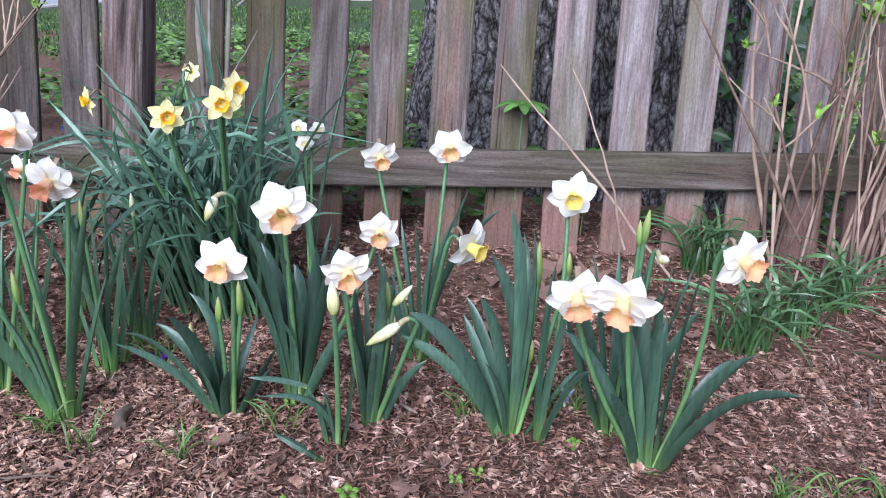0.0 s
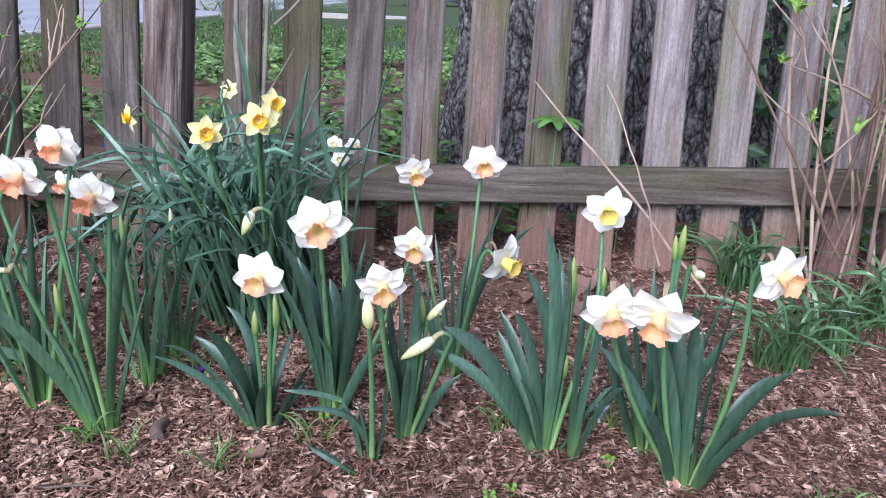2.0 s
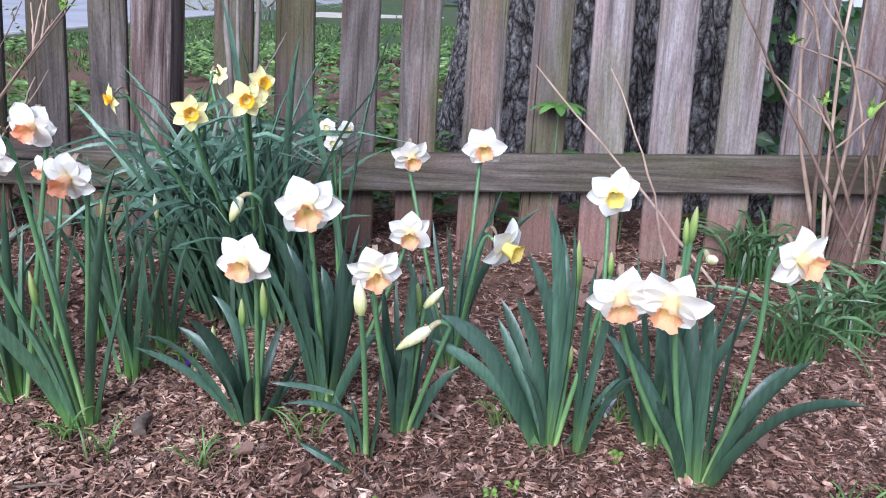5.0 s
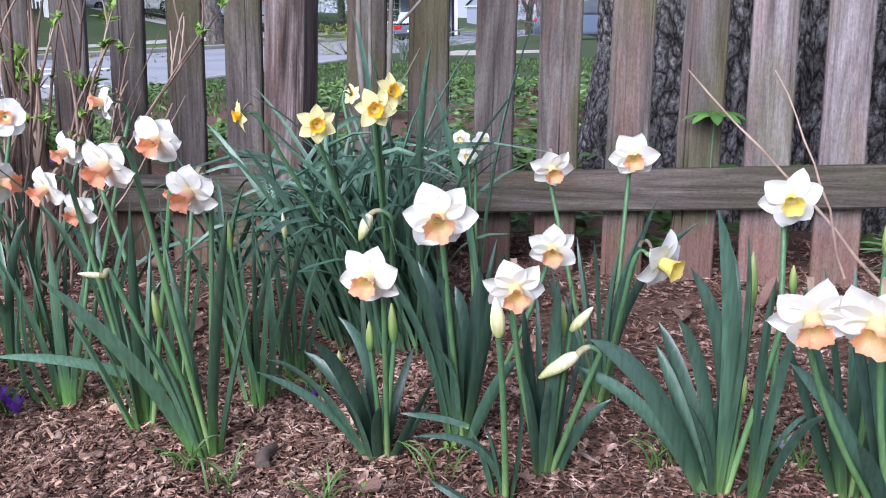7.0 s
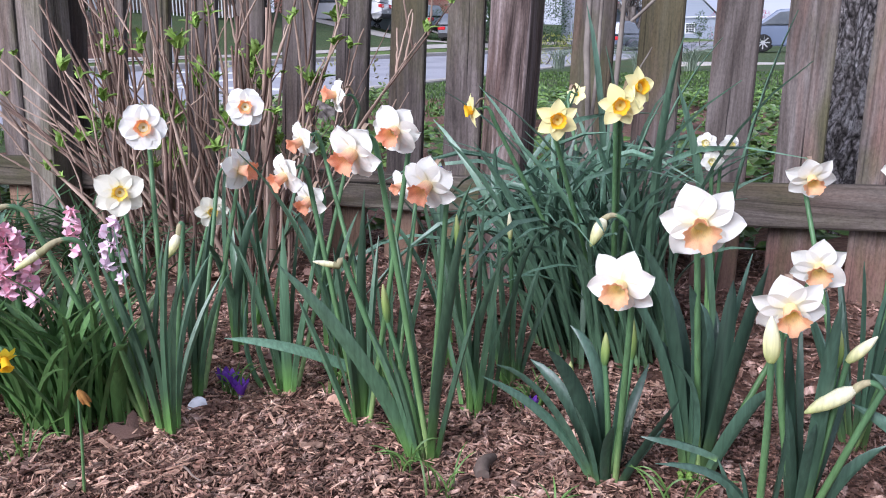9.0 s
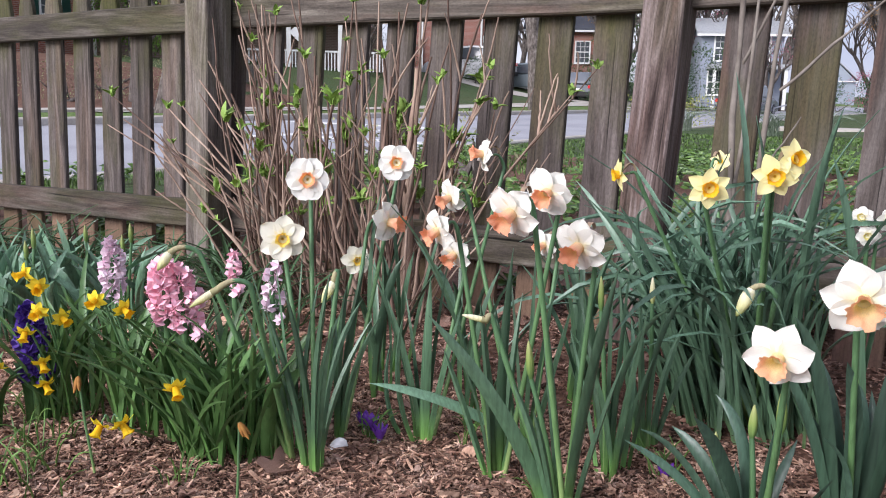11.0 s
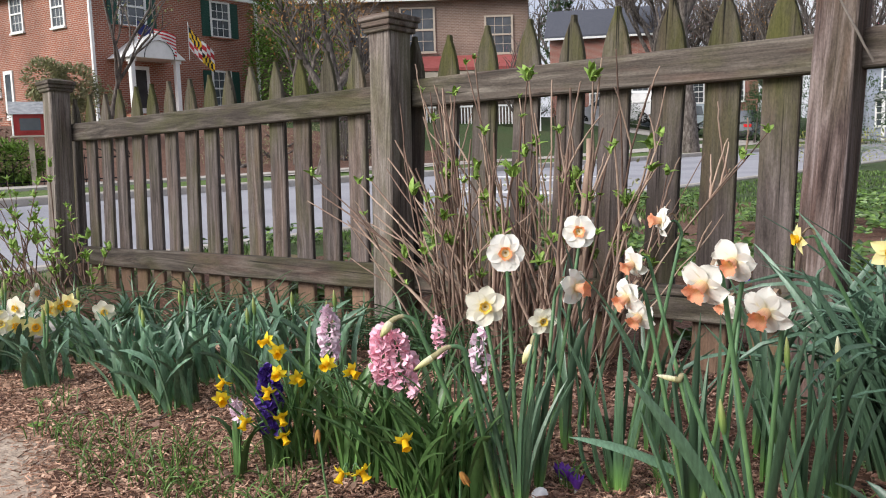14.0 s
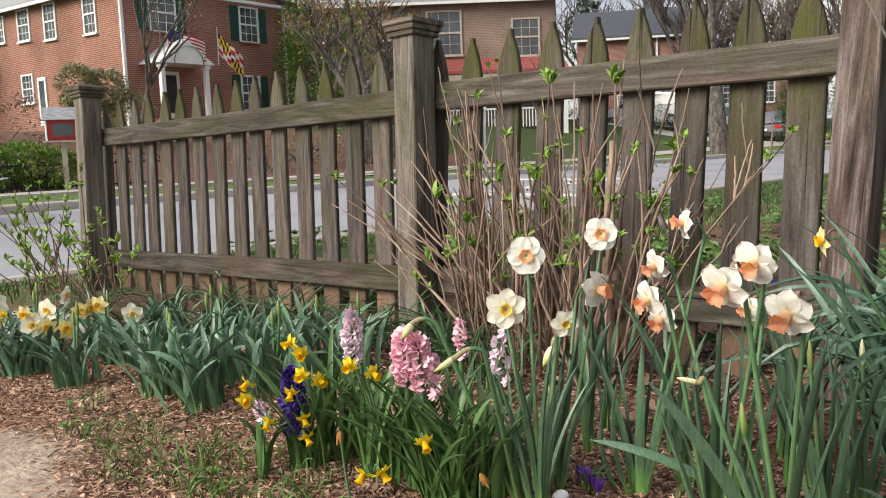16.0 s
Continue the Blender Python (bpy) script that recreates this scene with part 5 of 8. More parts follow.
def hyacinth(x, y, z0, z1, width, mat, count, label, seed, lean=(0, 0)):
    rng = random.Random(seed)
    h = plant("hyacinth", x, y, label, "hyacinth", "hyacinths")
    g = ground_z(x, y)
    lo, hi = z0 - g, z1 - g
    lx, ly = lean
    v, f = tube_mesh([(0, 0, -0.02), (lx * 0.3, ly * 0.3, lo), (lx, ly, hi - 0.008)], [0.005, 0.0048, 0.003], 8)
    mesh_part("stem", v, f, M_STEM, h, smooth=True)
    meshes = [floret_mesh(mat, seed + k) for k in range(4)]
    for k in range(count):
        t = (k + 0.5) / count
        a = k * 2.399
        e = radians(-18 + 60 * t ** 3 + rng.uniform(-14, 14))
        way = Vector((math.cos(a) * math.cos(e), math.sin(a) * math.cos(e), math.sin(e)))
        r = (width / 2 - 0.008) * (1.0 - 0.55 * t ** 2.2) * rng.uniform(0.7, 1.4)
        at = Vector((lx * t, ly * t, lo + (hi - lo) * t)) + Vector((way.x, way.y, 0.1 * way.z)) * r
        share("floret", rng.choice(meshes), h, Matrix.Translation(at) @ way.to_track_quat("Z", "Y").to_matrix().to_4x4() @ Matrix.Rotation(rng.uniform(0, 6), 4, "Z") @ Matrix.Scale(rng.uniform(1.0, 1.4) * (0.92 if mat is not M_PINK else 1.0), 4))
    fill_clump(h, GREEN_BROAD, 6, 0.012, seed)


GREEN_BROAD = strap_meshes(M_LEAF_BRIGHT, 15, 6, 0.17, 0.08, 0.018, 0.2)
M_PINK = material("pink_floret", [(0.93, 0.42, 0.54), (0.95, 0.57, 0.67), (0.97, 0.74, 0.82)], scale=70, rough=0.45, bump=0.1, trans=0.08, per_object=0.12)
M_PALE_PINK = material("pale_pink_floret", [(0.86, 0.60, 0.72), (0.91, 0.74, 0.83), (0.94, 0.84, 0.9)], scale=70, rough=0.45, bump=0.1, trans=0.25, per_object=0.1)
M_PURPLE = material("purple_floret", [(0.05, 0.022, 0.20), (0.10, 0.05, 0.33), (0.17, 0.09, 0.45)], scale=70, rough=0.4, bump=0.1, trans=0.2, per_object=0.2)
hyacinth(-1.008, -1.016, 0.248, 0.346, 0.068, M_PINK, 28, "full pink hyacinth spike among green leaves", 201, (0.008, -0.012))
hyacinth(-0.985, -1.000, 0.236, 0.338, 0.066, M_PINK, 24, "full pink hyacinth spike among green leaves", 203, (0.006, -0.018))
hyacinth(-1.310, -0.880, 0.215, 0.322, 0.056, M_PALE_PINK, 24, "pale pink hyacinth spike in the bed", 204)
hyacinth(-1.240, -1.085, 0.138, 0.258, 0.056, M_PURPLE, 46, "deep purple hyacinth spike beside golden daffodils", 205, (0.006, -0.01))
hyacinth(-1.020, -0.865, 0.262, 0.335, 0.036, M_PINK, 6, "sparse pink hyacinth leaning over thin leaves", 206)
hyacinth(-0.850, -0.960, 0.265, 0.350, 0.044, M_PALE_PINK, 9, "sparse pink hyacinth leaning over thin leaves", 207, (0.01, -0.01))
hyacinth(-1.266, -1.145, 0.170, 0.200, 0.03, M_PALE_PINK, 6, "small pale pink hyacinth low over the mulch", 208)
hyacinth(-2.75, -1.183, 0.04, 0.118, 0.060, M_PURPLE, 26, "purple hyacinth at the end of the bed", 209)

# ---------- crocuses, sprouts and grass tufts ----------
M_CROCUS = material("crocus_petal", [(0.10, 0.02, 0.30), (0.20, 0.06, 0.45), (0.32, 0.15, 0.55)], scale=50, rough=0.5, trans=0.25, bump=0.1)
M_CROCUS_PALE = material("pale_crocus_petal", [(0.45, 0.38, 0.65), (0.75, 0.72, 0.82)], scale=50, rough=0.5, trans=0.25, bump=0.1)


def crocus(x, y, blooms, mat, label):
    c = plant("crocus", x, y, label, "crocus", "crocuses")
    for k, (dx, dy, hz_) in enumerate(blooms):
        for j in range(6):
            a = j * math.pi / 3 + k
            o = Vector((math.cos(a), math.sin(a), 0))
            foot = Vector((dx, dy, hz_ - 0.03))
            v, f = leaf_data(foot, foot + o * 0.008 + Vector((0, 0, 0.013)), foot + o * 0.014 + Vector((0, 0, 0.025)), 0.011, -o, seg=6, thick=0.001)
            mesh_part("petal", v, f, mat, c, smooth=True)
        v, f = tube_mesh([(dx * 0.4, dy * 0.4, -0.01), (dx, dy, hz_ - 0.028)], [0.002, 0.003], 6)
        mesh_part("stem", v, f, M_PALE_STEM, c, smooth=True)
    fill_clump(c, THIN_SHORT, 14, 0.02, int(abs(x) * 100))
    return c


M_PALE_STEM = material("pale_stem", [(0.6, 0.58, 0.5), (0.7, 0.68, 0.6)], scale=20, rough=0.6)
M_BLADE = gradient_material("grass_blade", [(0.0, (0.10, 0.15, 0.04)), (1.0, (0.13, 0.24, 0.06))], rough=0.45, trans=0.2, vary=0.35)
THIN_SHORT = strap_meshes(M_BLADE, 17, 8, 0.062, 0.030, 0.0026, 0.3)
crocus(-0.760, -0.838, ((0.0, 0.0, 0.050), (0.024, -0.01, 0.044), (-0.022, 0.012, 0.046)), M_CROCUS, "deep purple open crocuses low in the mulch")
crocus(0.335, -0.80, ((0.0, 0.0, 0.05),), M_CROCUS_PALE, "faded white and violet crocus in the mulch")
crocus(-0.335, -0.70, ((0.0, 0.0, 0.03),), M_CROCUS, "small closed violet crocus in the mulch")
rng = random.Random(77)
for k, (x, y) in enumerate(((-0.42, -0.93), (-0.63, -0.76), (-0.23, -0.99), (-0.10, -0.90), (0.17, -0.84), (0.21, -0.83), (0.37, -0.80), (0.60, -1.02), (-0.36, -0.97), (-0.46, -0.86), (0.68, -1.00), (0.73, -1.03), (-1.25, -1.20), (-1.42, -1.22), (-1.62, -1.18), (-1.78, -1.15), (-1.05, -1.22), (-1.50, -1.12), (-2.05, -1.12), (-0.90, -1.10), (0.55, -0.76), (0.86, -0.90), (0.93, -0.84), (1.02, -0.98), (-1.15, -1.13), (-1.32, -1.10), (-1.70, -1.25), (-1.36, -1.27), (-1.47, -1.30), (-1.55, -1.25), (-1.30, -1.24), (-1.40, -1.15), (-1.20, -1.27), (-1.12, -1.20), (-1.86, -1.22))):
    c = plant("grass_tuft", x, y, "small tuft of thin green grass in the mulch", "grass", "grass tufts in the mulch")
    fill_clump(c, THIN_SHORT, rng.randint(6, 13) + 9 * (x < -1), 0.018 if x > -1 else 0.055, 300 + k)
M_SPROUT = material("sprout_leaf", [(0.10, 0.19, 0.03), (0.17, 0.29, 0.05), (0.24, 0.36, 0.09)], scale=60, rough=0.5, trans=0.2, per_object=0.15)
for k, (x, y, n, r) in enumerate(((0.335, -0.905, 4, 0.009), (-0.095, -0.83, 4, 0.010), (-0.175, -0.955, 3, 0.012), (0.02, -1.06, 5, 0.014), (0.16, -1.02, 4, 0.010), (0.19, -1.00, 3, 0.009), (0.64, -1.05, 4, 0.012), (0.60, -1.08, 3, 0.010), (-0.06, -1.08, 3, 0.008), (-1.95, -1.22, 5, 0.016), (-1.36, -1.19, 4, 0.014))):
    r *= 0.62
    c = plant("seedling", x, y, "tiny round-leaved green seedling in the mulch", "seedling", "seedlings in the mulch")
    for j in range(n):
        a = j * 2 * math.pi / n + k
        o = Vector((math.cos(a), math.sin(a), 0))
        v, f = leaf_data(o * 0.004 + Vector((0, 0, 0.0)), o * r * 1.0 + Vector((0, 0, 0.014)), o * r * 2.0 + Vector((0, 0, 0.012)), r * 1.5, Vector((0, 0, -1)), seg=6, blunt=2.0)
        mesh_part("leaf", v, f, M_SPROUT, c, smooth=True)

# lilyturf tufts by the right-hand shrub
M_LILY = gradient_material("lilyturf_leaf", [(0.0, (0.13, 0.19, 0.06)), (0.3, (0.065, 0.140, 0.045)), (1.0, (0.105, 0.190, 0.080))], rough=0.32, trans=0.2, spec=0.6, vary=0.4)
LILY = strap_meshes(M_LILY, 19, 12, 0.17, 0.15, 0.0080, 0.62)
for k, (x, y, n, _) in enumerate(((0.745, -0.11, 64, 1.0), (0.72, -0.50, 44, 1.0), (0.86, -0.40, 44, 1.0), (1.00, -0.27, 34, 1.0), (1.18, -0.45, 34, 1.0), (1.35, -0.3, 40, 1.0), (0.98, -0.70, 20, 0.8))):
    c = plant("lilyturf", x, y, "tuft of arching dark green lilyturf blades", "plant", "lilyturf tufts")
    fill_clump(c, LILY, n, 0.05, 400 + k)

# a pale leaf bent flat beside the tall bud
bent = plant("daffodil", -0.022, -0.925, "single pale blue-green daffodil leaf bent over flat", "daffodil", "daffodils in the mulch bed")
g = ground_z(-0.022, -0.925)
for a, b, c, w in (((0, 0, -0.01), (-0.010, -0.004, 0.045), (-0.030, -0.009, 0.096), 0.011), ((-0.030, -0.009, 0.096), (-0.066, -0.013, 0.107), (-0.110, -0.019, 0.110), 0.013)):
    v, f = leaf_data(a, b, c, w, Vector((0, 0.25, -1.0)))
    mesh_part("leaf", v, f, M_LEAF, bent, smooth=True)

# tall leafy tufts between the coral daffodils
TALL = strap_meshes(M_LEAF_FRESH, 29, 12, 0.34, 0.13, 0.0135, 0.12)
for k, (x, y, n) in enumerate(((-0.64, -0.70, 5), (-0.50, -0.58, 6), (-0.74, -0.56, 6), (-0.40, -0.72, 4), (-0.86, -0.66, 6), (-0.57, -0.46, 6), (-0.92, -0.54, 6))):
    c = plant("daffodil_tuft", x, y, "upright tuft of fresh green daffodil leaves without flowers", "daffodil", "leafy daffodil tufts")
    fill_clump(c, TALL, n, 0.03, 500 + k)

# ---------- mulch, litter and twigs ----------
M_CHIP = material("bark_chip", [(0.045, 0.021, 0.015), (0.205, 0.112, 0.080), (0.60, 0.42, 0.34)], scale=25, rough=0.85, bump=0.6, bump_scale=160, stretch=(3, 1, 1), per_island=0.8, bump_dist=0.002)
M_DRY_LEAF = material("dry_leaf", [(0.133, 0.068, 0.051), (0.234, 0.137, 0.105), (0.312, 0.209, 0.170)], scale=30, rough=0.75, bump=0.6, bump_scale=70, per_object=0.3)
M_TWIG = material("dry_twig", [(0.10, 0.07, 0.055), (0.22, 0.17, 0.14)], scale=40, rough=0.9, bump=0.6, bump_scale=100, per_object=0.3)


M_CHIP_DRY_LIT = material("dry_lit_bark_chip", [(0.149, 0.085, 0.057), (0.391, 0.238, 0.167), (0.690, 0.484, 0.356)], scale=25, rough=0.85, bump=0.6, bump_scale=160, stretch=(3, 1, 1), per_island=0.7, bump_dist=0.002)


def chip_field(name, areas, seed, label, mat):
    """Shredded bark: thin bent slivers and flakes thrown over the bed, joined because they cannot be counted."""
    r = np.random.RandomState(seed)
    verts, faces = [], []
    for x0, x1, y0, y1, n, size in areas:
        for _ in range(n):
            x, y = r.uniform(x0, x1), r.uniform(y0, y1)
            if ((x + 2.05) / 1.08) ** 2 + ((y + 2.0) / 0.70) ** 2 < 1.0 + 0.12 * r.normal():
                continue
            ln = size * r.lognormal(0, 0.45)
            w = ln * r.uniform(0.10, 0.32)
            shape = r.uniform(0, 1)
            if shape < 0.12:
                w, ln = ln * r.uniform(0.5, 0.85), ln * 0.9
            elif shape > 0.74:
                ln, w = ln * r.uniform(1.6, 2.6), r.uniform(0.0008, 0.0016)
            th = r.uniform(0.0008, 0.0022)
            a = r.uniform(0, 2 * math.pi)
            pitch, rollv = r.normal(0, 0.26), r.normal(0, 0.40)
            bend = r.normal(0, 0.14) * ln
            z = ground_z(x, y) + r.uniform(0.001, 0.012)
            ca, sa = math.cos(a), math.sin(a)
            o = len(verts)
            for u in (-0.5, 0.0, 0.5):
                ww = w * (1 - r.uniform(0.2, 0.75) * abs(u) * 2)
                for s in (-0.5, 0.5):
                    lx, ly = u * ln, s * ww + bend * (0.25 - u * u)
                    px, py = x + lx * ca - ly * sa, y + lx * sa + ly * ca
                    pz = z + lx * math.sin(pitch) + ly * math.sin(rollv) - abs(u) * bend * 0.5
                    verts.append((px, py, pz + th))
                    verts.append((px, py, pz))
            for i in (0, 4):
                b = o + i
                faces += [(b, b + 4, b + 6, b + 2), (b, b + 1, b + 5, b + 4), (b + 2, b + 6, b + 7, b + 3)]
            faces += [(o, o + 2, o + 3, o + 1), (o + 8, o + 9, o + 11, o + 10)]
    ob = mesh_part(name, verts, faces, mat)
    return tagged(ob, label, "mulch", kind="stuff")


chip_field("mulch_chips", [(-1.15, 1.2, -1.32, -0.55, 66000, 0.0080), (-1.1, 1.7, -0.55, 0.30, 17000, 0.0125), (1.2, 1.7, -1.2, -0.55, 3500, 0.0135)], 6, "loose shredded brown bark mulch covering the bed", M_CHIP)
# right of -1.15 the pale chips thin out, painting brighter light into the mulch
chip_field("dry_mulch", [(-2.75, -1.15, -1.50, -0.55, 40000, 0.0080), (-1.15, -0.55, -1.32, -0.55, 14000, 0.0085), (-0.55, -0.15, -1.32, -0.55, 5000, 0.0085), (-3.1, -1.1, -0.55, 0.15, 4000, 0.016)], 7, "dry pale brown shredded mulch towards the path, spread on as brighter light over the bed", M_CHIP_DRY_LIT)


def dry_leaf_mesh(seed, lobes):
    """A curled dead leaf with a lobed edge and a raised midrib."""
    rng = random.Random(seed)
    n = 28
    ring, mid = [], []
    for k in range(n):
        a = 2 * math.pi * k / n
        r = 1.0 + 0.28 * math.cos(lobes * a) + 0.08 * rng.uniform(-1, 1)
        ring.append((r * math.cos(a) * 1.35, r * math.sin(a)))
    c1, c2 = rng.uniform(-0.35, 0.35), rng.uniform(0.35, 0.75)
    verts, faces = [], []
    for lay in (0.0, -0.03):
        verts.append((0, 0, lay))
        for s in (0.5, 1.0):
            for x, y in ring:
                x, y = x * s, y * s
                verts.append((x, y, lay + c1 * x * x + c2 * y * y + 0.06 * math.sin(3 * x + seed) + 0.05 * abs(y)))
    m = 1 + 2 * n
    for q, flip in ((0, False), (m, True)):
        for k in range(n):
            k2 = (k + 1) % n
            for fc in ((q, q + 1 + k, q + 1 + k2), (q + 1 + k, q + 1 + n + k, q + 1 + n + k2, q + 1 + k2)):
                faces.append(fc[::-1] if flip else fc)
    for k in range(n):
        k2 = (k + 1) % n
        faces.append((1 + n + k, m + 1 + n + k, m + 1 + n + k2, 1 + n + k2))
    me = bpy.data.meshes.new("dry_leaf")
    me.from_pydata(verts, [], faces)
    me.materials.append(M_DRY_LEAF)
    shade(me, True)
    return me


LITTER = [dry_leaf_mesh(s, l) for s, l in ((1, 5), (2, 7), (3, 3), (4, 6))]
rng = random.Random(12)
spots = [(-0.80, -1.005, 0.022), (0.345, -0.19, 0.035), (0.42, -0.15, 0.04), (0.47, -0.20, 0.035), (0.98, -0.55, 0.035), (0.10, -1.04, 0.02), (-0.17, -0.965, 0.012), (0.78, -1.02, 0.018)]
spots += [(rng.uniform(-1.2, 1.4), rng.uniform(-0.6, -0.05), rng.uniform(0.010, 0.020)) for _ in range(46)] + [(rng.uniform(-2.4, 1.1), rng.uniform(-1.25, -0.6), rng.uniform(0.006, 0.012)) for _ in range(40)]
for k, (x, y, s) in enumerate(spots):
    ob = new("dry_leaf", LITTER[k % 4])
    ob.matrix_basis = pose(x, y, ground_z(x, y) + 0.014, rng.uniform(-25, 25), rng.uniform(-25, 25), rng.uniform(0, 360)) @ Matrix.Scale(s, 4)
    tagged(ob, "curled dry brown leaf lying on the mulch", "leaf", "fallen dry leaves")
for k in range(34):
    x, y = (rng.uniform(-2.2, 1.1), rng.uniform(-1.25, -0.5)) if k > 5 else ((-0.33, -0.89), (-0.66, -1.06), (0.0, -0.99), (0.50, -0.80), (-0.40, -1.05), (0.62, -0.98))[k]
    ln, rad = rng.uniform(0.03, 0.09), rng.uniform(0.0012, 0.003)
    if k == 0:
        ln, rad = 0.055, 0.009
    pts = [Vector((ln * (t - 0.5), 0.1 * ln * math.sin(4 * t + k), 0.05 * ln * math.sin(3 * t))) for t in (0, 0.25, 0.5, 0.75, 1)]
    v, f = tube_mesh(pts, [rad, rad * 1.15, rad, rad * 0.9, rad * 0.6], 7)
    ob = mesh_part("twig", v, f, M_TWIG, smooth=True)
    ob.matrix_basis = pose(x, y, ground_z(x, y) + 0.012, 0, rng.uniform(-8, 8), 100 if k == 0 else rng.uniform(0, 360))
    tagged(ob, "short dry grey brown twig on the mulch", "twig", "twigs on the mulch")
M_SHELL = material("pale_scrap", [(0.75, 0.74, 0.76), (0.86, 0.86, 0.88)], scale=40, rough=0.5)
for x, y in ((0.845, -0.965), (-0.775, -0.90)):
    v, f = leaf_data((-0.013, 0, 0.004), (0.0, 0.004, 0.012), (0.014, 0.002, 0.006), 0.016, Vector((0, 0, -1)), seg=6, twist=0.8)
    ob = mesh_part("fallen_petal", v, f, M_SHELL, smooth=True)
    ob.matrix_basis = pose(x, y, ground_z(x, y) + 0.008, 20, 0, 30)
    tagged(ob, "crumpled white fallen petal on the mulch", "petal", "fallen petals")

# worn sandy edge of the bed and the path beside it
M_SAND = material("worn_concrete", [(0.30, 0.225, 0.170), (0.46, 0.365, 0.285), (0.58, 0.48, 0.39)], scale=22, rough=0.95, bump=1.0, bump_scale=60, stain=(0.30, 0.21, 0.16), stain_scale=7, stain_amount=0.8, bump_dist=0.01)


def blob_patch(name, cx, cy, rx, ry, mat, lift, seed, label, category):
    n, rings = 56, 7
    verts, faces = [(cx, cy, ground_z(cx, cy) + lift)], []
    for j in range(1, rings + 1):
        t = j / rings
        for k in range(n):
            a = 2 * math.pi * k / n
            w = 1 + 0.22 * noise.noise(Vector((math.cos(a) * 1.6, math.sin(a) * 1.6, seed))) + 0.08 * noise.noise(Vector((math.cos(a) * 6, math.sin(a) * 6, seed)))
            x, y = cx + rx * t * w * math.cos(a), cy + ry * t * w * math.sin(a)
            verts.append((x, y, ground_z(x, y) + lift * (1 - 1.9 * t ** 4) + 0.004 * noise.noise(Vector((x * 22, y * 22, 2)))))
    for k in range(n):
        faces.append((0, 1 + k, 1 + (k + 1) % n))
    for j in range(rings - 1):
        for k in range(n):
            a, b = 1 + j * n + k, 1 + j * n + (k + 1) % n
            faces.append((a, a + n, b + n, b))
    ob = mesh_part(name, verts, faces, mat, smooth=True)
    return tagged(ob, label, category, kind="structure")


blob_patch("trim_sand", -2.05, -2.0, 1.35, 0.86, M_SAND, 0.024, 3.0, "worn pale sandy concrete at the bed's edge", "ground")
path_slab = part("pavement_near", box(bmesh.new(), -0.38, 0.38, -4.0, 1.75, -0.08, 0.018, 0.012), M_CONCRETE)
path_slab.matrix_basis = pose(-3.40, -2.25, -0.005, 0, 0, 3)
tagged(path_slab, "pale pinkish concrete path beside the bed", "pavement", kind="structure")

# ---------- bare shrubs ----------
M_CANE = material("tan_cane", [(0.185, 0.120, 0.092), (0.350, 0.248, 0.190), (0.550, 0.420, 0.330)], scale=14, rough=0.8, bump=0.5, bump_scale=60, stretch=(1, 1, 0.5), per_object=0.25)
M_CANE_DARK = material("brown_cane", [(0.07, 0.045, 0.035), (0.17, 0.11, 0.085), (0.27, 0.19, 0.15)], scale=14, rough=0.85, bump=0.6, bump_scale=60, per_object=0.25)
M_YOUNG = material("young_leaf", [(0.20, 0.34, 0.05), (0.33, 0.50, 0.11), (0.50, 0.66, 0.24)], scale=30, rough=0.45, bump=0.3, bump_scale=50, trans=0.3, per_object=0.2)


def young_leaf_mesh(seed):
    rng = random.Random(seed)
    v, f = leaf_data((0, 0, 0), (0.35, 0, 0.28 + 0.1 * rng.random()), (1.0, 0.05, 0.12 + 0.3 * rng.random()), 0.46, Vector((0.2, 0, -1)), seg=6, thick=0.03, blunt=0.2)
    me = bpy.data.meshes.new("young_leaf")
    me.from_pydata(v, [], f)
    me.materials.append(M_YOUNG)
    shade(me, True)
    return me


YOUNG = [young_leaf_mesh(s) for s in range(4)]


def cane(parent, root, tip, rad, rng, mat, sag=0.0, knots=4):
    root, tip = Vector(root), Vector(tip)
    n = 9
    side = Vector((rng.uniform(-1, 1), rng.uniform(-1, 1), 0)) * 0.05 * (tip - root).length
    pts = []
    for i in range(n + 1):
        t = i / n
        p = root.lerp(tip, t) + side * math.sin(math.pi * t) + Vector((0, 0, sag * math.sin(math.pi * t)))
        pts.append(p + Vector((rng.uniform(-1, 1), rng.uniform(-1, 1), 0)) * min(0.004, 0.009 * (tip - root).length))
    r = [rad * (1.2 - 0.65 * i / n) * (1.28 if i % 2 == 0 and 0 < i else 1.0) for i in range(n + 1)]
    v, f = tube_mesh(pts, r, 7)
    return mesh_part("cane", v, f, mat, parent, smooth=True), pts


def leaf_tuft(parent, at, size, rng, n=5):
    for k in range(n):
        share("young_leaf", rng.choice(YOUNG), parent, Matrix.Translation(at) @ pose(0, 0, 0, rng.uniform(-25, 25), rng.uniform(-70, 5), 360 * k / n + rng.uniform(-25, 25)) @ Matrix.Scale(size * rng.uniform(0.6, 1.15), 4))


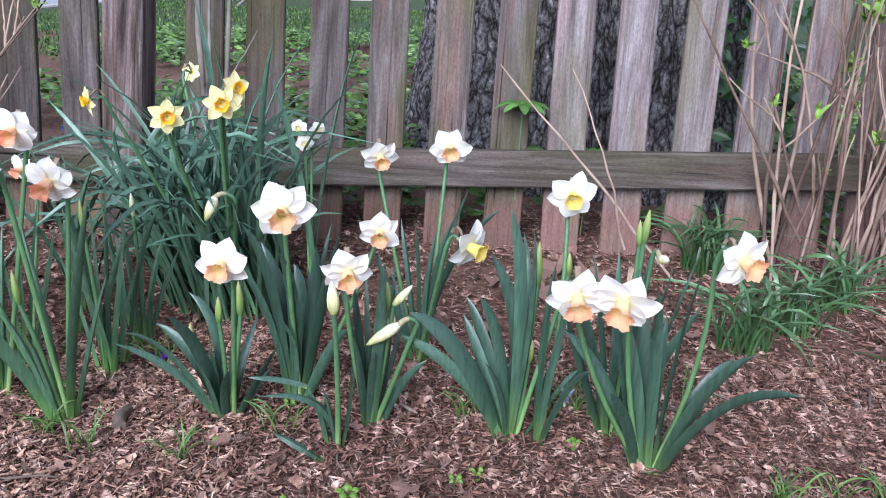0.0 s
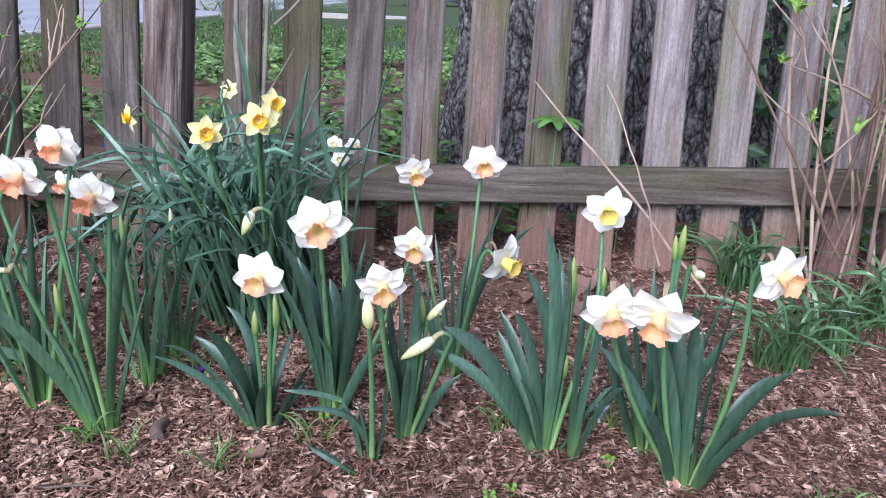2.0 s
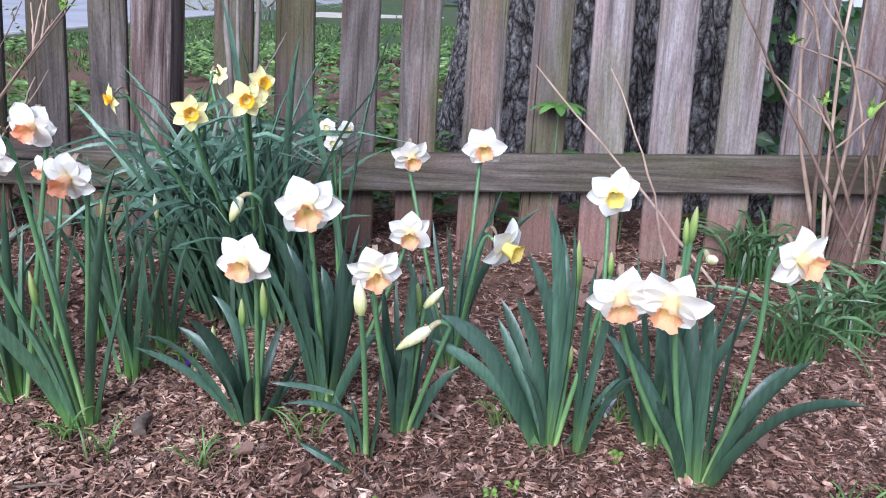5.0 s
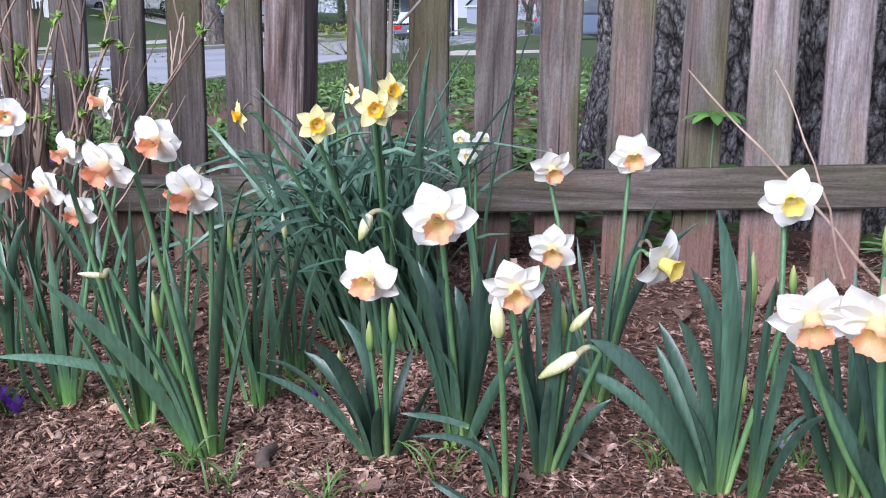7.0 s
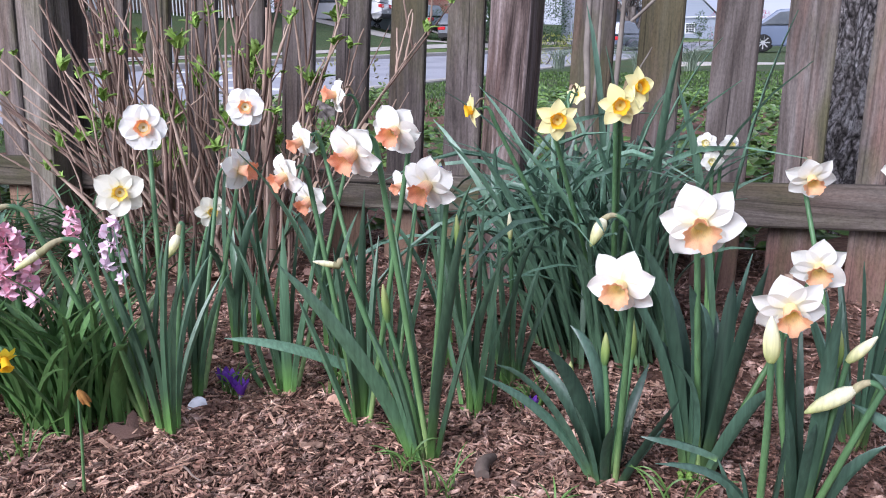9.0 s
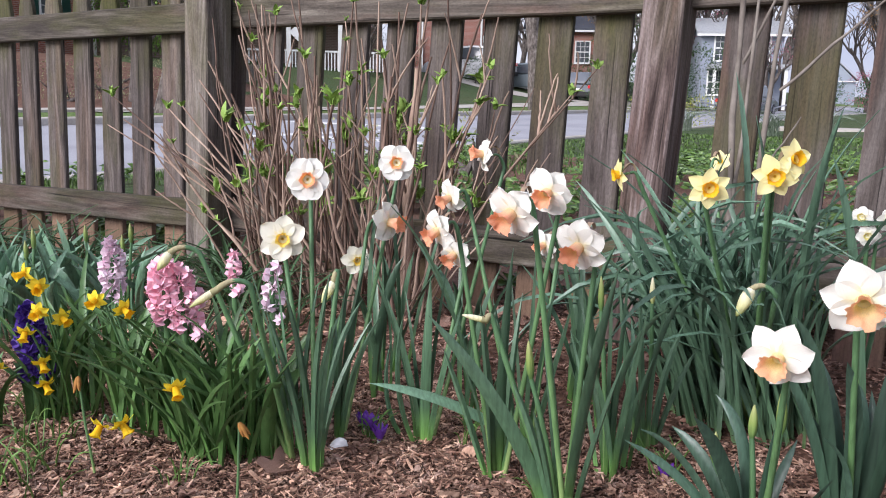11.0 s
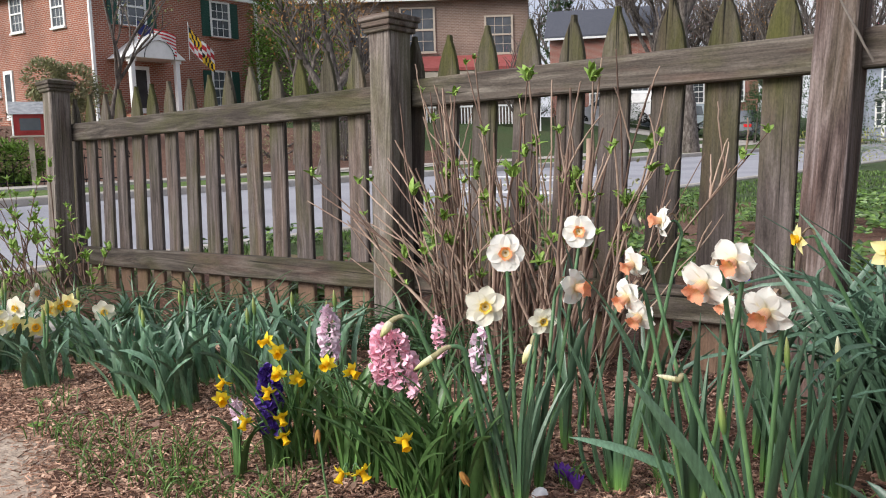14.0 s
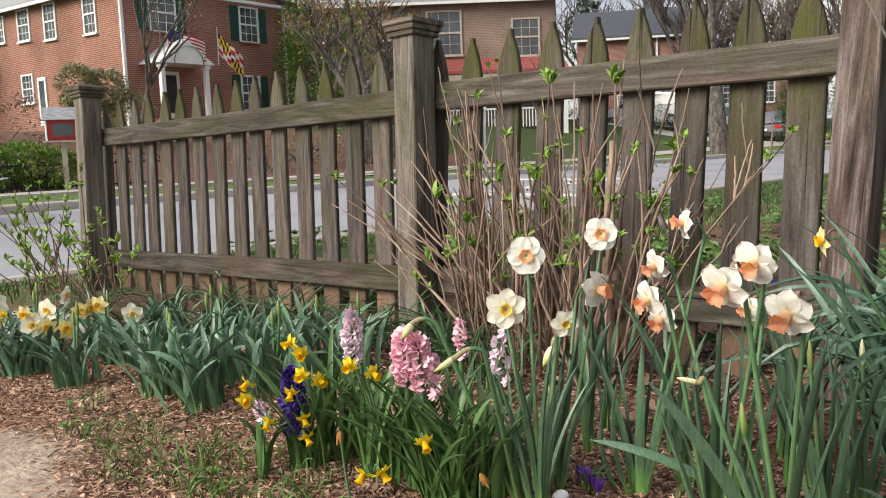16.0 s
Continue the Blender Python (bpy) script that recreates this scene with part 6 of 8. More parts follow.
def shrub(name, x, y, label, canes, seed, twigs, tufts, mat_mix=0.75):
    rng = random.Random(seed)
    s = plant(name, x, y, label, "shrub", "bare shrubs")
    ends = []
    for root, tip, rad in canes:
        _, pts = cane(s, root, tip, rad, rng, M_CANE if rng.random() < mat_mix else M_CANE_DARK, sag=rng.uniform(0, 0.03))
        ends.append(pts)
    for k in range(twigs):
        pts = rng.choice(ends)
        i = rng.randint(3, 8)
        d = (pts[i] - pts[i - 1]).normalized()
        tip = pts[i] + (d + Vector((rng.uniform(-0.9, 0.9), rng.uniform(-0.7, 0.5), rng.uniform(0.0, 0.8)))).normalized() * rng.uniform(0.06, 0.2)
        _, p2 = cane(s, pts[i], tip, 0.0021, rng, M_CANE, 0.0)
        if rng.random() < 0.35:
            ends.append(p2)
    for k in range(tufts):
        pts = rng.choice(ends)
        leaf_tuft(s, pts[rng.choice((5, 6, 7, 9, 9, 9))], rng.uniform(0.014, 0.042), rng, rng.randint(5, 9))
    return s


rng = random.Random(31)
left_canes = []
for k in range(95):
    rx, ry = rng.uniform(-0.24, 0.26), rng.uniform(-0.16, 0.05)
    spread = rng.gauss(0, 0.09)
    left_canes.append(((rx, ry, -0.02), (rx * 1.4 + spread, ry + rng.uniform(-0.16, 0.06), rng.uniform(0.34, 0.82)), rng.uniform(0.0022, 0.0044)))
for k in range(11):
    left_canes.append(((rng.uniform(-0.2, 0.1), rng.uniform(-0.1, 0.0), 0.0), (rng.uniform(-0.65, -0.35), rng.uniform(-0.25, 0.0), rng.uniform(0.25, 0.58)), rng.uniform(0.002, 0.0038)))
for k in range(7):
    left_canes.append(((rng.uniform(0.1, 0.3), rng.uniform(-0.1, 0.0), 0.0), (rng.uniform(0.40, 0.62), rng.uniform(-0.1, 0.0), rng.uniform(0.3, 0.56)), rng.uniform(0.0012, 0.0024)))
left_canes += [((0.18, -0.03, 0.0), (0.20, -0.02, 0.60), 0.012), ((0.22, -0.06, 0.05), (0.66, -0.06, 0.60), 0.0022)]
shrub("hydrangea", -1.33, -0.14, "bare tan hydrangea stems with fresh green buds by the fence", left_canes, 41, 120, 120, 0.55)
right_canes = []
for k in range(38):
    rx, ry = rng.uniform(-0.14, 0.20), rng.uniform(-0.10, 0.04)
    right_canes.append(((rx, ry, -0.02), (rx + rng.uniform(-0.16, 0.16), ry + rng.uniform(-0.14, 0.04), rng.uniform(0.45, 0.95)), rng.uniform(0.0020, 0.0044)))
right_canes += [((-0.08, -0.05, 0.1), (-0.42, -0.12, 0.62), 0.0034), ((-0.06, -0.03, 0.12), (-0.26, -0.08, 0.62), 0.003), ((-0.05, -0.03, 0.15), (-0.22, -0.06, 0.62), 0.003), ((0.0, -0.02, 0.4), (-0.15, -0.03, 0.48), 0.004)]
shrub("hydrangea", 1.02, -0.12, "bare thick tan hydrangea stems with small green buds", right_canes, 43, 80, 56, 0.45)
right_twig = plant("fallen_branch", 0.60, -0.22, "thin pale bare branch leaning across the fence rail", "branch")
rng = random.Random(5)
cane(right_twig, (0.05, 0.0, 0.02), (-0.36, 0.12, 0.46), 0.0029, rng, M_CANE, 0.0)
cane(right_twig, (-0.06, 0.02, 0.08), (-0.20, 0.10, 0.46), 0.0022, rng, M_CANE, 0.0)
vine = plant("climbing_vine", -0.44, -0.09, "thin bare grey vine stems climbing beside the fence post", "vine")
rng = random.Random(9)
M_VINE = material("grey_vine", [(0.12, 0.10, 0.085), (0.26, 0.23, 0.20)], scale=20, rough=0.85, bump=0.5, per_object=0.2)
for root, tip, rad in (((0.03, 0.02, 0), (0.02, 0.0, 1.12), 0.006), ((0.06, 0.0, 0), (0.13, -0.01, 1.10), 0.005), ((0.02, 0.03, 0.1), (0.05, 0.02, 0.9), 0.004), ((0.10, 0.02, 0.55), (0.30, -0.02, 0.74), 0.0028), ((-0.05, -0.03, 0.72), (-0.17, -0.09, 1.0), 0.0022), ((0.02, 0.0, 0.75), (-0.06, -0.06, 0.95), 0.0022), ((0.03, 0.0, 0.6), (0.11, 0.01, 0.8), 0.003), ((0.05, 0.01, 0.35), (0.14, 0.03, 0.50), 0.002)):
    cane(vine, root, tip, rad, rng, M_VINE, 0.0)

# green shrub sprigs at the far fence post
sprig = plant("leafy_sprigs", -4.05, -0.32, "thin sprigs with fresh green leaves by the post", "shrub")
rng = random.Random(19)
for k in range(38):
    rx = rng.uniform(-0.4, 0.75)
    _, pts = cane(sprig, (rx, rng.uniform(-0.1, 0.1), 0), (rx + rng.uniform(-0.35, 0.25), rng.uniform(-0.3, 0.1), rng.uniform(0.2, 0.62)), 0.003, rng, M_CANE_DARK)
    for i in (4, 6, 8, 9):
        if rng.random() < 0.8:
            leaf_tuft(sprig, pts[i], rng.uniform(0.026, 0.046), rng, 5)

# ---------- big tree behind the fence ----------
tree = thing("old_tree", pose(0.66, 1.14, 0.0), "huge old tree trunk with deeply furrowed grey bark", "tree")
verts, faces = [], []
NA, NZ = 300, 190
for j in range(NZ + 1):
    z = -0.1 + 3.4 * (j / NZ) ** 1.25
    flare = 0.20 * math.exp(-max(0, z) / 0.22)
    for k in range(NA):
        a = 2 * math.pi * k / NA
        r = 0.60 + flare * (1 + 0.35 * math.sin(5 * a + 1)) - 0.02 * z
        c = Vector((math.cos(a) * 7.5, math.sin(a) * 7.5, z * 1.7))
        wob = Vector((0.7 * noise.noise(c * 0.6), 0.7 * noise.noise(c * 0.6 + Vector((5, 5, 5))), 0))
        ridge = abs(noise.noise((c + wob) * 1.25)) + 0.5 * abs(noise.noise((c + wob) * 2.7))
        r += 0.055 * min(1, ridge * 1.9) - 0.03 + 0.012 * noise.noise(c * 6)
        verts.append((r * math.cos(a), r * math.sin(a), z))
for j in range(NZ):
    for k in range(NA):
        a, b = j * NA + k, j * NA + (k + 1) % NA
        faces.append((a, b, b + NA, a + NA))
mesh_part("trunk", verts, faces, M_BARK, tree, smooth=True)
# the limbs that the trunk divides into, high above the fence
rng = random.Random(71)
for k in range(5):
    a = k * 1.257 + 0.5
    p = Vector((0.22 * math.cos(a), 0.22 * math.sin(a), 3.0))
    d = Vector((0.55 * math.cos(a), 0.55 * math.sin(a), 1.0)).normalized()
    pts = [p]
    for i in range(8):
        d = (d + Vector((rng.uniform(-1, 1), rng.uniform(-1, 1), rng.uniform(-0.2, 0.6))) * 0.16).normalized()
        pts.append(pts[-1] + d * 0.75)
    v, f = tube_mesh(pts, [0.34 * (1 - 0.10 * i) for i in range(9)], 12)
    limb = mesh_part("limb", v, f, M_BARK, tree, smooth=True)
    chunks = []
    for i in range(26):
        q = pts[rng.randint(4, 8)]
        e = (d + Vector((rng.uniform(-1, 1), rng.uniform(-1, 1), rng.uniform(-0.3, 0.8)))).normalized()
        w = [q]
        for j in range(4):
            e = (e + Vector((rng.uniform(-1, 1), rng.uniform(-1, 1), rng.uniform(-0.2, 0.5))) * 0.25).normalized()
            w.append(w[-1] + e * rng.uniform(0.3, 0.6))
        r0 = rng.uniform(0.015, 0.05)
        chunks.append(tube_mesh(w, [r0 * (1 - 0.2 * j) for j in range(5)], 5))
    v, f = merge(chunks)
    tagged(mesh_part("twig", v, f, M_BARK, limb, smooth=True), kind="stuff")
M_IVY = material("ivy_leaf", [(0.025, 0.06, 0.02), (0.05, 0.11, 0.035), (0.10, 0.17, 0.07)], scale=40, rough=0.35, bump=0.3, spec=0.5, per_island=0.35)


def small_leaf(o, d, up, ln, w):
    """Six triangles of a folded, pointed leaf."""
    s = d.cross(up).normalized()
    n = s.cross(d).normalized()
    v = [o, o + d * ln * 0.45 + s * w * 0.5 + n * w * 0.16, o + d * ln * 0.5 - n * 0.02 * ln, o + d * ln * 0.45 - s * w * 0.5 + n * w * 0.16, o + d * ln]
    v += [p - n * 0.0015 for p in (v[1], v[3])]
    return v, [(0, 1, 2), (0, 2, 3), (1, 4, 2), (2, 4, 3), (0, 5, 1), (0, 3, 6), (5, 4, 1), (3, 4, 6), (0, 4, 5), (0, 6, 4)]


rng = random.Random(55)
chunks = []
for k in range(420):
    a = radians(rng.gauss(-62, 7) if k % 3 else rng.gauss(-35, 9))
    z = rng.uniform(0.1, 1.5)
    r = 0.70 + 0.25 * math.exp(-z / 0.2) + rng.uniform(0, 0.05)
    o = Vector((r * math.cos(a), r * math.sin(a), z))
    d = Vector((rng.uniform(-1, 1), rng.uniform(-1, 0.2), rng.uniform(-0.9, 0.3))).normalized()
    chunks.append(small_leaf(o, d, Vector((math.cos(a), math.sin(a), 0.3)), rng.uniform(0.04, 0.075), rng.uniform(0.035, 0.06)))
v, f = merge(chunks)
ivy = mesh_part("ivy", v, f, M_IVY)
ivy.matrix_basis = pose(0.66, 1.14, 0.0)
tagged(ivy, "dark green ivy leaves climbing the old trunk", "ivy", kind="stuff")

# ---------- low plants behind the fence ----------
M_COVER = material("ground_cover_leaf", [(0.04, 0.085, 0.02), (0.09, 0.17, 0.035), (0.21, 0.30, 0.08)], scale=30, rough=0.4, bump=0.2, spec=0.45, per_island=0.4, trans=0.1)
rng = random.Random(66)
chunks = []
for k in range(7500):
    x, y = rng.uniform(-2.8, 2.4) if k % 5 else rng.uniform(-4.8, -2.0), 0.10 + 5.6 * rng.random() ** 1.1
    if (x - 0.66) ** 2 + (y - 1.14) ** 2 < 0.52 or noise.noise(Vector((x * 0.9, y * 0.9, 8))) < (-0.28 if x > -0.9 else 0.0) or abs(y - 2.5 - 0.9 * noise.noise(Vector((x * 0.8, 2.0, 1.0)))) < 0.42:
        continue
    g = ground_z(x, y)
    h = rng.uniform(0.05, 0.16)
    for j in range(rng.randint(4, 6)):
        a = rng.uniform(0, 6.28)
        d = Vector((math.cos(a), math.sin(a), rng.uniform(-0.2, 0.5))).normalized()
        chunks.append(small_leaf(Vector((x, y, g + h * rng.uniform(0.5, 1))), d, Vector((rng.uniform(-0.8, 0.8), rng.uniform(-1.4, 0.2), 0.8)), rng.uniform(0.04, 0.075), rng.uniform(0.02, 0.036)))
v, f = merge(chunks)
cover = mesh_part("ground_cover", v, f, M_COVER)
tagged(cover, "low evergreen ground cover with glossy leaves", "ground cover", kind="stuff")
M_BLUE = material("blue_petal", [(0.10, 0.10, 0.55), (0.18, 0.18, 0.70)], scale=40, rough=0.5)
chunks = []
for x, y in ((-0.72, 0.25), (-0.95, 0.4), (-0.6, 0.5), (-1.2, 0.35), (-0.35, 0.3), (-1.6, 0.5)):
    for j in range(5):
        a = j * 1.2566
        chunks.append(small_leaf(Vector((x, y, ground_z(x, y) + 0.17)), Vector((math.cos(a), -0.3, math.sin(a))).normalized(), Vector((0, -1, 0)), 0.012, 0.010))
v, f = merge(chunks)
tagged(mesh_part("periwinkle", v, f, M_BLUE), "small blue periwinkle flowers among the ground cover", "flowers", kind="stuff")
M_GLOSS = material("glossy_leaf", [(0.05, 0.13, 0.02), (0.09, 0.20, 0.04), (0.13, 0.26, 0.06)], scale=30, rough=0.35, bump=0.3, bump_scale=50, spec=0.5, trans=0.12, per_object=0.2)
for k, (x, y, z, s) in enumerate(((0.305, -0.035, 0.42, 0.06), (0.33, 0.05, 0.30, 0.05), (0.49, 0.06, 0.30, 0.05), (0.12, 0.08, 0.25, 0.05), (0.02, 0.06, 0.28, 0.045), (0.78, 0.06, 0.30, 0.05), (0.62, 0.07, 0.26, 0.045))):
    c = plant("pachysandra", x, y, "whorl of glossy toothed green leaves by the fence", "plant", "leafy whorls at the fence")
    g = ground_z(x, y)
    v, f = tube_mesh([(0, 0.03, 0), (0, 0.01, (z - g) * 0.6), (0, 0, z - g)], [0.002, 0.002, 0.0016], 6)
    mesh_part("stem", v, f, M_STEM, c, smooth=True)
    for j in range(8):
        a = j * 0.785 + k
        o = Vector((math.cos(a), math.sin(a), 0))
        at = Vector((0, 0, z - g))
        v, f = leaf_data(at, at + o * s * 0.6 + Vector((0, 0, 0.012)), at + o * s * 1.1 - Vector((0, 0, 0.006)), s * 0.42, Vector((0, 0, -1)), seg=6)
        mesh_part("leaf", v, f, M_GLOSS, c, smooth=True)

# grass standing on the lawn behind the fence and on the verge
M_GRASS = material("lawn_blade", [(0.03, 0.06, 0.015), (0.08, 0.145, 0.035), (0.17, 0.24, 0.08)], scale=6, rough=0.5, bump=0.0, per_island=0.45, trans=0.15)
r = np.random.RandomState(8)
verts, faces = [], []
for x0, x1, y0, y1, n, h in ((-4.6, 2.2, 5.0, 12.5, 12000, 0.035), (-5.5, -3.85, -2.2, 1.6, 4200, 0.055), (-5.5, -2.6, 1.0, 5.2, 5000, 0.045)):
    for _ in range(n):
        x, y = r.uniform(x0, x1), r.uniform(y0, y1)
        if noise.noise(Vector((x * 1.7, y * 1.7, 5))) < (0.02 if y < 1.6 else -0.3):
            continue
        z, a, hh = ground_z(x, y), r.uniform(0, 6.28), h * r.uniform(0.5, 1.3)
        w, b = 0.004 + 0.0006 * max(0, y), hh * r.uniform(0.1, 0.8)
        ca, sa = math.cos(a), math.sin(a)
        c2, s2 = math.cos(a + 1.57 + r.uniform(-0.5, 0.5)), math.sin(a + 1.57)
        o = len(verts)
        verts += [(x - ca * w, y - sa * w, z), (x + ca * w, y + sa * w, z), (x + b * 0.4 * c2 + ca * w * 0.7, y + b * 0.4 * s2 + sa * w * 0.7, z + hh * 0.6), (x + b * 0.4 * c2 - ca * w * 0.7, y + b * 0.4 * s2 - sa * w * 0.7, z + hh * 0.6), (x + b * c2, y + b * s2, z + hh)]
        faces += [(o, o + 1, o + 2, o + 3), (o + 3, o + 2, o + 4)]
tagged(mesh_part("lawn_grass", verts, faces, M_GRASS), "short rough green grass on the lawn", "grass", kind="stuff")

# ---------- houses across the street ----------
def brick_material(name, c1, c2, mortar, scale=1.0):
    m = bpy.data.materials.new(name)
    m.use_nodes = True
    n, l = m.node_tree.nodes, m.node_tree.links
    b = n["Principled BSDF"]
    co = n.new("ShaderNodeTexCoord")
    sp = n.new("ShaderNodeSeparateXYZ")
    l.new(co.outputs["Object"], sp.inputs[0])
    ad = n.new("ShaderNodeMath")
    l.new(sp.outputs["X"], ad.inputs[0])
    l.new(sp.outputs["Y"], ad.inputs[1])
    cb = n.new("ShaderNodeCombineXYZ")
    l.new(ad.outputs[0], cb.inputs[0])
    l.new(sp.outputs["Z"], cb.inputs[1])
    br = n.new("ShaderNodeTexBrick")
    br.inputs["Scale"].default_value = scale
    br.inputs["Color1"].default_value = (*c1, 1)
    br.inputs["Color2"].default_value = (*c2, 1)
    br.inputs["Mortar"].default_value = (*mortar, 1)
    br.inputs["Mortar Size"].default_value = 0.012
    br.inputs["Brick Width"].default_value = 0.22
    br.inputs["Row Height"].default_value = 0.078
    l.new(cb.outputs[0], br.inputs["Vector"])
    ns = n.new("ShaderNodeTexNoise")
    ns.inputs["Scale"].default_value = 0.6
    ns.inputs["Detail"].default_value = 5
    l.new(co.outputs["Object"], ns.inputs["Vector"])
    mr = n.new("ShaderNodeMapRange")
    mr.inputs[1].default_value, mr.inputs[2].default_value, mr.inputs[3].default_value, mr.inputs[4].default_value = 0.3, 0.7, 0.75, 1.2
    l.new(ns.outputs["Fac"], mr.inputs[0])
    hs = n.new("ShaderNodeHueSaturation")
    l.new(mr.outputs[0], hs.inputs["Value"])
    l.new(br.outputs["Color"], hs.inputs["Color"])
    l.new(hs.outputs["Color"], b.inputs["Base Color"])
    bp = n.new("ShaderNodeBump")
    bp.inputs["Strength"].default_value = 0.5
    bp.inputs["Distance"].default_value = 0.01
    l.new(br.outputs["Fac"], bp.inputs["Height"])
    bp.invert = True
    l.new(bp.outputs["Normal"], b.inputs["Normal"])
    b.inputs["Roughness"].default_value = 0.9
    return m


M_BRICK = brick_material("red_brick", (0.31, 0.088, 0.045), (0.23, 0.066, 0.037), (0.36, 0.28, 0.23))
M_BRICK_TAN = brick_material("tan_brick", (0.24, 0.165, 0.125), (0.19, 0.13, 0.10), (0.30, 0.24, 0.20))
M_BRICK_PINK = brick_material("pink_brick", (0.31, 0.10, 0.072), (0.24, 0.075, 0.055), (0.34, 0.26, 0.22))
# white boards toned to blue grey: the house's shaded side put into the colour
M_SIDING = material("shaded_white_siding", [(0.24, 0.27, 0.33), (0.31, 0.34, 0.40)], scale=3, rough=0.6, bump=0.5, bump_scale=4, stretch=(0.02, 0.02, 8))
M_SLATE = material("grey_shingles", [(0.20, 0.21, 0.22), (0.32, 0.33, 0.34), (0.44, 0.45, 0.46)], scale=9, rough=0.9, bump=0.6, bump_scale=30, stretch=(1, 1, 3))
M_SLATE_DARK = material("dark_shingles", [(0.045, 0.05, 0.065), (0.075, 0.08, 0.10), (0.11, 0.115, 0.13)], scale=9, rough=0.9, bump=0.6, bump_scale=30, stretch=(1, 1, 3))
M_RED_ROOF = material("red_metal_roof", [(0.26, 0.06, 0.055), (0.36, 0.10, 0.09)], scale=4, rough=0.6)
M_WHITE_PAINT = material("white_paint", [(0.70, 0.70, 0.68), (0.80, 0.80, 0.78)], scale=6, rough=0.55, bump=0.1)
M_GREEN_PAINT = material("dark_green_paint", [(0.012, 0.055, 0.042), (0.02, 0.075, 0.055)], scale=6, rough=0.5, bump=0.2, bump_scale=30, stretch=(1, 1, 12))
M_BEIGE = material("beige_trim", [(0.42, 0.36, 0.29), (0.5, 0.44, 0.36)], scale=5, rough=0.7)
M_PANE = material("window_pane", [(0.035, 0.045, 0.055), (0.10, 0.11, 0.12)], scale=1.3, rough=0.08, bump=0.0, spec=0.6)
M_DARK = material("dark_interior", [(0.02, 0.02, 0.02), (0.05, 0.05, 0.05)], scale=3, rough=0.7)


def window(house, u, z0, z1, width, wall, shutter=None, trim=None):
    """A sash window standing on a wall: wall 'front' lies along local X at y=0, 'side' along local Y at x=0."""
    trim = trim or M_WHITE_PAINT
    m = (Matrix.Translation((u, 0, 0)) if wall == "front" else Matrix.Translation((0, u, 0)) @ pose(0, 0, 0, 0, 0, 90) @ Matrix.Diagonal((1, -1, 1, 1)))
    h, w = z1 - z0, width / 2
    bm = bmesh.new()
    for x0, x1, a, b in ((-w - 0.10, -w, z0 - 0.05, z1 + 0.08), (w, w + 0.10, z0 - 0.05, z1 + 0.08), (-w, w, z1, z1 + 0.08), (-w, w, z0 - 0.05, z0), (-w, w, z0 + h * 0.48, z0 + h * 0.53)):
        box(bm, x0, x1, -0.06, 0.02, a, b)
    fr = part("window", bm, trim, house)
    fr.matrix_basis = m
    bm = box(bmesh.new(), -w, w, -0.012, 0.02, z0, z1)
    part("pane", bm, M_PANE, fr)
    bm = bmesh.new()
    for k in (-1, 1):
        box(bm, k * w / 3 - 0.012, k * w / 3 + 0.012, -0.03, -0.014, z0, z1)
    for k in (0.24, 0.76):
        box(bm, -w, w, -0.0295, -0.0145, z0 + h * k - 0.012, z0 + h * k + 0.012)
    part("muntins", bm, trim, fr)
    bm = box(bmesh.new(), -w - 0.14, w + 0.14, -0.12, 0.02, z0 - 0.12, z0 - 0.05)
    part("sill", bm, trim if shutter is None else M_BRICK, fr)
    if shutter is not None:
        for s in (-1, 1):
            bm = bmesh.new()
            c = s * (w + 0.10 + 0.24)
            box(bm, c - 0.22, c + 0.22, -0.05, -0.005, z0 - 0.04, z1 + 0.06)
            sh = part("shutter", bm, shutter, house, "dark green louvred shutter")
            sh.matrix_basis = m
            for i in range(12):
                zz = z0 + (z1 - z0) * (i + 0.5) / 12
                box_part("slat", c - 0.18, c + 0.18, -0.062, -0.0505, zz - 0.03, zz + 0.015, shutter, sh)


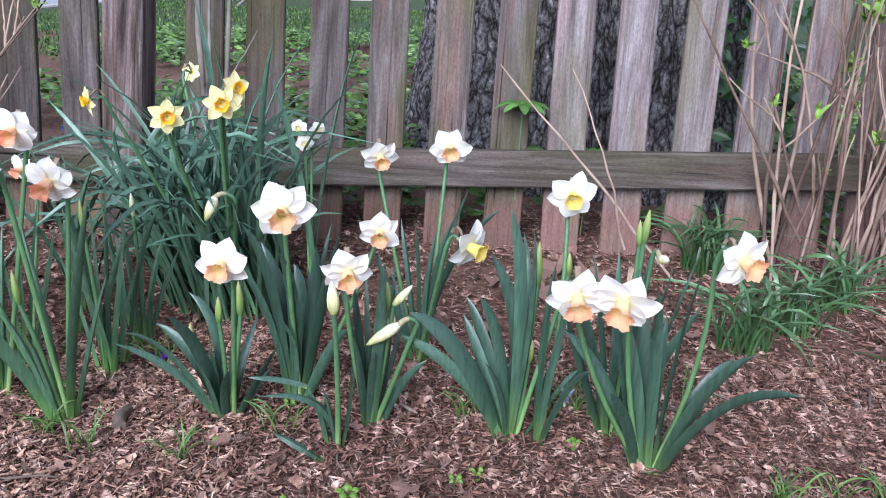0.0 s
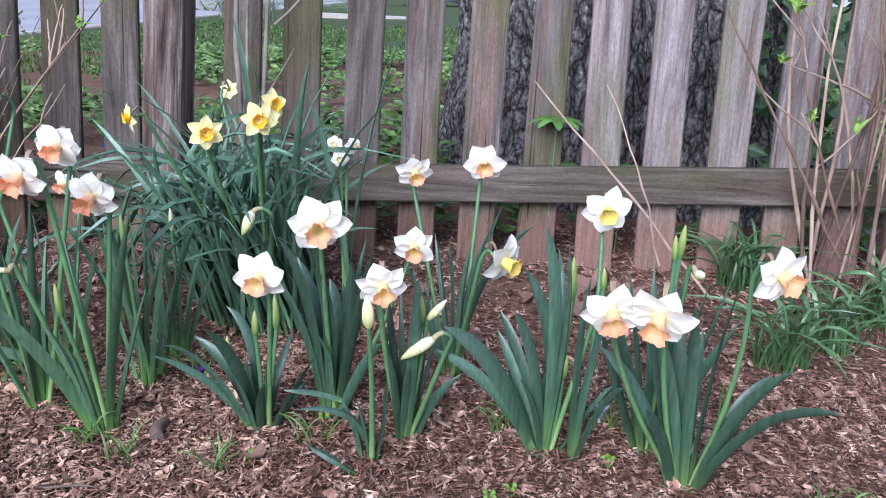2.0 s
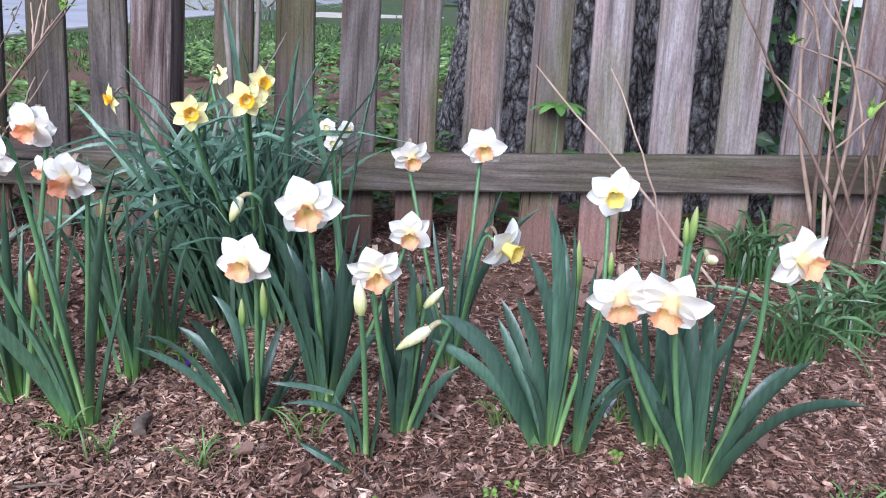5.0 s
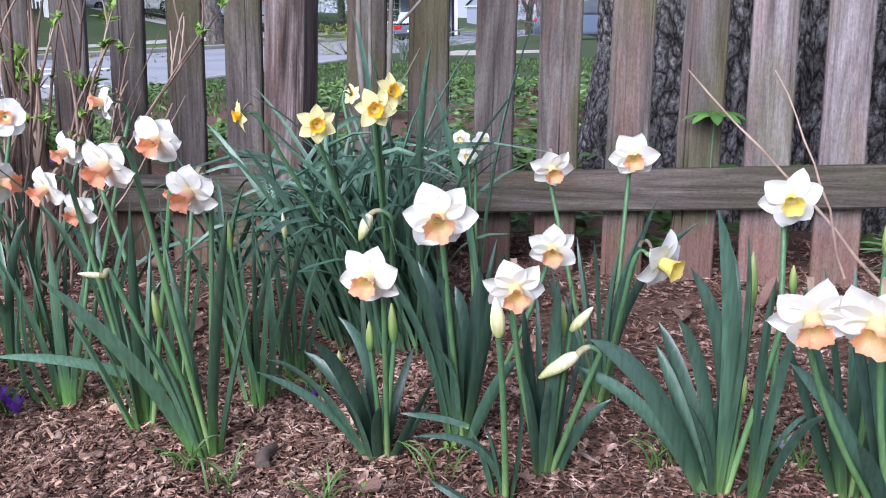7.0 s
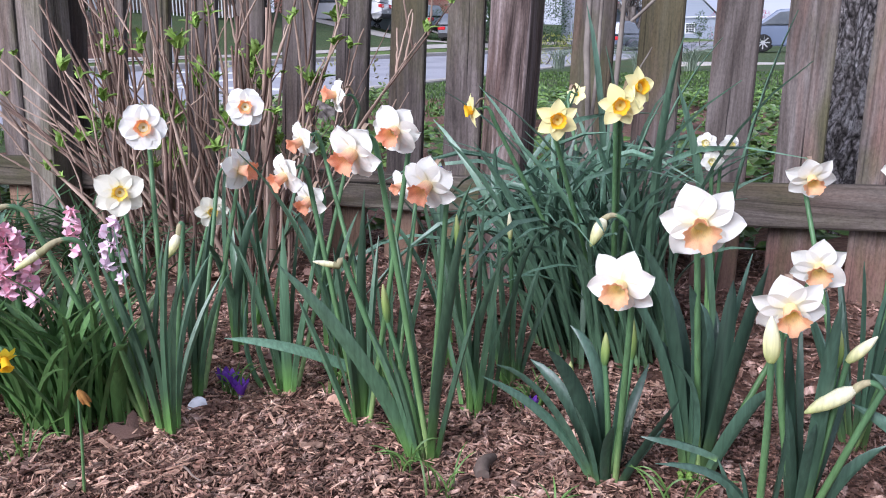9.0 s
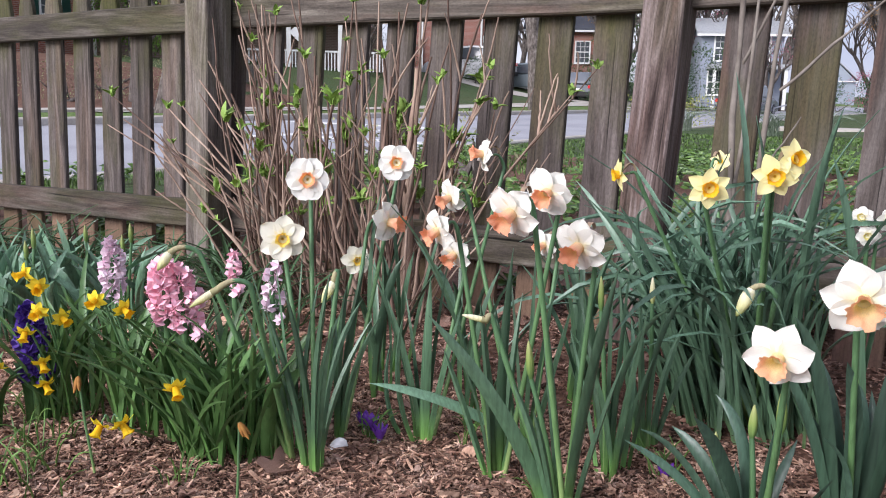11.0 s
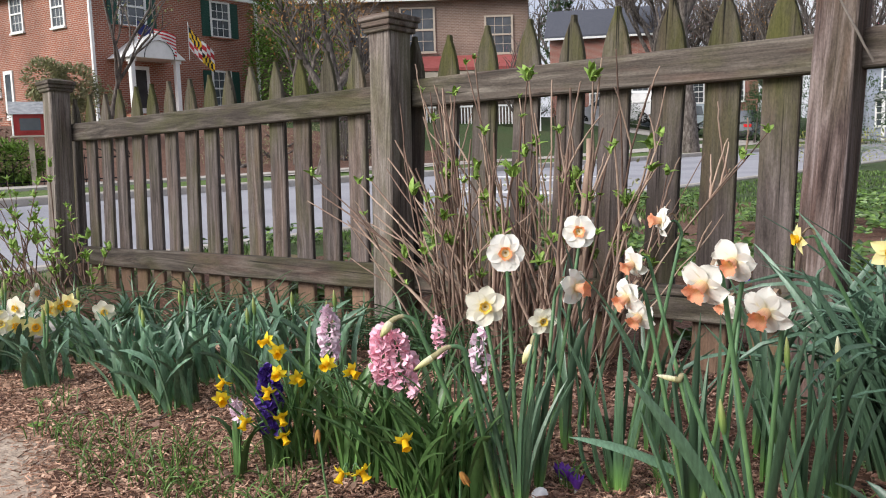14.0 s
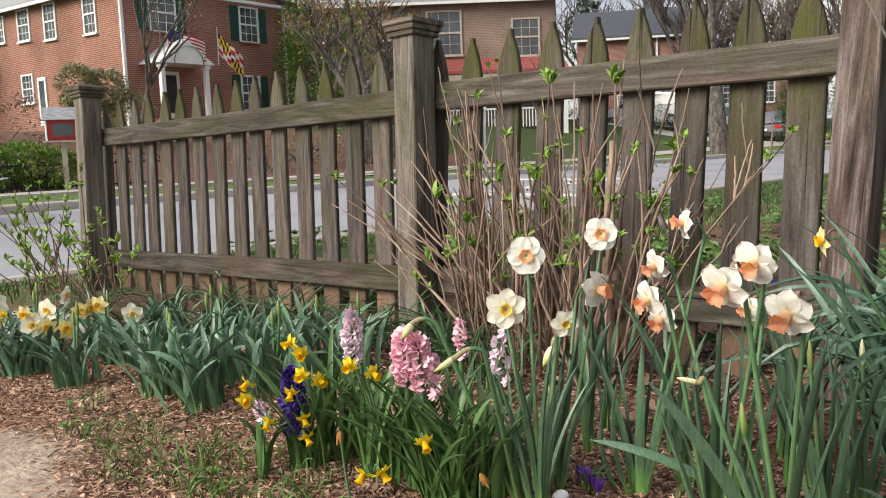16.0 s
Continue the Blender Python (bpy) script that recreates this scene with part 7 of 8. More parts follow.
def house(name, label, origin, az, W, D, z0, eave, ridge, wall_mat, roof_mat, along="front", over=0.35, category="house"):
    """Walls as four slabs, a gabled roof with thickness and overhang, and gutters. Front along local X at y=0, depth along +Y."""
    h = thing(name, pose(origin[0], origin[1], 0, 0, 0, az), label, category)
    th = 0.25
    for x0, x1, y0, y1 in ((0, W, 0, th), (0, W, D - th, D), (0, th, th, D - th), (W - th, W, th, D - th)):
        box_part("wall", x0, x1, y0, y1, z0, eave, wall_mat, h)
    bm = bmesh.new()
    t = 0.16
    if along == "front":
        prof = [(-over, eave - 0.05), (D / 2, ridge), (D + over, eave - 0.05)]
        quad = lambda x, p: (x, p[0], p[1])
        xs = (-over, W + over)
    else:
        prof = [(-over, eave - 0.05), (W / 2, ridge), (W + over, eave - 0.05)]
        quad = lambda x, p: (p[0], x, p[1])
        xs = (-over, D + over)
    low = [bm.verts.new(quad(x, p)) for x in xs for p in prof]
    up = [bm.verts.new(quad(x, (p[0], p[1] + t))) for x in xs for p in prof]
    for a, b in ((0, 1), (1, 2)):
        bm.faces.new((up[a], up[b], up[b + 3], up[a + 3]))
        bm.faces.new((low[a], low[a + 3], low[b + 3], low[b]))
        bm.faces.new((low[a], low[b], up[b], up[a]))
        bm.faces.new((low[a + 3], up[a + 3], up[b + 3], low[b + 3]))
    bm.faces.new((low[0], up[0], up[3], low[3]))
    bm.faces.new((low[2], low[5], up[5], up[2]))
    bmesh.ops.recalc_face_normals(bm, faces=bm.faces[:])
    part("roof", bm, roof_mat, h)
    gab = [quad(x, p) for x in ((th if along == "front" else th), (W - th if along == "front" else D - th)) for p in ((0.02, eave), ((D if along == "front" else W) / 2, ridge - 0.03), ((D if along == "front" else W) - 0.02, eave))]
    for k in (0, 3):
        bm = bmesh.new()
        vs = [bm.verts.new(q) for q in gab[k:k + 3]]
        ex = bm.faces.new(vs)
        r = bmesh.ops.extrude_face_region(bm, geom=[ex])
        d = Vector((-0.2, 0, 0)) if along == "front" else Vector((0, -0.2, 0))
        bmesh.ops.translate(bm, verts=[g for g in r["geom"] if isinstance(g, bmesh.types.BMVert)], vec=d if k == 0 else -d)
        bmesh.ops.recalc_face_normals(bm, faces=bm.faces[:])
        part("gable", bm, wall_mat, h)
    bm = bmesh.new()
    box(bm, -over, W + over, -over - 0.1, -over + 0.03, eave - 0.16, eave - 0.03)
    box(bm, -over - 0.1, -over - 0.003, -over, D + over, eave - 0.16, eave - 0.03) if along != "front" else None
    part("gutter", bm, M_WHITE_PAINT, h)
    return h


brick_house = house("brick_house", "two-storey red brick house with white sashes, green shutters and porch", (-32.58, 14.46), 96.7, 8.77, 12.4, 0.8, 7.5, 10.4, M_BRICK, M_SLATE, along="side")
for v0, z0, z1, w in ((11.53, 6.18, 7.25, 0.62), (9.29, 6.16, 7.25, 0.62), (7.2, 6.06, 7.32, 0.85), (5.03, 5.91, 7.32, 0.80), (2.0, 5.83, 7.30, 0.75), (11.75, 3.2, 4.5, 0.62), (7.3, 3.35, 4.5, 0.80)):
    window(brick_house, v0, z0, z1, w, "side")
for u0, z0, z1, w in ((1.97, 5.84, 7.3, 1.15), (6.55, 5.76, 7.2, 0.95), (6.45, 2.70, 4.16, 0.95)):
    window(brick_house, u0, z0, z1, w, "front", M_GREEN_PAINT)
side_door = box_part("door", -0.06, 0.02, 5.75, 6.45, 2.25, 4.35, M_WHITE_PAINT, brick_house)
box_part("pane", -0.075, -0.06, 5.9, 6.3, 2.9, 4.2, M_PANE, side_door)
box_part("downspout", -0.02, 0.10, -0.12, -0.01, 0.8, 7.4, M_WHITE_PAINT, brick_house)
box_part("downspout", 8.62, 8.72, -0.12, -0.01, 0.8, 7.4, M_WHITE_PAINT, brick_house)
for x in (0.85, 3.0):
    bm = box(bmesh.new(), x, x + 0.20, -1.25, -1.05, 2.2, 4.26, 0.02)
    box(bm, x - 0.04, x + 0.24, -1.29, -1.01, 4.25, 4.4)
    part("porch_column", bm, M_WHITE_PAINT, brick_house)
bm = bmesh.new()
vs = [bm.verts.new(q) for q in ((0.65, -1.4, 4.4), (3.4, -1.4, 4.4), (2.02, -1.4, 5.4), (0.65, -0.01, 4.4), (3.4, -0.01, 4.4), (2.02, -0.01, 5.4))]
for q in ((0, 2, 1), (3, 4, 5), (0, 1, 4, 3), (0, 3, 5, 2), (1, 2, 5, 4)):
    bm.faces.new([vs[i] for i in q])
bmesh.ops.recalc_face_normals(bm, faces=bm.faces[:])
porch = part("porch_roof", bm, M_WHITE_PAINT, brick_house, "white gabled porch roof")
# dark half disc put in for the shade inside the arched porch opening
bm = bmesh.new()
bmesh.ops.create_cone(bm, cap_ends=True, segments=24, radius1=0.72, radius2=0.72, depth=0.06, matrix=Matrix.Translation((2.1, -1.42, 4.4)) @ pose(0, 0, 0, 90, 0, 0))
bmesh.ops.delete(bm, geom=[v for v in bm.verts if v.co.z < 4.40], context="VERTS")
part("porch_arch", bm, M_DARK, porch)
front_door = box_part("door", 1.62, 2.58, -0.05, -0.005, 2.25, 4.2, M_WHITE_PAINT, brick_house)
box_part("pane", 1.78, 2.42, -0.065, -0.05, 2.5, 4.05, M_DARK, front_door)
box_part("step", 0.5, 3.7, -1.9, -0.01, 1.2, 2.2, M_BRICK, brick_house)

tan_house = house("tan_house", "large tan brick house with red porch roof", (-35.0, 25.5), 43, 12.6, 9, 0.8, 7.9, 10.6, M_BRICK_TAN, M_SLATE)
for u0, z0, z1, w in ((11.1, 5.15, 6.9, 1.25), (7.0, 5.3, 7.4, 1.6), (2.0, 5.1, 6.9, 1.2), (4.4, 5.2, 7.0, 1.2)):
    window(tan_house, u0, z0, z1, w, "front", None, M_BEIGE)
bm = bmesh.new()
vs = [bm.verts.new(q) for q in ((5.2, -2.6, 4.25), (12.9, -2.6, 4.25), (12.9, -0.01, 5.05), (5.2, -0.01, 5.05), (5.2, -2.6, 4.1), (12.9, -2.6, 4.1), (12.9, -0.01, 4.9), (5.2, -0.01, 4.9))]
for q in ((0, 1, 2, 3), (4, 7, 6, 5), (0, 4, 5, 1), (1, 5, 6, 2), (3, 2, 6, 7), (0, 3, 7, 4)):
    bm.faces.new([vs[i] for i in q])
part("porch_roof", bm, M_RED_ROOF, tan_house, "dull red metal porch roof")
box_part("wall", -2.3, -0.01, 0.4, 5.0, 0.8, 7.9, M_BRICK_TAN, tan_house)
box_part("porch_beam", 5.2, 12.9, -2.55, -2.35, 3.75, 4.08, M_BEIGE, tan_house)
for x in (5.4, 7.8, 10.2, 12.6):
    box_part("porch_post", x, x + 0.2, -2.55, -2.35, 1.0, 3.75, M_WHITE_PAINT, tan_house)
bm = bmesh.new()
for i in range(50):
    box(bm, 5.3 + i * 0.152, 5.35 + i * 0.152, -2.5, -2.45, 1.5, 2.35)
box(bm, 5.2, 12.9, -2.53, -2.42, 2.35, 2.43)
part("railing", bm, M_WHITE_PAINT, tan_house)

dark_roofed = house("brick_cottage", "pink brick house with a dark slate roof", (-33.6, 47.5), 31, 7.3, 8, 0.9, 7.5, 9.7, M_BRICK_PINK, M_SLATE_DARK)
for x in (1.2, 5.2):
    box_part("downspout", x, x + 0.12, -0.12, -0.01, 0.9, 7.4, M_WHITE_PAINT, dark_roofed)
for u0 in (3.2, 6.0):
    window(dark_roofed, u0, 3.0, 4.4, 1.0, "front", None)
white_house = house("white_house", "white clapboard house with a columned porch", (-15.4, 54.8), 20, 5.0, 9, 0.0, 4.7, 5.9, M_SIDING, M_SLATE)
for u0, z0 in ((1.3, 3.05), (3.7, 3.05), (1.0, 0.9)):
    window(white_house, u0, z0, z0 + 1.5, 0.9, "front", None)
box_part("porch_roof", 0.4, 5.1, -2.4, -0.01, 2.45, 2.75, M_SLATE, white_house)
for x in (0.6, 2.0, 3.4, 4.8):
    box_part("porch_post", x, x + 0.18, -2.3, -2.12, 0.0, 2.45, M_WHITE_PAINT, white_house)
gable_house = house("gabled_house", "pale house with a steep white gable and grey roof", (-23.0, 136.0), 8, 8.0, 8, 0.0, 3.6, 7.6, M_SIDING, M_SLATE, along="side")
window(gable_house, 4.0, 1.2, 2.5, 1.2, "front", None)
far_house = house("brick_house", "far red brick house beyond a dark red tree", (-58.0, 19.0), 95, 9.0, 10, 1.0, 8.2, 11.5, M_BRICK, M_SLATE, along="side")
window(far_house, 3.0, 3.2, 4.6, 1.1, "front", None)
window(far_house, 3.0, 6.0, 7.4, 1.1, "front", None)
window(far_house, 4.0, 3.2, 4.6, 1.1, "side", None)

# flags on the porch
M_FLAG_WHITE = material("flag_white", [(0.72, 0.70, 0.68), (0.80, 0.78, 0.76)], scale=5, rough=0.8, trans=0.25)
M_FLAG_RED = material("flag_red", [(0.50, 0.04, 0.05), (0.58, 0.06, 0.07)], scale=5, rough=0.8, trans=0.25)
M_FLAG_BLUE = material("flag_blue", [(0.02, 0.03, 0.12), (0.03, 0.04, 0.16)], scale=5, rough=0.8, trans=0.25)
M_FLAG_GOLD = material("flag_gold", [(0.78, 0.50, 0.03), (0.85, 0.58, 0.05)], scale=5, rough=0.8, trans=0.25)
M_FLAG_BLACK = material("flag_black", [(0.015, 0.015, 0.015), (0.03, 0.03, 0.03)], scale=5, rough=0.8)


def flag(at, az, droop, pattern, mats, label, nx=26, ny=13, w=1.5, h=0.9):
    f = thing("flag", pose(*at, 0, 0, az), label, "flag", "porch flags")
    verts, faces, ids = [], [], []
    for lay in (0.0, 0.006):
        for j in range(ny + 1):
            for i in range(nx + 1):
                u, q = i / nx, j / ny
                verts.append((w * u * math.cos(droop), 0.10 * math.sin(7 * u + 2 * q) * u + lay, -h * q - w * u * math.sin(droop) - 0.06 * math.sin(5 * u)))
    n = (nx + 1) * (ny + 1)
    for j in range(ny):
        for i in range(nx):
            a = j * (nx + 1) + i
            faces += [(a, a + 1, a + nx + 2, a + nx + 1), (n + a, n + a + nx + 1, n + a + nx + 2, n + a + 1)]
            ids += [pattern(i / nx, j / ny)] * 2
    mesh_part("cloth", verts, faces, mats, f, smooth=True, mats=ids)
    v, fc = tube_mesh([(-0.02, 0, -h - 0.5), (0, 0, 0.15)], [0.015, 0.015], 8)
    mesh_part("pole", v, fc, M_WHITE_PAINT, f, smooth=True)


flag((-32.1, 16.2, 5.95), 62, 0.42, lambda u, q: 2 if u < 0.4 and q < 0.54 else (1 if int(q * 13) % 2 == 0 else 0), [M_FLAG_WHITE, M_FLAG_RED, M_FLAG_BLUE], "red and white striped flag with a blue corner", w=1.6, h=0.85)


def quartered(u, q):
    if (u < 0.5) == (q < 0.5):
        return 1 if (int(u * 12) + int(q * 4 + u * 4)) % 2 == 0 else 0
    return 3 if (abs((u % 0.5) - 0.25) < 0.09) != (abs((q % 0.5) - 0.25) < 0.10) else 2


flag((-31.74, 18.3, 5.85), 62, 0.85, quartered, [M_FLAG_GOLD, M_FLAG_BLACK, M_FLAG_WHITE, M_FLAG_RED], "quartered flag in gold, black, red and white")


# ---------- trees and bushes ----------
def leaf_cloud(name, blobs, n, size, mat, seed, parent=None, label="", flat=0.4):
    """Many small folded leaves spread over the outer shells of several blobs, with gaps."""
    rng = random.Random(seed)
    chunks = []
    for k in range(n):
        cx, cy, cz, r, rz = rng.choice(blobs)
        d = Vector((rng.gauss(0, 1), rng.gauss(0, 1), rng.gauss(0, 1))).normalized()
        rr = rng.uniform(0.45, 1.08) ** 0.6
        o = Vector((cx + d.x * r * rr, cy + d.y * r * rr, cz + d.z * rz * rr))
        if noise.noise(o * (1.4 / max(0.3, r))) < -0.15:
            continue
        g = (d + Vector((rng.uniform(-0.8, 0.8), rng.uniform(-0.8, 0.8), rng.uniform(-0.8, 0.5)))).normalized()
        up = Vector((rng.uniform(-0.5, 0.5), rng.uniform(-0.5, 0.5), 1))
        chunks.append(small_leaf(o, g, up, size * rng.uniform(0.6, 1.3), size * flat * rng.uniform(0.7, 1.4)))
    v, f = merge(chunks)
    return mesh_part(name, v, f, mat, parent, label)


def branch_tree(name, x, y, z, label, height, radius, seed, bark, lean=(0, 0), forks=3, depth=4, spread=0.5, leaf=None, leaf_n=0, leaf_size=0.06, fork_at=0.3, category="tree"):
    """A tapered trunk that forks into limbs and twigs; young leaves sit at the twig ends."""
    rng = random.Random(seed)
    t = thing(name, pose(x, y, z), label, category)
    limbs, tips = [], []

    def grow(p, d, ln, r, lev):
        n = 5 if lev < 2 else 3
        pts, q = [p], p
        dd = d.copy()
        for i in range(n):
            dd = (dd + Vector((rng.uniform(-1, 1), rng.uniform(-1, 1), rng.uniform(-0.4, 0.7))) * 0.16).normalized()
            q = q + dd * ln / n
            pts.append(q)
        limbs.append((lev, pts, [r * (1 - 0.4 * i / n) for i in range(n + 1)]))
        if lev >= depth:
            tips.append(pts)
            return
        for k in range(forks if lev else forks + 1):
            a = rng.uniform(0, 6.28)
            side = Vector((math.cos(a), math.sin(a), rng.uniform(0.0, 0.8)))
            nd = (dd + side * spread * rng.uniform(0.7, 1.3)).normalized()
            start = pts[rng.randint(max(1, int(n * 0.5)), n)]
            grow(start, nd, ln * rng.uniform(0.55, 0.8), r * 0.55, lev + 1)

    grow(Vector((0, 0, -0.1)), Vector((lean[0], lean[1], 1)).normalized(), height * fork_at, radius, 0)
    trunk = [l for l in limbs if l[0] == 0]
    v, f = merge([tube_mesh(p, r, 12) for _, p, r in trunk])
    mesh_part("trunk", v, f, bark, t, smooth=True)
    for _, p, r in [l for l in limbs if l[0] == 1]:
        v, f = tube_mesh(p, r, 8)
        mesh_part("limb", v, f, bark, t, smooth=True)
    v, f = merge([tube_mesh(p, r, 5) for lev, p, r in limbs if lev > 1])
    tagged(mesh_part("twig", v, f, bark, t, smooth=True), kind="stuff")
    if leaf:
        blobs = [(*p[-1], height * 0.05, height * 0.05) for p in tips]
        c = leaf_cloud("crown", blobs, leaf_n, leaf_size, leaf, seed, t)
        tagged(c, kind="stuff")
    return t


M_BARK_FAR = material("grey_bark", [(0.025, 0.021, 0.019), (0.105, 0.088, 0.078), (0.23, 0.205, 0.185)], scale=11, rough=0.95, bump=0.8, bump_scale=14, stretch=(1, 1, 0.4), bump_dist=0.02)
M_RUSSET = material("russet_leaf", [(0.20, 0.09, 0.03), (0.34, 0.18, 0.06), (0.42, 0.27, 0.12)], scale=5, rough=0.7, per_island=0.3, trans=0.2)
M_OLIVE = material("olive_leaf", [(0.16, 0.17, 0.07), (0.27, 0.28, 0.13), (0.38, 0.38, 0.20)], scale=5, rough=0.7, per_island=0.3, trans=0.2)
M_MAROON = material("maroon_leaf", [(0.10, 0.025, 0.025), (0.17, 0.05, 0.045)], scale=5, rough=0.7, per_island=0.3, trans=0.15)
M_PINKBUD = material("redbud_bloom", [(0.32, 0.07, 0.12), (0.48, 0.15, 0.22)], scale=5, rough=0.7, per_island=0.3, trans=0.2)
M_EVERGREEN = material("evergreen_leaf", [(0.015, 0.04, 0.012), (0.035, 0.075, 0.022), (0.06, 0.11, 0.035)], scale=4, rough=0.6, per_island=0.4)
M_BUSH = material("bush_leaf", [(0.05, 0.11, 0.015), (0.10, 0.20, 0.03), (0.18, 0.30, 0.06)], scale=4, rough=0.55, per_island=0.35, trans=0.2)
M_PALE_BUSH = material("pale_bush_leaf", [(0.20, 0.22, 0.10), (0.33, 0.34, 0.18), (0.50, 0.48, 0.32)], scale=4, rough=0.6, per_island=0.35, trans=0.2)


def bush(name, x, y, label, blobs, n, size, mat, seed, stems=8, category="bush"):
    z = ground_z(x, y)
    b = thing(name, pose(x, y, z), label, category)
    rng = random.Random(seed)
    for k in range(stems):
        c = rng.choice(blobs)
        v, f = tube_mesh([(rng.uniform(-0.15, 0.15), rng.uniform(-0.15, 0.15), -0.05), (c[0] * 0.6, c[1] * 0.6, c[2] * 0.5), (c[0], c[1], c[2])], [0.025, 0.02, 0.008], 6)
        mesh_part("stem", v, f, M_BARK_FAR, b, smooth=True)
    tagged(leaf_cloud("foliage", blobs, n, size, mat, seed, b), kind="stuff")
    return b


branch_tree("street_tree", -14.3, 28.3, ground_z(-14.3, 28.3), "tall grey street tree with bare spring branches", 15, 0.36, 3, M_BARK_FAR, lean=(-0.02, 0.0), forks=3, depth=4, spread=0.55, fork_at=0.33)
branch_tree("forked_tree", -15.4, 11.2, ground_z(-15.4, 11.2), "forked grey tree with sparse russet young leaves", 8.5, 0.19, 8, M_BARK_FAR, lean=(0.1, 0.15), forks=3, depth=4, spread=0.75, leaf=M_RUSSET, leaf_n=1500, leaf_size=0.11, fork_at=0.26)
branch_tree("forked_tree", -20.3, 14.4, ground_z(-20.3, 14.4), "slim grey tree with sparse russet young leaves", 9.0, 0.14, 11, M_BARK_FAR, lean=(0.15, 0.0), forks=3, depth=4, spread=0.6, leaf=M_RUSSET, leaf_n=1200, leaf_size=0.11, fork_at=0.3)
branch_tree("small_tree", -23.0, 9.9, ground_z(-23.0, 9.9), "slim tree with pale olive new leaves before the porch", 7.0, 0.09, 15, M_BARK_FAR, lean=(0.1, 0.1), forks=3, depth=3, spread=0.5, leaf=M_OLIVE, leaf_n=420, leaf_size=0.12, fork_at=0.38)
branch_tree("redbud", -21.5, 27.2, ground_z(-21.5, 27.2), "small dark-twigged tree with fine red buds", 7.5, 0.10, 21, M_BARK_FAR, forks=4, depth=3, spread=0.8, leaf=M_PINKBUD, leaf_n=500, leaf_size=0.05, fork_at=0.28)
branch_tree("bare_tree", -19.5, 52.0, ground_z(-19.5, 52.0), "bare grey tree with spreading limbs beyond the road", 16, 0.35, 27, M_BARK_FAR, forks=3, depth=4, spread=0.7, fork_at=0.25)
branch_tree("bare_tree", -9.5, 46.0, ground_z(-9.5, 46.0), "bare tree with reddish buds on the lawn", 10, 0.25, 29, M_BARK_FAR, forks=3, depth=4, spread=0.7, leaf=M_PINKBUD, leaf_n=900, leaf_size=0.10, fork_at=0.25)
branch_tree("bare_tree", -3.2, 42.0, ground_z(-3.2, 42.0), "bare tree with orange-brown buds on the lawn", 11, 0.28, 33, M_BARK_FAR, lean=(-0.3, 0), forks=3, depth=4, spread=0.7, leaf=M_RUSSET, leaf_n=900, leaf_size=0.10, fork_at=0.28)
branch_tree("maroon_tree", -44.0, 11.5, ground_z(-44, 11.5), "dark maroon-leaved tree beside the brick house", 7, 0.2, 37, M_BARK_FAR, forks=3, depth=3, spread=0.8, leaf=M_MAROON, leaf_n=2600, leaf_size=0.22, fork_at=0.3)
branch_tree("bare_tree", -60.0, 17.0, ground_z(-60, 17), "distant bare tree against the clouds", 14, 0.3, 39, M_BARK_FAR, forks=3, depth=4, spread=0.7, fork_at=0.25)
branch_tree("bare_tree", -40.0, 62.0, ground_z(-40, 62), "distant bare tree behind the slate roof", 15, 0.35, 41, M_BARK_FAR, forks=3, depth=4, spread=0.65, fork_at=0.25)
branch_tree("bare_tree", -25.0, 66.0, ground_z(-25, 66), "distant bare tree against the sky", 17, 0.35, 45, M_BARK_FAR, forks=3, depth=4, spread=0.65, fork_at=0.25)
for k, (x, y, h) in enumerate(((-33.0, 57.0, 15), (-27.0, 50.5, 13), (-19.0, 58.0, 15), (-12.5, 62.0, 14), (-36.5, 33.0, 14))):
    branch_tree("bare_tree", x, y, ground_z(x, y), "bare grey tree with fine twigs behind the houses", h * 1.6, 0.30, 60 + k, M_BARK_FAR, forks=4, depth=4, spread=0.75, fork_at=0.22)
ever = thing("pine_tree", pose(-39.8, 58.0, ground_z(-39.8, 58.0)), "dark green pine behind the houses", "tree")
v, f = tube_mesh([(0, 0, -0.2), (0, 0, 6), (0, 0, 12)], [0.3, 0.2, 0.05], 8)
mesh_part("trunk", v, f, M_BARK_FAR, ever, smooth=True)
tagged(leaf_cloud("crown", [(0.9 * math.cos(k * 2.1) * (1 - k / 26), 0.9 * math.sin(k * 2.1) * (1 - k / 26), 3.5 + k * 0.36, 1.9 * (1 - k / 27), 0.55) for k in range(24)], 2600, 0.45, M_EVERGREEN, 5, ever, flat=0.25), kind="stuff")

M_BUSH_LIGHT = material("light_bush_leaf", [(0.09, 0.17, 0.025), (0.19, 0.32, 0.06), (0.33, 0.46, 0.12)], scale=4, rough=0.55, per_island=0.5, trans=0.2)
M_DRY_BUSH = material("dry_bush_leaf", [(0.09, 0.065, 0.045), (0.19, 0.14, 0.10), (0.30, 0.25, 0.18)], scale=4, rough=0.7, per_island=0.45)
bush("arching_bush", -18.4, 5.0, "rounded bright green bush behind the iron fence", [(-0.1, 0.0, 0.55, 0.6, 0.5), (0.15, 0.45, 0.5, 0.55, 0.45), (-0.2, -0.45, 0.45, 0.5, 0.4)], 9000, 0.10, M_BUSH_LIGHT, 3)
bush("flowering_bush", -20.2, 4.2, "tall loose bush with pale cream and olive sprays", [(-0.2, 0.3, 1.1, 0.8, 0.7), (0.2, 1.4, 1.3, 0.8, 0.7), (0.0, -0.9, 1.0, 0.9, 0.6), (-0.5, -2.0, 0.9, 0.9, 0.6)], 4200, 0.09, M_DRY_BUSH, 5)
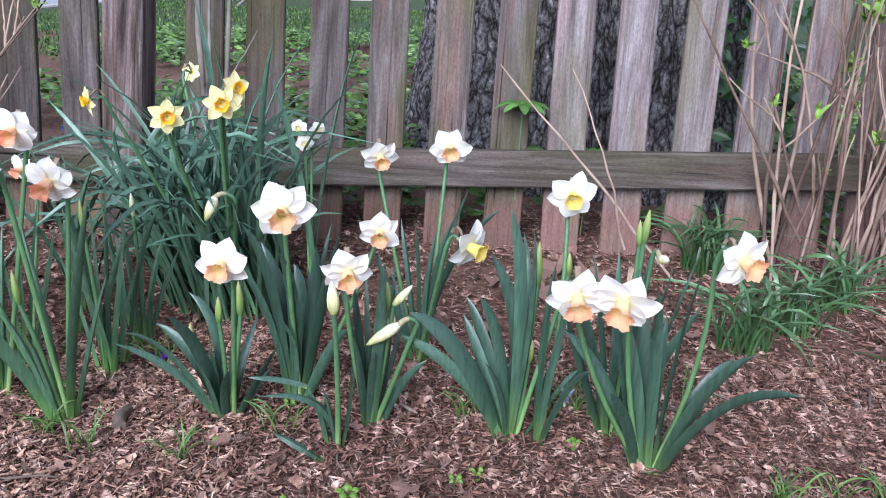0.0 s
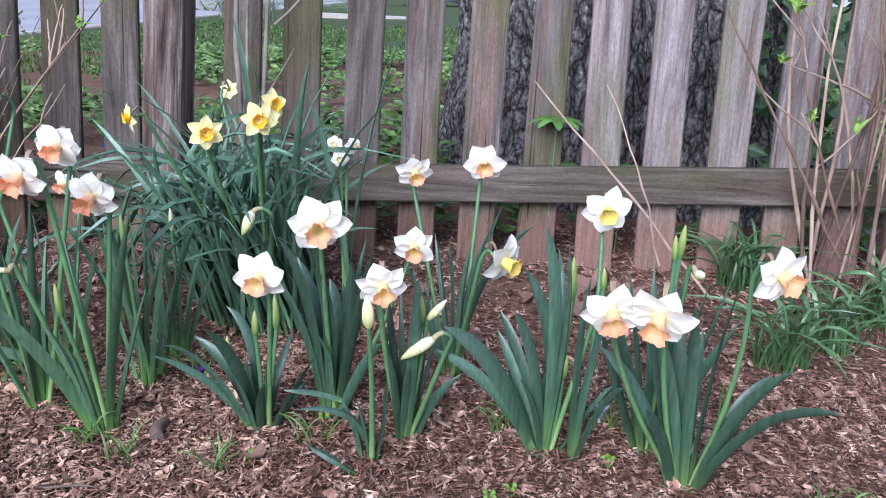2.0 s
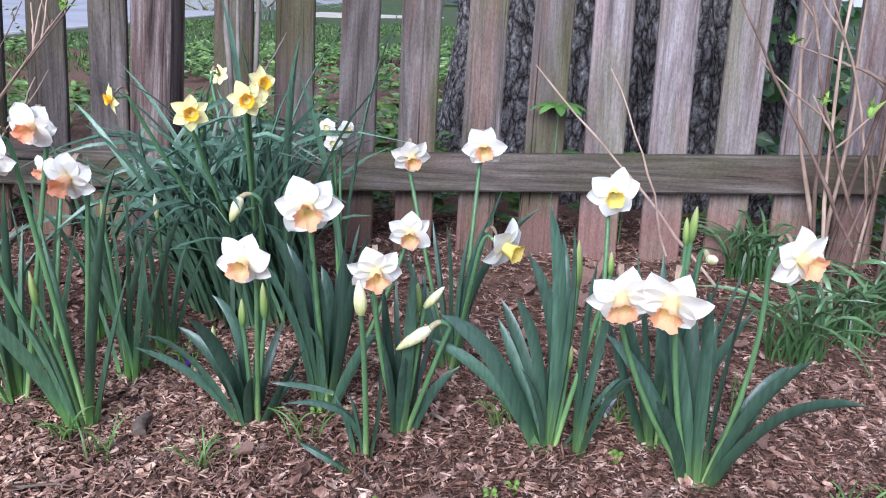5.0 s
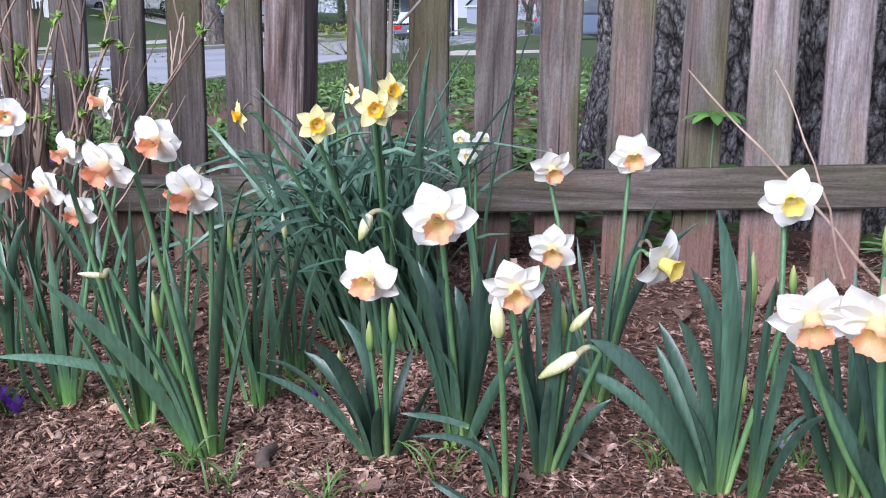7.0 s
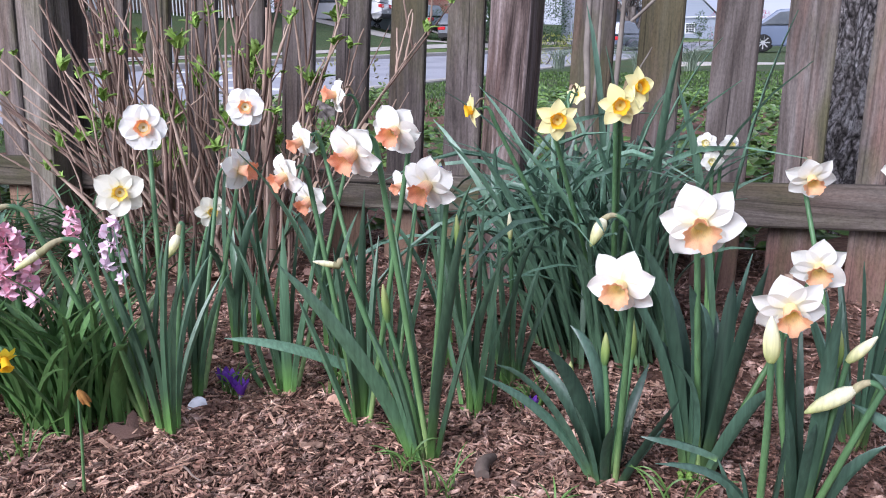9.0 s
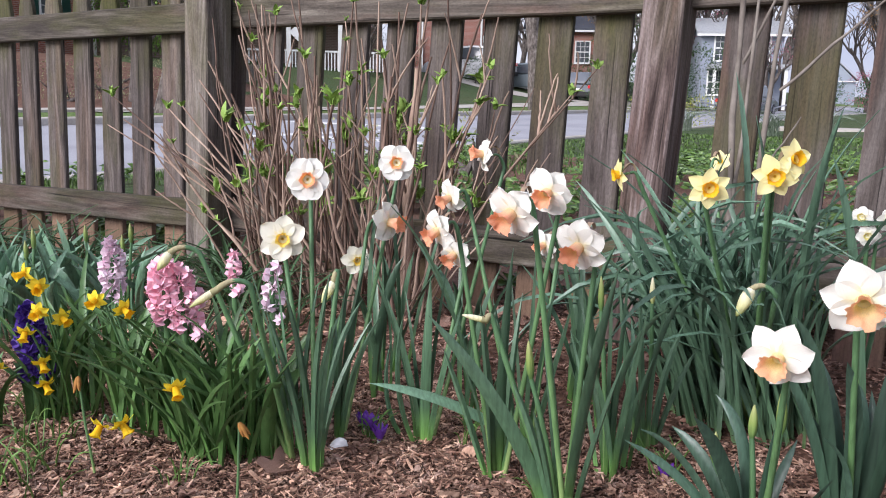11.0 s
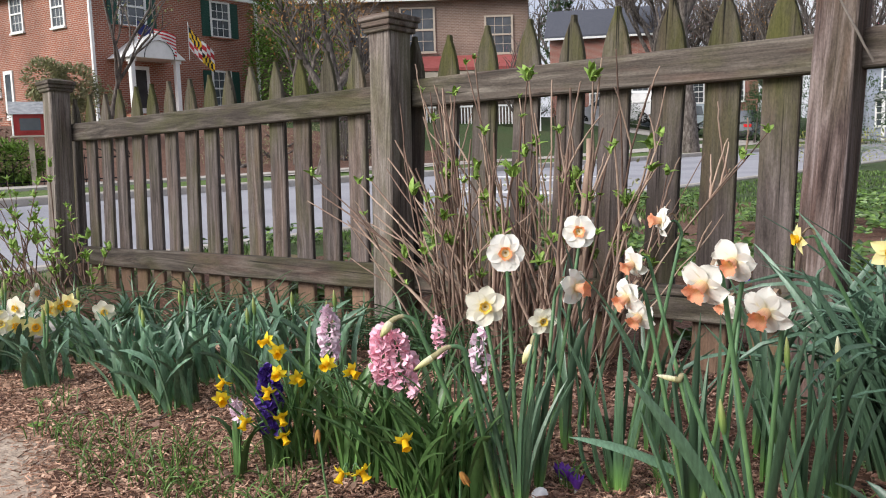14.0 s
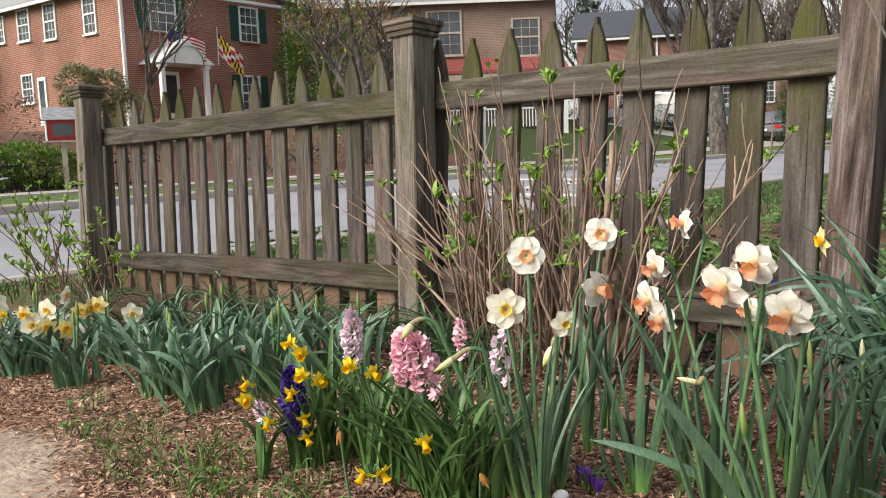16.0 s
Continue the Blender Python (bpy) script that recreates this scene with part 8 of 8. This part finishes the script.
bush("rhododendron", -25.5, 9.8, "tall pale green bush against the brick corner", [(0, 0, 0.9, 0.9, 0.9), (0.1, 1.0, 0.8, 0.9, 0.8), (0.0, -0.4, 1.7, 0.6, 0.6), (0.0, 0.5, 1.5, 0.7, 0.7)], 11000, 0.13, M_PALE_BUSH, 7)
bush("evergreen_bush", -30.5, 22.5, "tall leafy green bush between two houses", [(0, 0, 2.6, 1.6, 2.3), (0.3, 1.6, 2.4, 1.5, 2.2), (-0.4, 2.8, 3.2, 1.6, 2.4), (0.2, 1.0, 4.9, 1.3, 1.7)], 9000, 0.20, M_BUSH_LIGHT, 9)
bush("tall_evergreen", -31.3, 22.0, "dense green evergreen at the corner of the brick house", [(0, 0, 2.2, 1.1, 1.9), (0.1, 0.2, 4.2, 1.0, 1.6), (0.1, 0.3, 6.0, 0.7, 1.3)], 6500, 0.17, M_BUSH, 91, 4)
bush("clipped_bush", -23.6, 40.0, "dark clipped round bush by the brick house", [(0, 0, 0.75, 0.85, 0.75)], 1500, 0.10, M_EVERGREEN, 11, 4)
bush("clipped_bush", -28.5, 38.5, "dark clipped round bush by the porch", [(0, 0, 0.9, 1.0, 0.9), (0.3, 1.4, 0.8, 0.9, 0.8)], 1800, 0.11, M_EVERGREEN, 12, 4)
bush("hedge", -16.5, 43.0, "dark evergreen hedge beside the driveway", [(k * 1.2 - 3, 0.2 * (k % 2), 1.0, 1.0, 1.1) for k in range(6)], 4200, 0.13, M_EVERGREEN, 13, 6)
bush("golden_hedge", -6.6, 20.0, "yellow-green rounded hedge on the lawn", [(k * 0.55 - 0.9, 0.1 * (k % 2), 0.42, 0.5, 0.48) for k in range(4)], 2600, 0.06, material("golden_leaf", [(0.22, 0.24, 0.04), (0.38, 0.40, 0.09), (0.52, 0.52, 0.16)], scale=5, rough=0.6, per_island=0.3, trans=0.2), 15, 6)
bush("evergreen_bush", -16.2, 39.4, "tall dark evergreen shrub by the driveway", [(0, 0, 0.8, 0.7, 0.9), (0.1, 0.1, 1.9, 0.6, 0.9), (0.2, -0.2, 2.7, 0.4, 0.7)], 2600, 0.12, M_EVERGREEN, 27, 4)
bush("conifer_bush", -7.6, 58.0, "two dark conical shrubs by the gabled house", [(0, 0, 0.9, 0.8, 1.1), (1.7, 0.2, 0.9, 0.9, 1.2), (1.7, 0.2, 1.6, 0.5, 0.9), (0, 0, 1.6, 0.4, 0.8)], 2400, 0.13, M_EVERGREEN, 17, 4)
bush("red_bush", -6.0, 60.0, "deep pink flowering bush in the distance", [(0, 0, 1.6, 1.4, 1.2), (1.8, 0.4, 1.4, 1.2, 1.1)], 2000, 0.13, M_PINKBUD, 18, 4)
bush("tall_evergreen", -17.6, 45.5, "tall dark evergreen behind the parked cars", [(0, 0, 1.6, 1.3, 1.6), (0.6, 0.4, 3.4, 1.2, 1.6), (-0.8, 0.6, 2.6, 1.2, 1.5)], 3600, 0.17, M_EVERGREEN, 71, 4)
bush("tall_evergreen", -13.2, 47.0, "tall dark evergreen screen at the end of the street", [(k * 1.5 - 3.0, 0.3 * (k % 2), 1.8, 1.3, 2.0) for k in range(4)], 5200, 0.17, M_EVERGREEN, 72, 4)
for k, (x, y) in enumerate(((-20.4, 12.4), (-21.6, 14.6), (-20.6, 16.6), (-22.6, 18.6), (-23.4, 16.4))):
    bush("dry_shrub", x, y, "tangled brown leafless shrub above dead leaves", [(0, 0, 0.5, 0.8, 0.5), (0.5, 0.7, 0.4, 0.7, 0.4), (-0.4, -0.6, 0.6, 0.7, 0.5)], 900, 0.07, M_DRY_BUSH if k % 2 else M_PALE_BUSH, 80 + k, 16)
for k, (x, y, h) in enumerate(((-41.5, 60.5, 16), (-35.6, 69.6, 17), (-30.5, 63.0, 15), (-23.7, 63.9, 15), (-21.0, 57.0, 13), (-16.0, 60.0, 14), (-10.5, 57.0, 13), (-6.0, 62.0, 13), (-44.0, 52.0, 14), (-27.5, 60.5, 16), (-24.5, 58.0, 14), (-18.5, 66.0, 17))):
    branch_tree("bare_tree", x, y, ground_z(x, y), "grey tree full of fine bare twigs at the street's end", h * 1.6, 0.28, 160 + k, M_BARK_FAR, forks=4, depth=4, spread=0.7, leaf=(M_DRY_BUSH, M_RUSSET, M_PINKBUD)[k % 3], leaf_n=1500, leaf_size=0.15, fork_at=0.2)
porch_house = house("brick_house", "dark brick house with a stepped porch behind the street tree", (-27.2, 53.6), 24, 5.2, 8, 0.9, 5.1, 6.4, M_BRICK_PINK, M_SLATE_DARK)
window(porch_house, 1.2, 2.9, 4.3, 0.9, "front", None)
window(porch_house, 3.8, 2.9, 4.3, 0.9, "front", None)
boards = thing("board_fence", pose(-21.4, 17.0, ground_z(-21.4, 17.0), 0, 0, 112), "weathered grey board fence beyond the street", "fence")
for k in range(44):
    box_part("board", k * 0.16, k * 0.16 + 0.135, 0.0, 0.025, -0.3, 1.15 + 0.03 * math.sin(k * 2.7), M_POST_GREY, boards)
for z in (0.25, 0.95):
    box_part("rail", -0.05, 7.1, 0.026, 0.07, z, z + 0.09, M_POST_GREY, boards)
GREYGRASS = strap_meshes(material("grey_green_blade", [(0.12, 0.16, 0.11), (0.22, 0.27, 0.2)], scale=20, rough=0.6, per_object=0.2), 23, 8, 0.5, 0.45, 0.012, 0.8)
for x, y in ((-2.9, 13.5), (-3.7, 13.9), (-2.0, 13.2), (-4.6, 14.3)):
    c = plant("ornamental_grass", x, y, "mound of grey-green ornamental grass on the lawn", "grass", "ornamental grass mounds")
    fill_clump(c, GREYGRASS, 70, 0.12, int(-x * 10))
bush("bare_thicket", -3.1, 3.6, "low thicket of bare twigs and tan leaves behind the fence", [(0, 0, 0.25, 0.35, 0.25), (-0.7, 0.4, 0.25, 0.4, 0.25), (-1.3, 0.1, 0.2, 0.4, 0.2)], 500, 0.05, M_PALE_BUSH, 19, 26)

# ---------- lawn pieces, kerbs, paths ----------
strip = box_part("pavement_path", -3.4, 2.2, 16.2, 17.6, -0.1, 0.062, M_CONCRETE)
tagged(strip, "pale concrete path across the lawn", "pavement", kind="structure")
drive = grid_patch("driveway", axis([(-26.0, -13.9, 0.6)]), axis([(38.6, 41.4, 0.7)]), M_CONCRETE, lambda x, y: ground_z(x, y) + 0.03)
tagged(drive, "pale concrete driveway across the verge", "driveway", kind="structure")
walkway = grid_patch("pavement_far", axis([(-16.9, -15.7, 0.4)]), axis([(10.0, 80.0, 1.0)]), M_CONCRETE, lambda x, y: ground_z(x, y) + 0.025)
tagged(walkway, "pale concrete footway across the street", "pavement", kind="structure")
M_LINE = material("road_paint", [(0.55, 0.55, 0.55), (0.72, 0.72, 0.72)], scale=10, rough=0.8)
for k, (x0, x1, y0, y1) in enumerate(((-9.3, -8.9, 7.5, 13.0), (-12.8, -9.3, 12.4, 12.9), (-8.6, -6.0, 8.0, 8.4))):
    ln = box_part("road_marking", x0, x1, y0, y1, -0.11, -0.094, M_LINE)
    tagged(ln, "worn white painted line on the asphalt", "road marking", kind="structure")

# iron fence and book box
M_IRON = material("black_iron", [(0.012, 0.012, 0.013), (0.03, 0.03, 0.03)], scale=30, rough=0.5, metal=0.6)
iron = thing("iron_fence", pose(-18.0, 0.0, ground_z(-18.0, 3.0)), "low black iron fence with hooped tops", "fence")
for k in range(30):
    y = -1.2 + k * 0.30
    pts = [(0, y, 0.0), (0, y, 0.62)] + [(0, y + 0.15 - 0.15 * math.cos(a), 0.62 + 0.15 * math.sin(a)) for a in (0.5, 1.05, 1.57, 2.1, 2.6)] + [(0, y + 0.30, 0.62)]
    v, f = tube_mesh(pts, [0.012] * len(pts), 6)
    mesh_part("hoop", v, f, M_IRON, iron, smooth=True)
    v, f = tube_mesh([(0, y + 0.15, 0.0), (0, y + 0.15, 0.66)], [0.009, 0.009], 6)
    mesh_part("bar", v, f, M_IRON, iron, smooth=True)
box_part("rail", -0.01, 0.01, -1.2, 7.8, 0.56, 0.59, M_IRON, iron)
box_part("rail", -0.01, 0.01, -1.2, 7.8, 0.10, 0.13, M_IRON, iron)
M_RED_BOX = material("red_paint", [(0.30, 0.03, 0.03), (0.38, 0.05, 0.045)], scale=8, rough=0.5)
lib = thing("book_box", pose(-17.75, 5.55, ground_z(-17.75, 5.55), 0, 0, -20), "small red and white book box with a shingled roof", "book box")
box_part("stand", -0.05, 0.05, -0.05, 0.05, -0.1, 1.06, M_BEIGE, lib)
box_part("body", -0.20, 0.20, -0.30, 0.30, 1.06, 1.50, M_RED_BOX, lib, bevel=0.01)
box_part("end_panel", -0.21, 0.21, -0.32, -0.30, 1.06, 1.52, M_WHITE_PAINT, lib)
box_part("shelf", -0.26, 0.26, -0.36, 0.36, 1.03, 1.06, M_BEIGE, lib)
fp = box_part("door", 0.20, 0.215, -0.24, 0.24, 1.12, 1.44, M_RED_BOX, lib)
box_part("pane", 0.215, 0.22, -0.19, 0.19, 1.16, 1.40, M_PANE, fp)
bm = bmesh.new()
vs = [bm.verts.new(q) for q in ((-0.27, -0.37, 1.48), (0.27, -0.37, 1.48), (0, -0.37, 1.74), (-0.27, 0.37, 1.48), (0.27, 0.37, 1.48), (0, 0.37, 1.74))]
for q in ((0, 2, 1), (3, 4, 5), (0, 1, 4, 3), (0, 3, 5, 2), (1, 2, 5, 4)):
    bm.faces.new([vs[i] for i in q])
bmesh.ops.recalc_face_normals(bm, faces=bm.faces[:])
part("roof", bm, M_SLATE, lib)


# ---------- parked vehicles ----------
M_TYRE = material("tyre_rubber", [(0.012, 0.012, 0.012), (0.025, 0.025, 0.025)], scale=30, rough=0.85)
M_RIM = material("alloy_rim", [(0.5, 0.5, 0.52), (0.62, 0.62, 0.64)], scale=20, rough=0.3, metal=0.9)
M_TAIL = material("tail_lamp", [(0.45, 0.01, 0.02), (0.55, 0.03, 0.03)], scale=20, rough=0.2)
M_BUMPER = material("black_plastic", [(0.015, 0.015, 0.016), (0.03, 0.03, 0.03)], scale=20, rough=0.6)


def car(x, y, az, paint, label, length=4.5, width=1.78, height=1.45, kind="sedan", lift=0.0):
    """Lower body, cabin with panes, four wheels with rims, lamps and bumpers. It points along local +X."""
    c = thing("car", pose(x, y, ground_z(x, y) + lift, 0, 0, az), label, "car", "parked cars")
    L, W, H = length / 2, width / 2, height
    deck = 0.60 * H if kind == "sedan" else 0.58 * H
    shoulder = [(-L, 0.32), (-L + 0.05, deck * 0.92), (-L + 0.35, deck), (L - 1.0, deck * 0.98), (L - 0.25, deck * 0.85), (L, 0.55), (L, 0.30), (L - 0.2, 0.2), (-L + 0.2, 0.2)]
    if kind == "sedan":
        cab = [(-L + 0.55, deck), (-L + 1.25, H * 0.985), (-0.2, H), (0.45, H * 0.97), (L - 1.05, deck * 0.97)]
    else:
        cab = [(-L + 0.12, deck), (-L + 0.38, H * 0.96), (-0.4, H), (0.6, H * 0.96), (L - 1.05, deck * 0.97)]

    def prism(prof, w0, w1, zmid, mat, name, parent, label2=""):
        verts, faces = [], []
        n = len(prof)
        for s in (-1, 1):
            for px, pz in prof:
                w = w0 + (w1 - w0) * max(0, (pz - zmid)) / max(0.01, H - zmid)
                verts.append((px, s * w, pz))
        faces.append(tuple(range(n)))
        faces.append(tuple(range(n, 2 * n))[::-1])
        for k in range(n):
            k2 = (k + 1) % n
            faces.append((k, n + k, n + k2, k2))
        bm = bmesh.new()
        vs = [bm.verts.new(q) for q in verts]
        for q in faces:
            bm.faces.new([vs[i] for i in q])
        bmesh.ops.bevel(bm, geom=bm.edges[:], offset=0.045, segments=2, affect="EDGES")
        bmesh.ops.recalc_face_normals(bm, faces=bm.faces[:])
        return part(name, bm, mat, parent, label2, smooth=True)

    prism(shoulder, W, W, 10, paint, "body", c)
    cabin = prism(cab, W - 0.04, W - 0.25, deck, paint, "cabin", c)
    inner = [(px * 0.93 - 0.02, deck + 0.03 + (pz - deck) * 0.84) for px, pz in cab]
    prism(inner, W + 0.005, W - 0.215, deck, M_PANE, "pane", cabin)
    for ex in (-L + 0.85, L - 0.88):
        for s in (-1, 1):
            bm = bmesh.new()
            bmesh.ops.create_cone(bm, cap_ends=True, segments=24, radius1=0.32, radius2=0.32, depth=0.22, matrix=Matrix.Translation((ex, s * (W - 0.10), 0.32)) @ pose(0, 0, 0, 90, 0, 0))
            bmesh.ops.bevel(bm, geom=[e for e in bm.edges if len(e.link_faces) == 2 and abs(e.link_faces[0].normal.dot(e.link_faces[1].normal)) < 0.5], offset=0.04, segments=2, affect="EDGES")
            wh = part("wheel", bm, M_TYRE, c, smooth=True)
            bm = bmesh.new()
            bmesh.ops.create_cone(bm, cap_ends=True, segments=20, radius1=0.07, radius2=0.07, depth=0.25, matrix=Matrix.Translation((ex, s * (W - 0.10), 0.32)) @ pose(0, 0, 0, 90, 0, 0))
            for k in range(8):
                a = k * math.pi / 4
                box(bm, -0.02, 0.02, -0.118, 0.118, 0.05, 0.22)
                bmesh.ops.transform(bm, matrix=Matrix.Translation((ex, s * (W - 0.10), 0.32)) @ Matrix.Rotation(a, 4, "Y"), verts=bm.verts[-8:])
            part("rim", bm, M_RIM, wh)
    for s in (-1, 1):
        part("tail_light", box(bmesh.new(), -L - 0.012, -L + 0.22, s * (W - 0.20) - 0.18, s * (W - 0.20) + 0.205, deck * 0.72, deck * 0.90, 0.02), M_TAIL, c, "red tail light")
    part("bumper", box(bmesh.new(), -L - 0.05, -L + 0.25, -W + 0.02, W - 0.02, 0.22, 0.46, 0.04), M_BUMPER if kind != "sedan" else paint, c)
    part("number_plate", box(bmesh.new(), -L - 0.062, -L - 0.05, -0.16, 0.16, 0.52, 0.62), M_WHITE_PAINT, c)
    return c


def car_paint(name, c):
    return material(name, [tuple(0.92 * v for v in c), c], scale=2, rough=0.25, bump=0.0, coat=0.8, spec=0.5)


car(-0.55, 31.0, 2, car_paint("slate_blue_paint", (0.12, 0.15, 0.22)), "slate blue sedan parked beyond the lawn", kind="sedan")
car(-18.0, 42.2, 100, car_paint("dark_grey_paint", (0.12, 0.13, 0.15)), "small dark grey hatchback parked on the driveway", 3.9, 1.75, 1.5, "suv")
car(-22.2, 43.9, 170, car_paint("grey_paint", (0.22, 0.26, 0.28)), "grey estate car parked by the hedge", 4.6, 1.8, 1.6, "suv")
car(-25.0, 41.6, 190, car_paint("white_car_paint", (0.75, 0.75, 0.76)), "white pickup van parked by the brick house", 5.2, 1.9, 1.85, "suv")
car(-9.8, 43.5, 85, car_paint("dark_blue_paint", (0.06, 0.08, 0.12)), "dark car parked before the white house", 4.5, 1.8, 1.6, "suv")
car(-12.55, -1.12, -90, car_paint("graphite_paint", (0.10, 0.10, 0.11)), "dark grey car with red tail light at the kerb", 4.7, 1.9, 1.5, "suv", lift=-0.0)
sign = thing("road_sign", pose(-14.6, 15.2, ground_z(-14.6, 15.2), 0, 0, 40), "plain white pointed street sign on a post", "sign")
box_part("post", -0.03, 0.03, -0.03, 0.03, 0, 2.3, M_RIM, sign)
part("plate", box(bmesh.new(), -0.3, 0.3, -0.045, -0.033, 1.7, 2.3), M_WHITE_PAINT, sign).matrix_basis = Matrix.Translation((0, 0, 2.0)) @ Matrix.Rotation(radians(45), 4, "Y") @ Matrix.Translation((0, 0, -2.0))
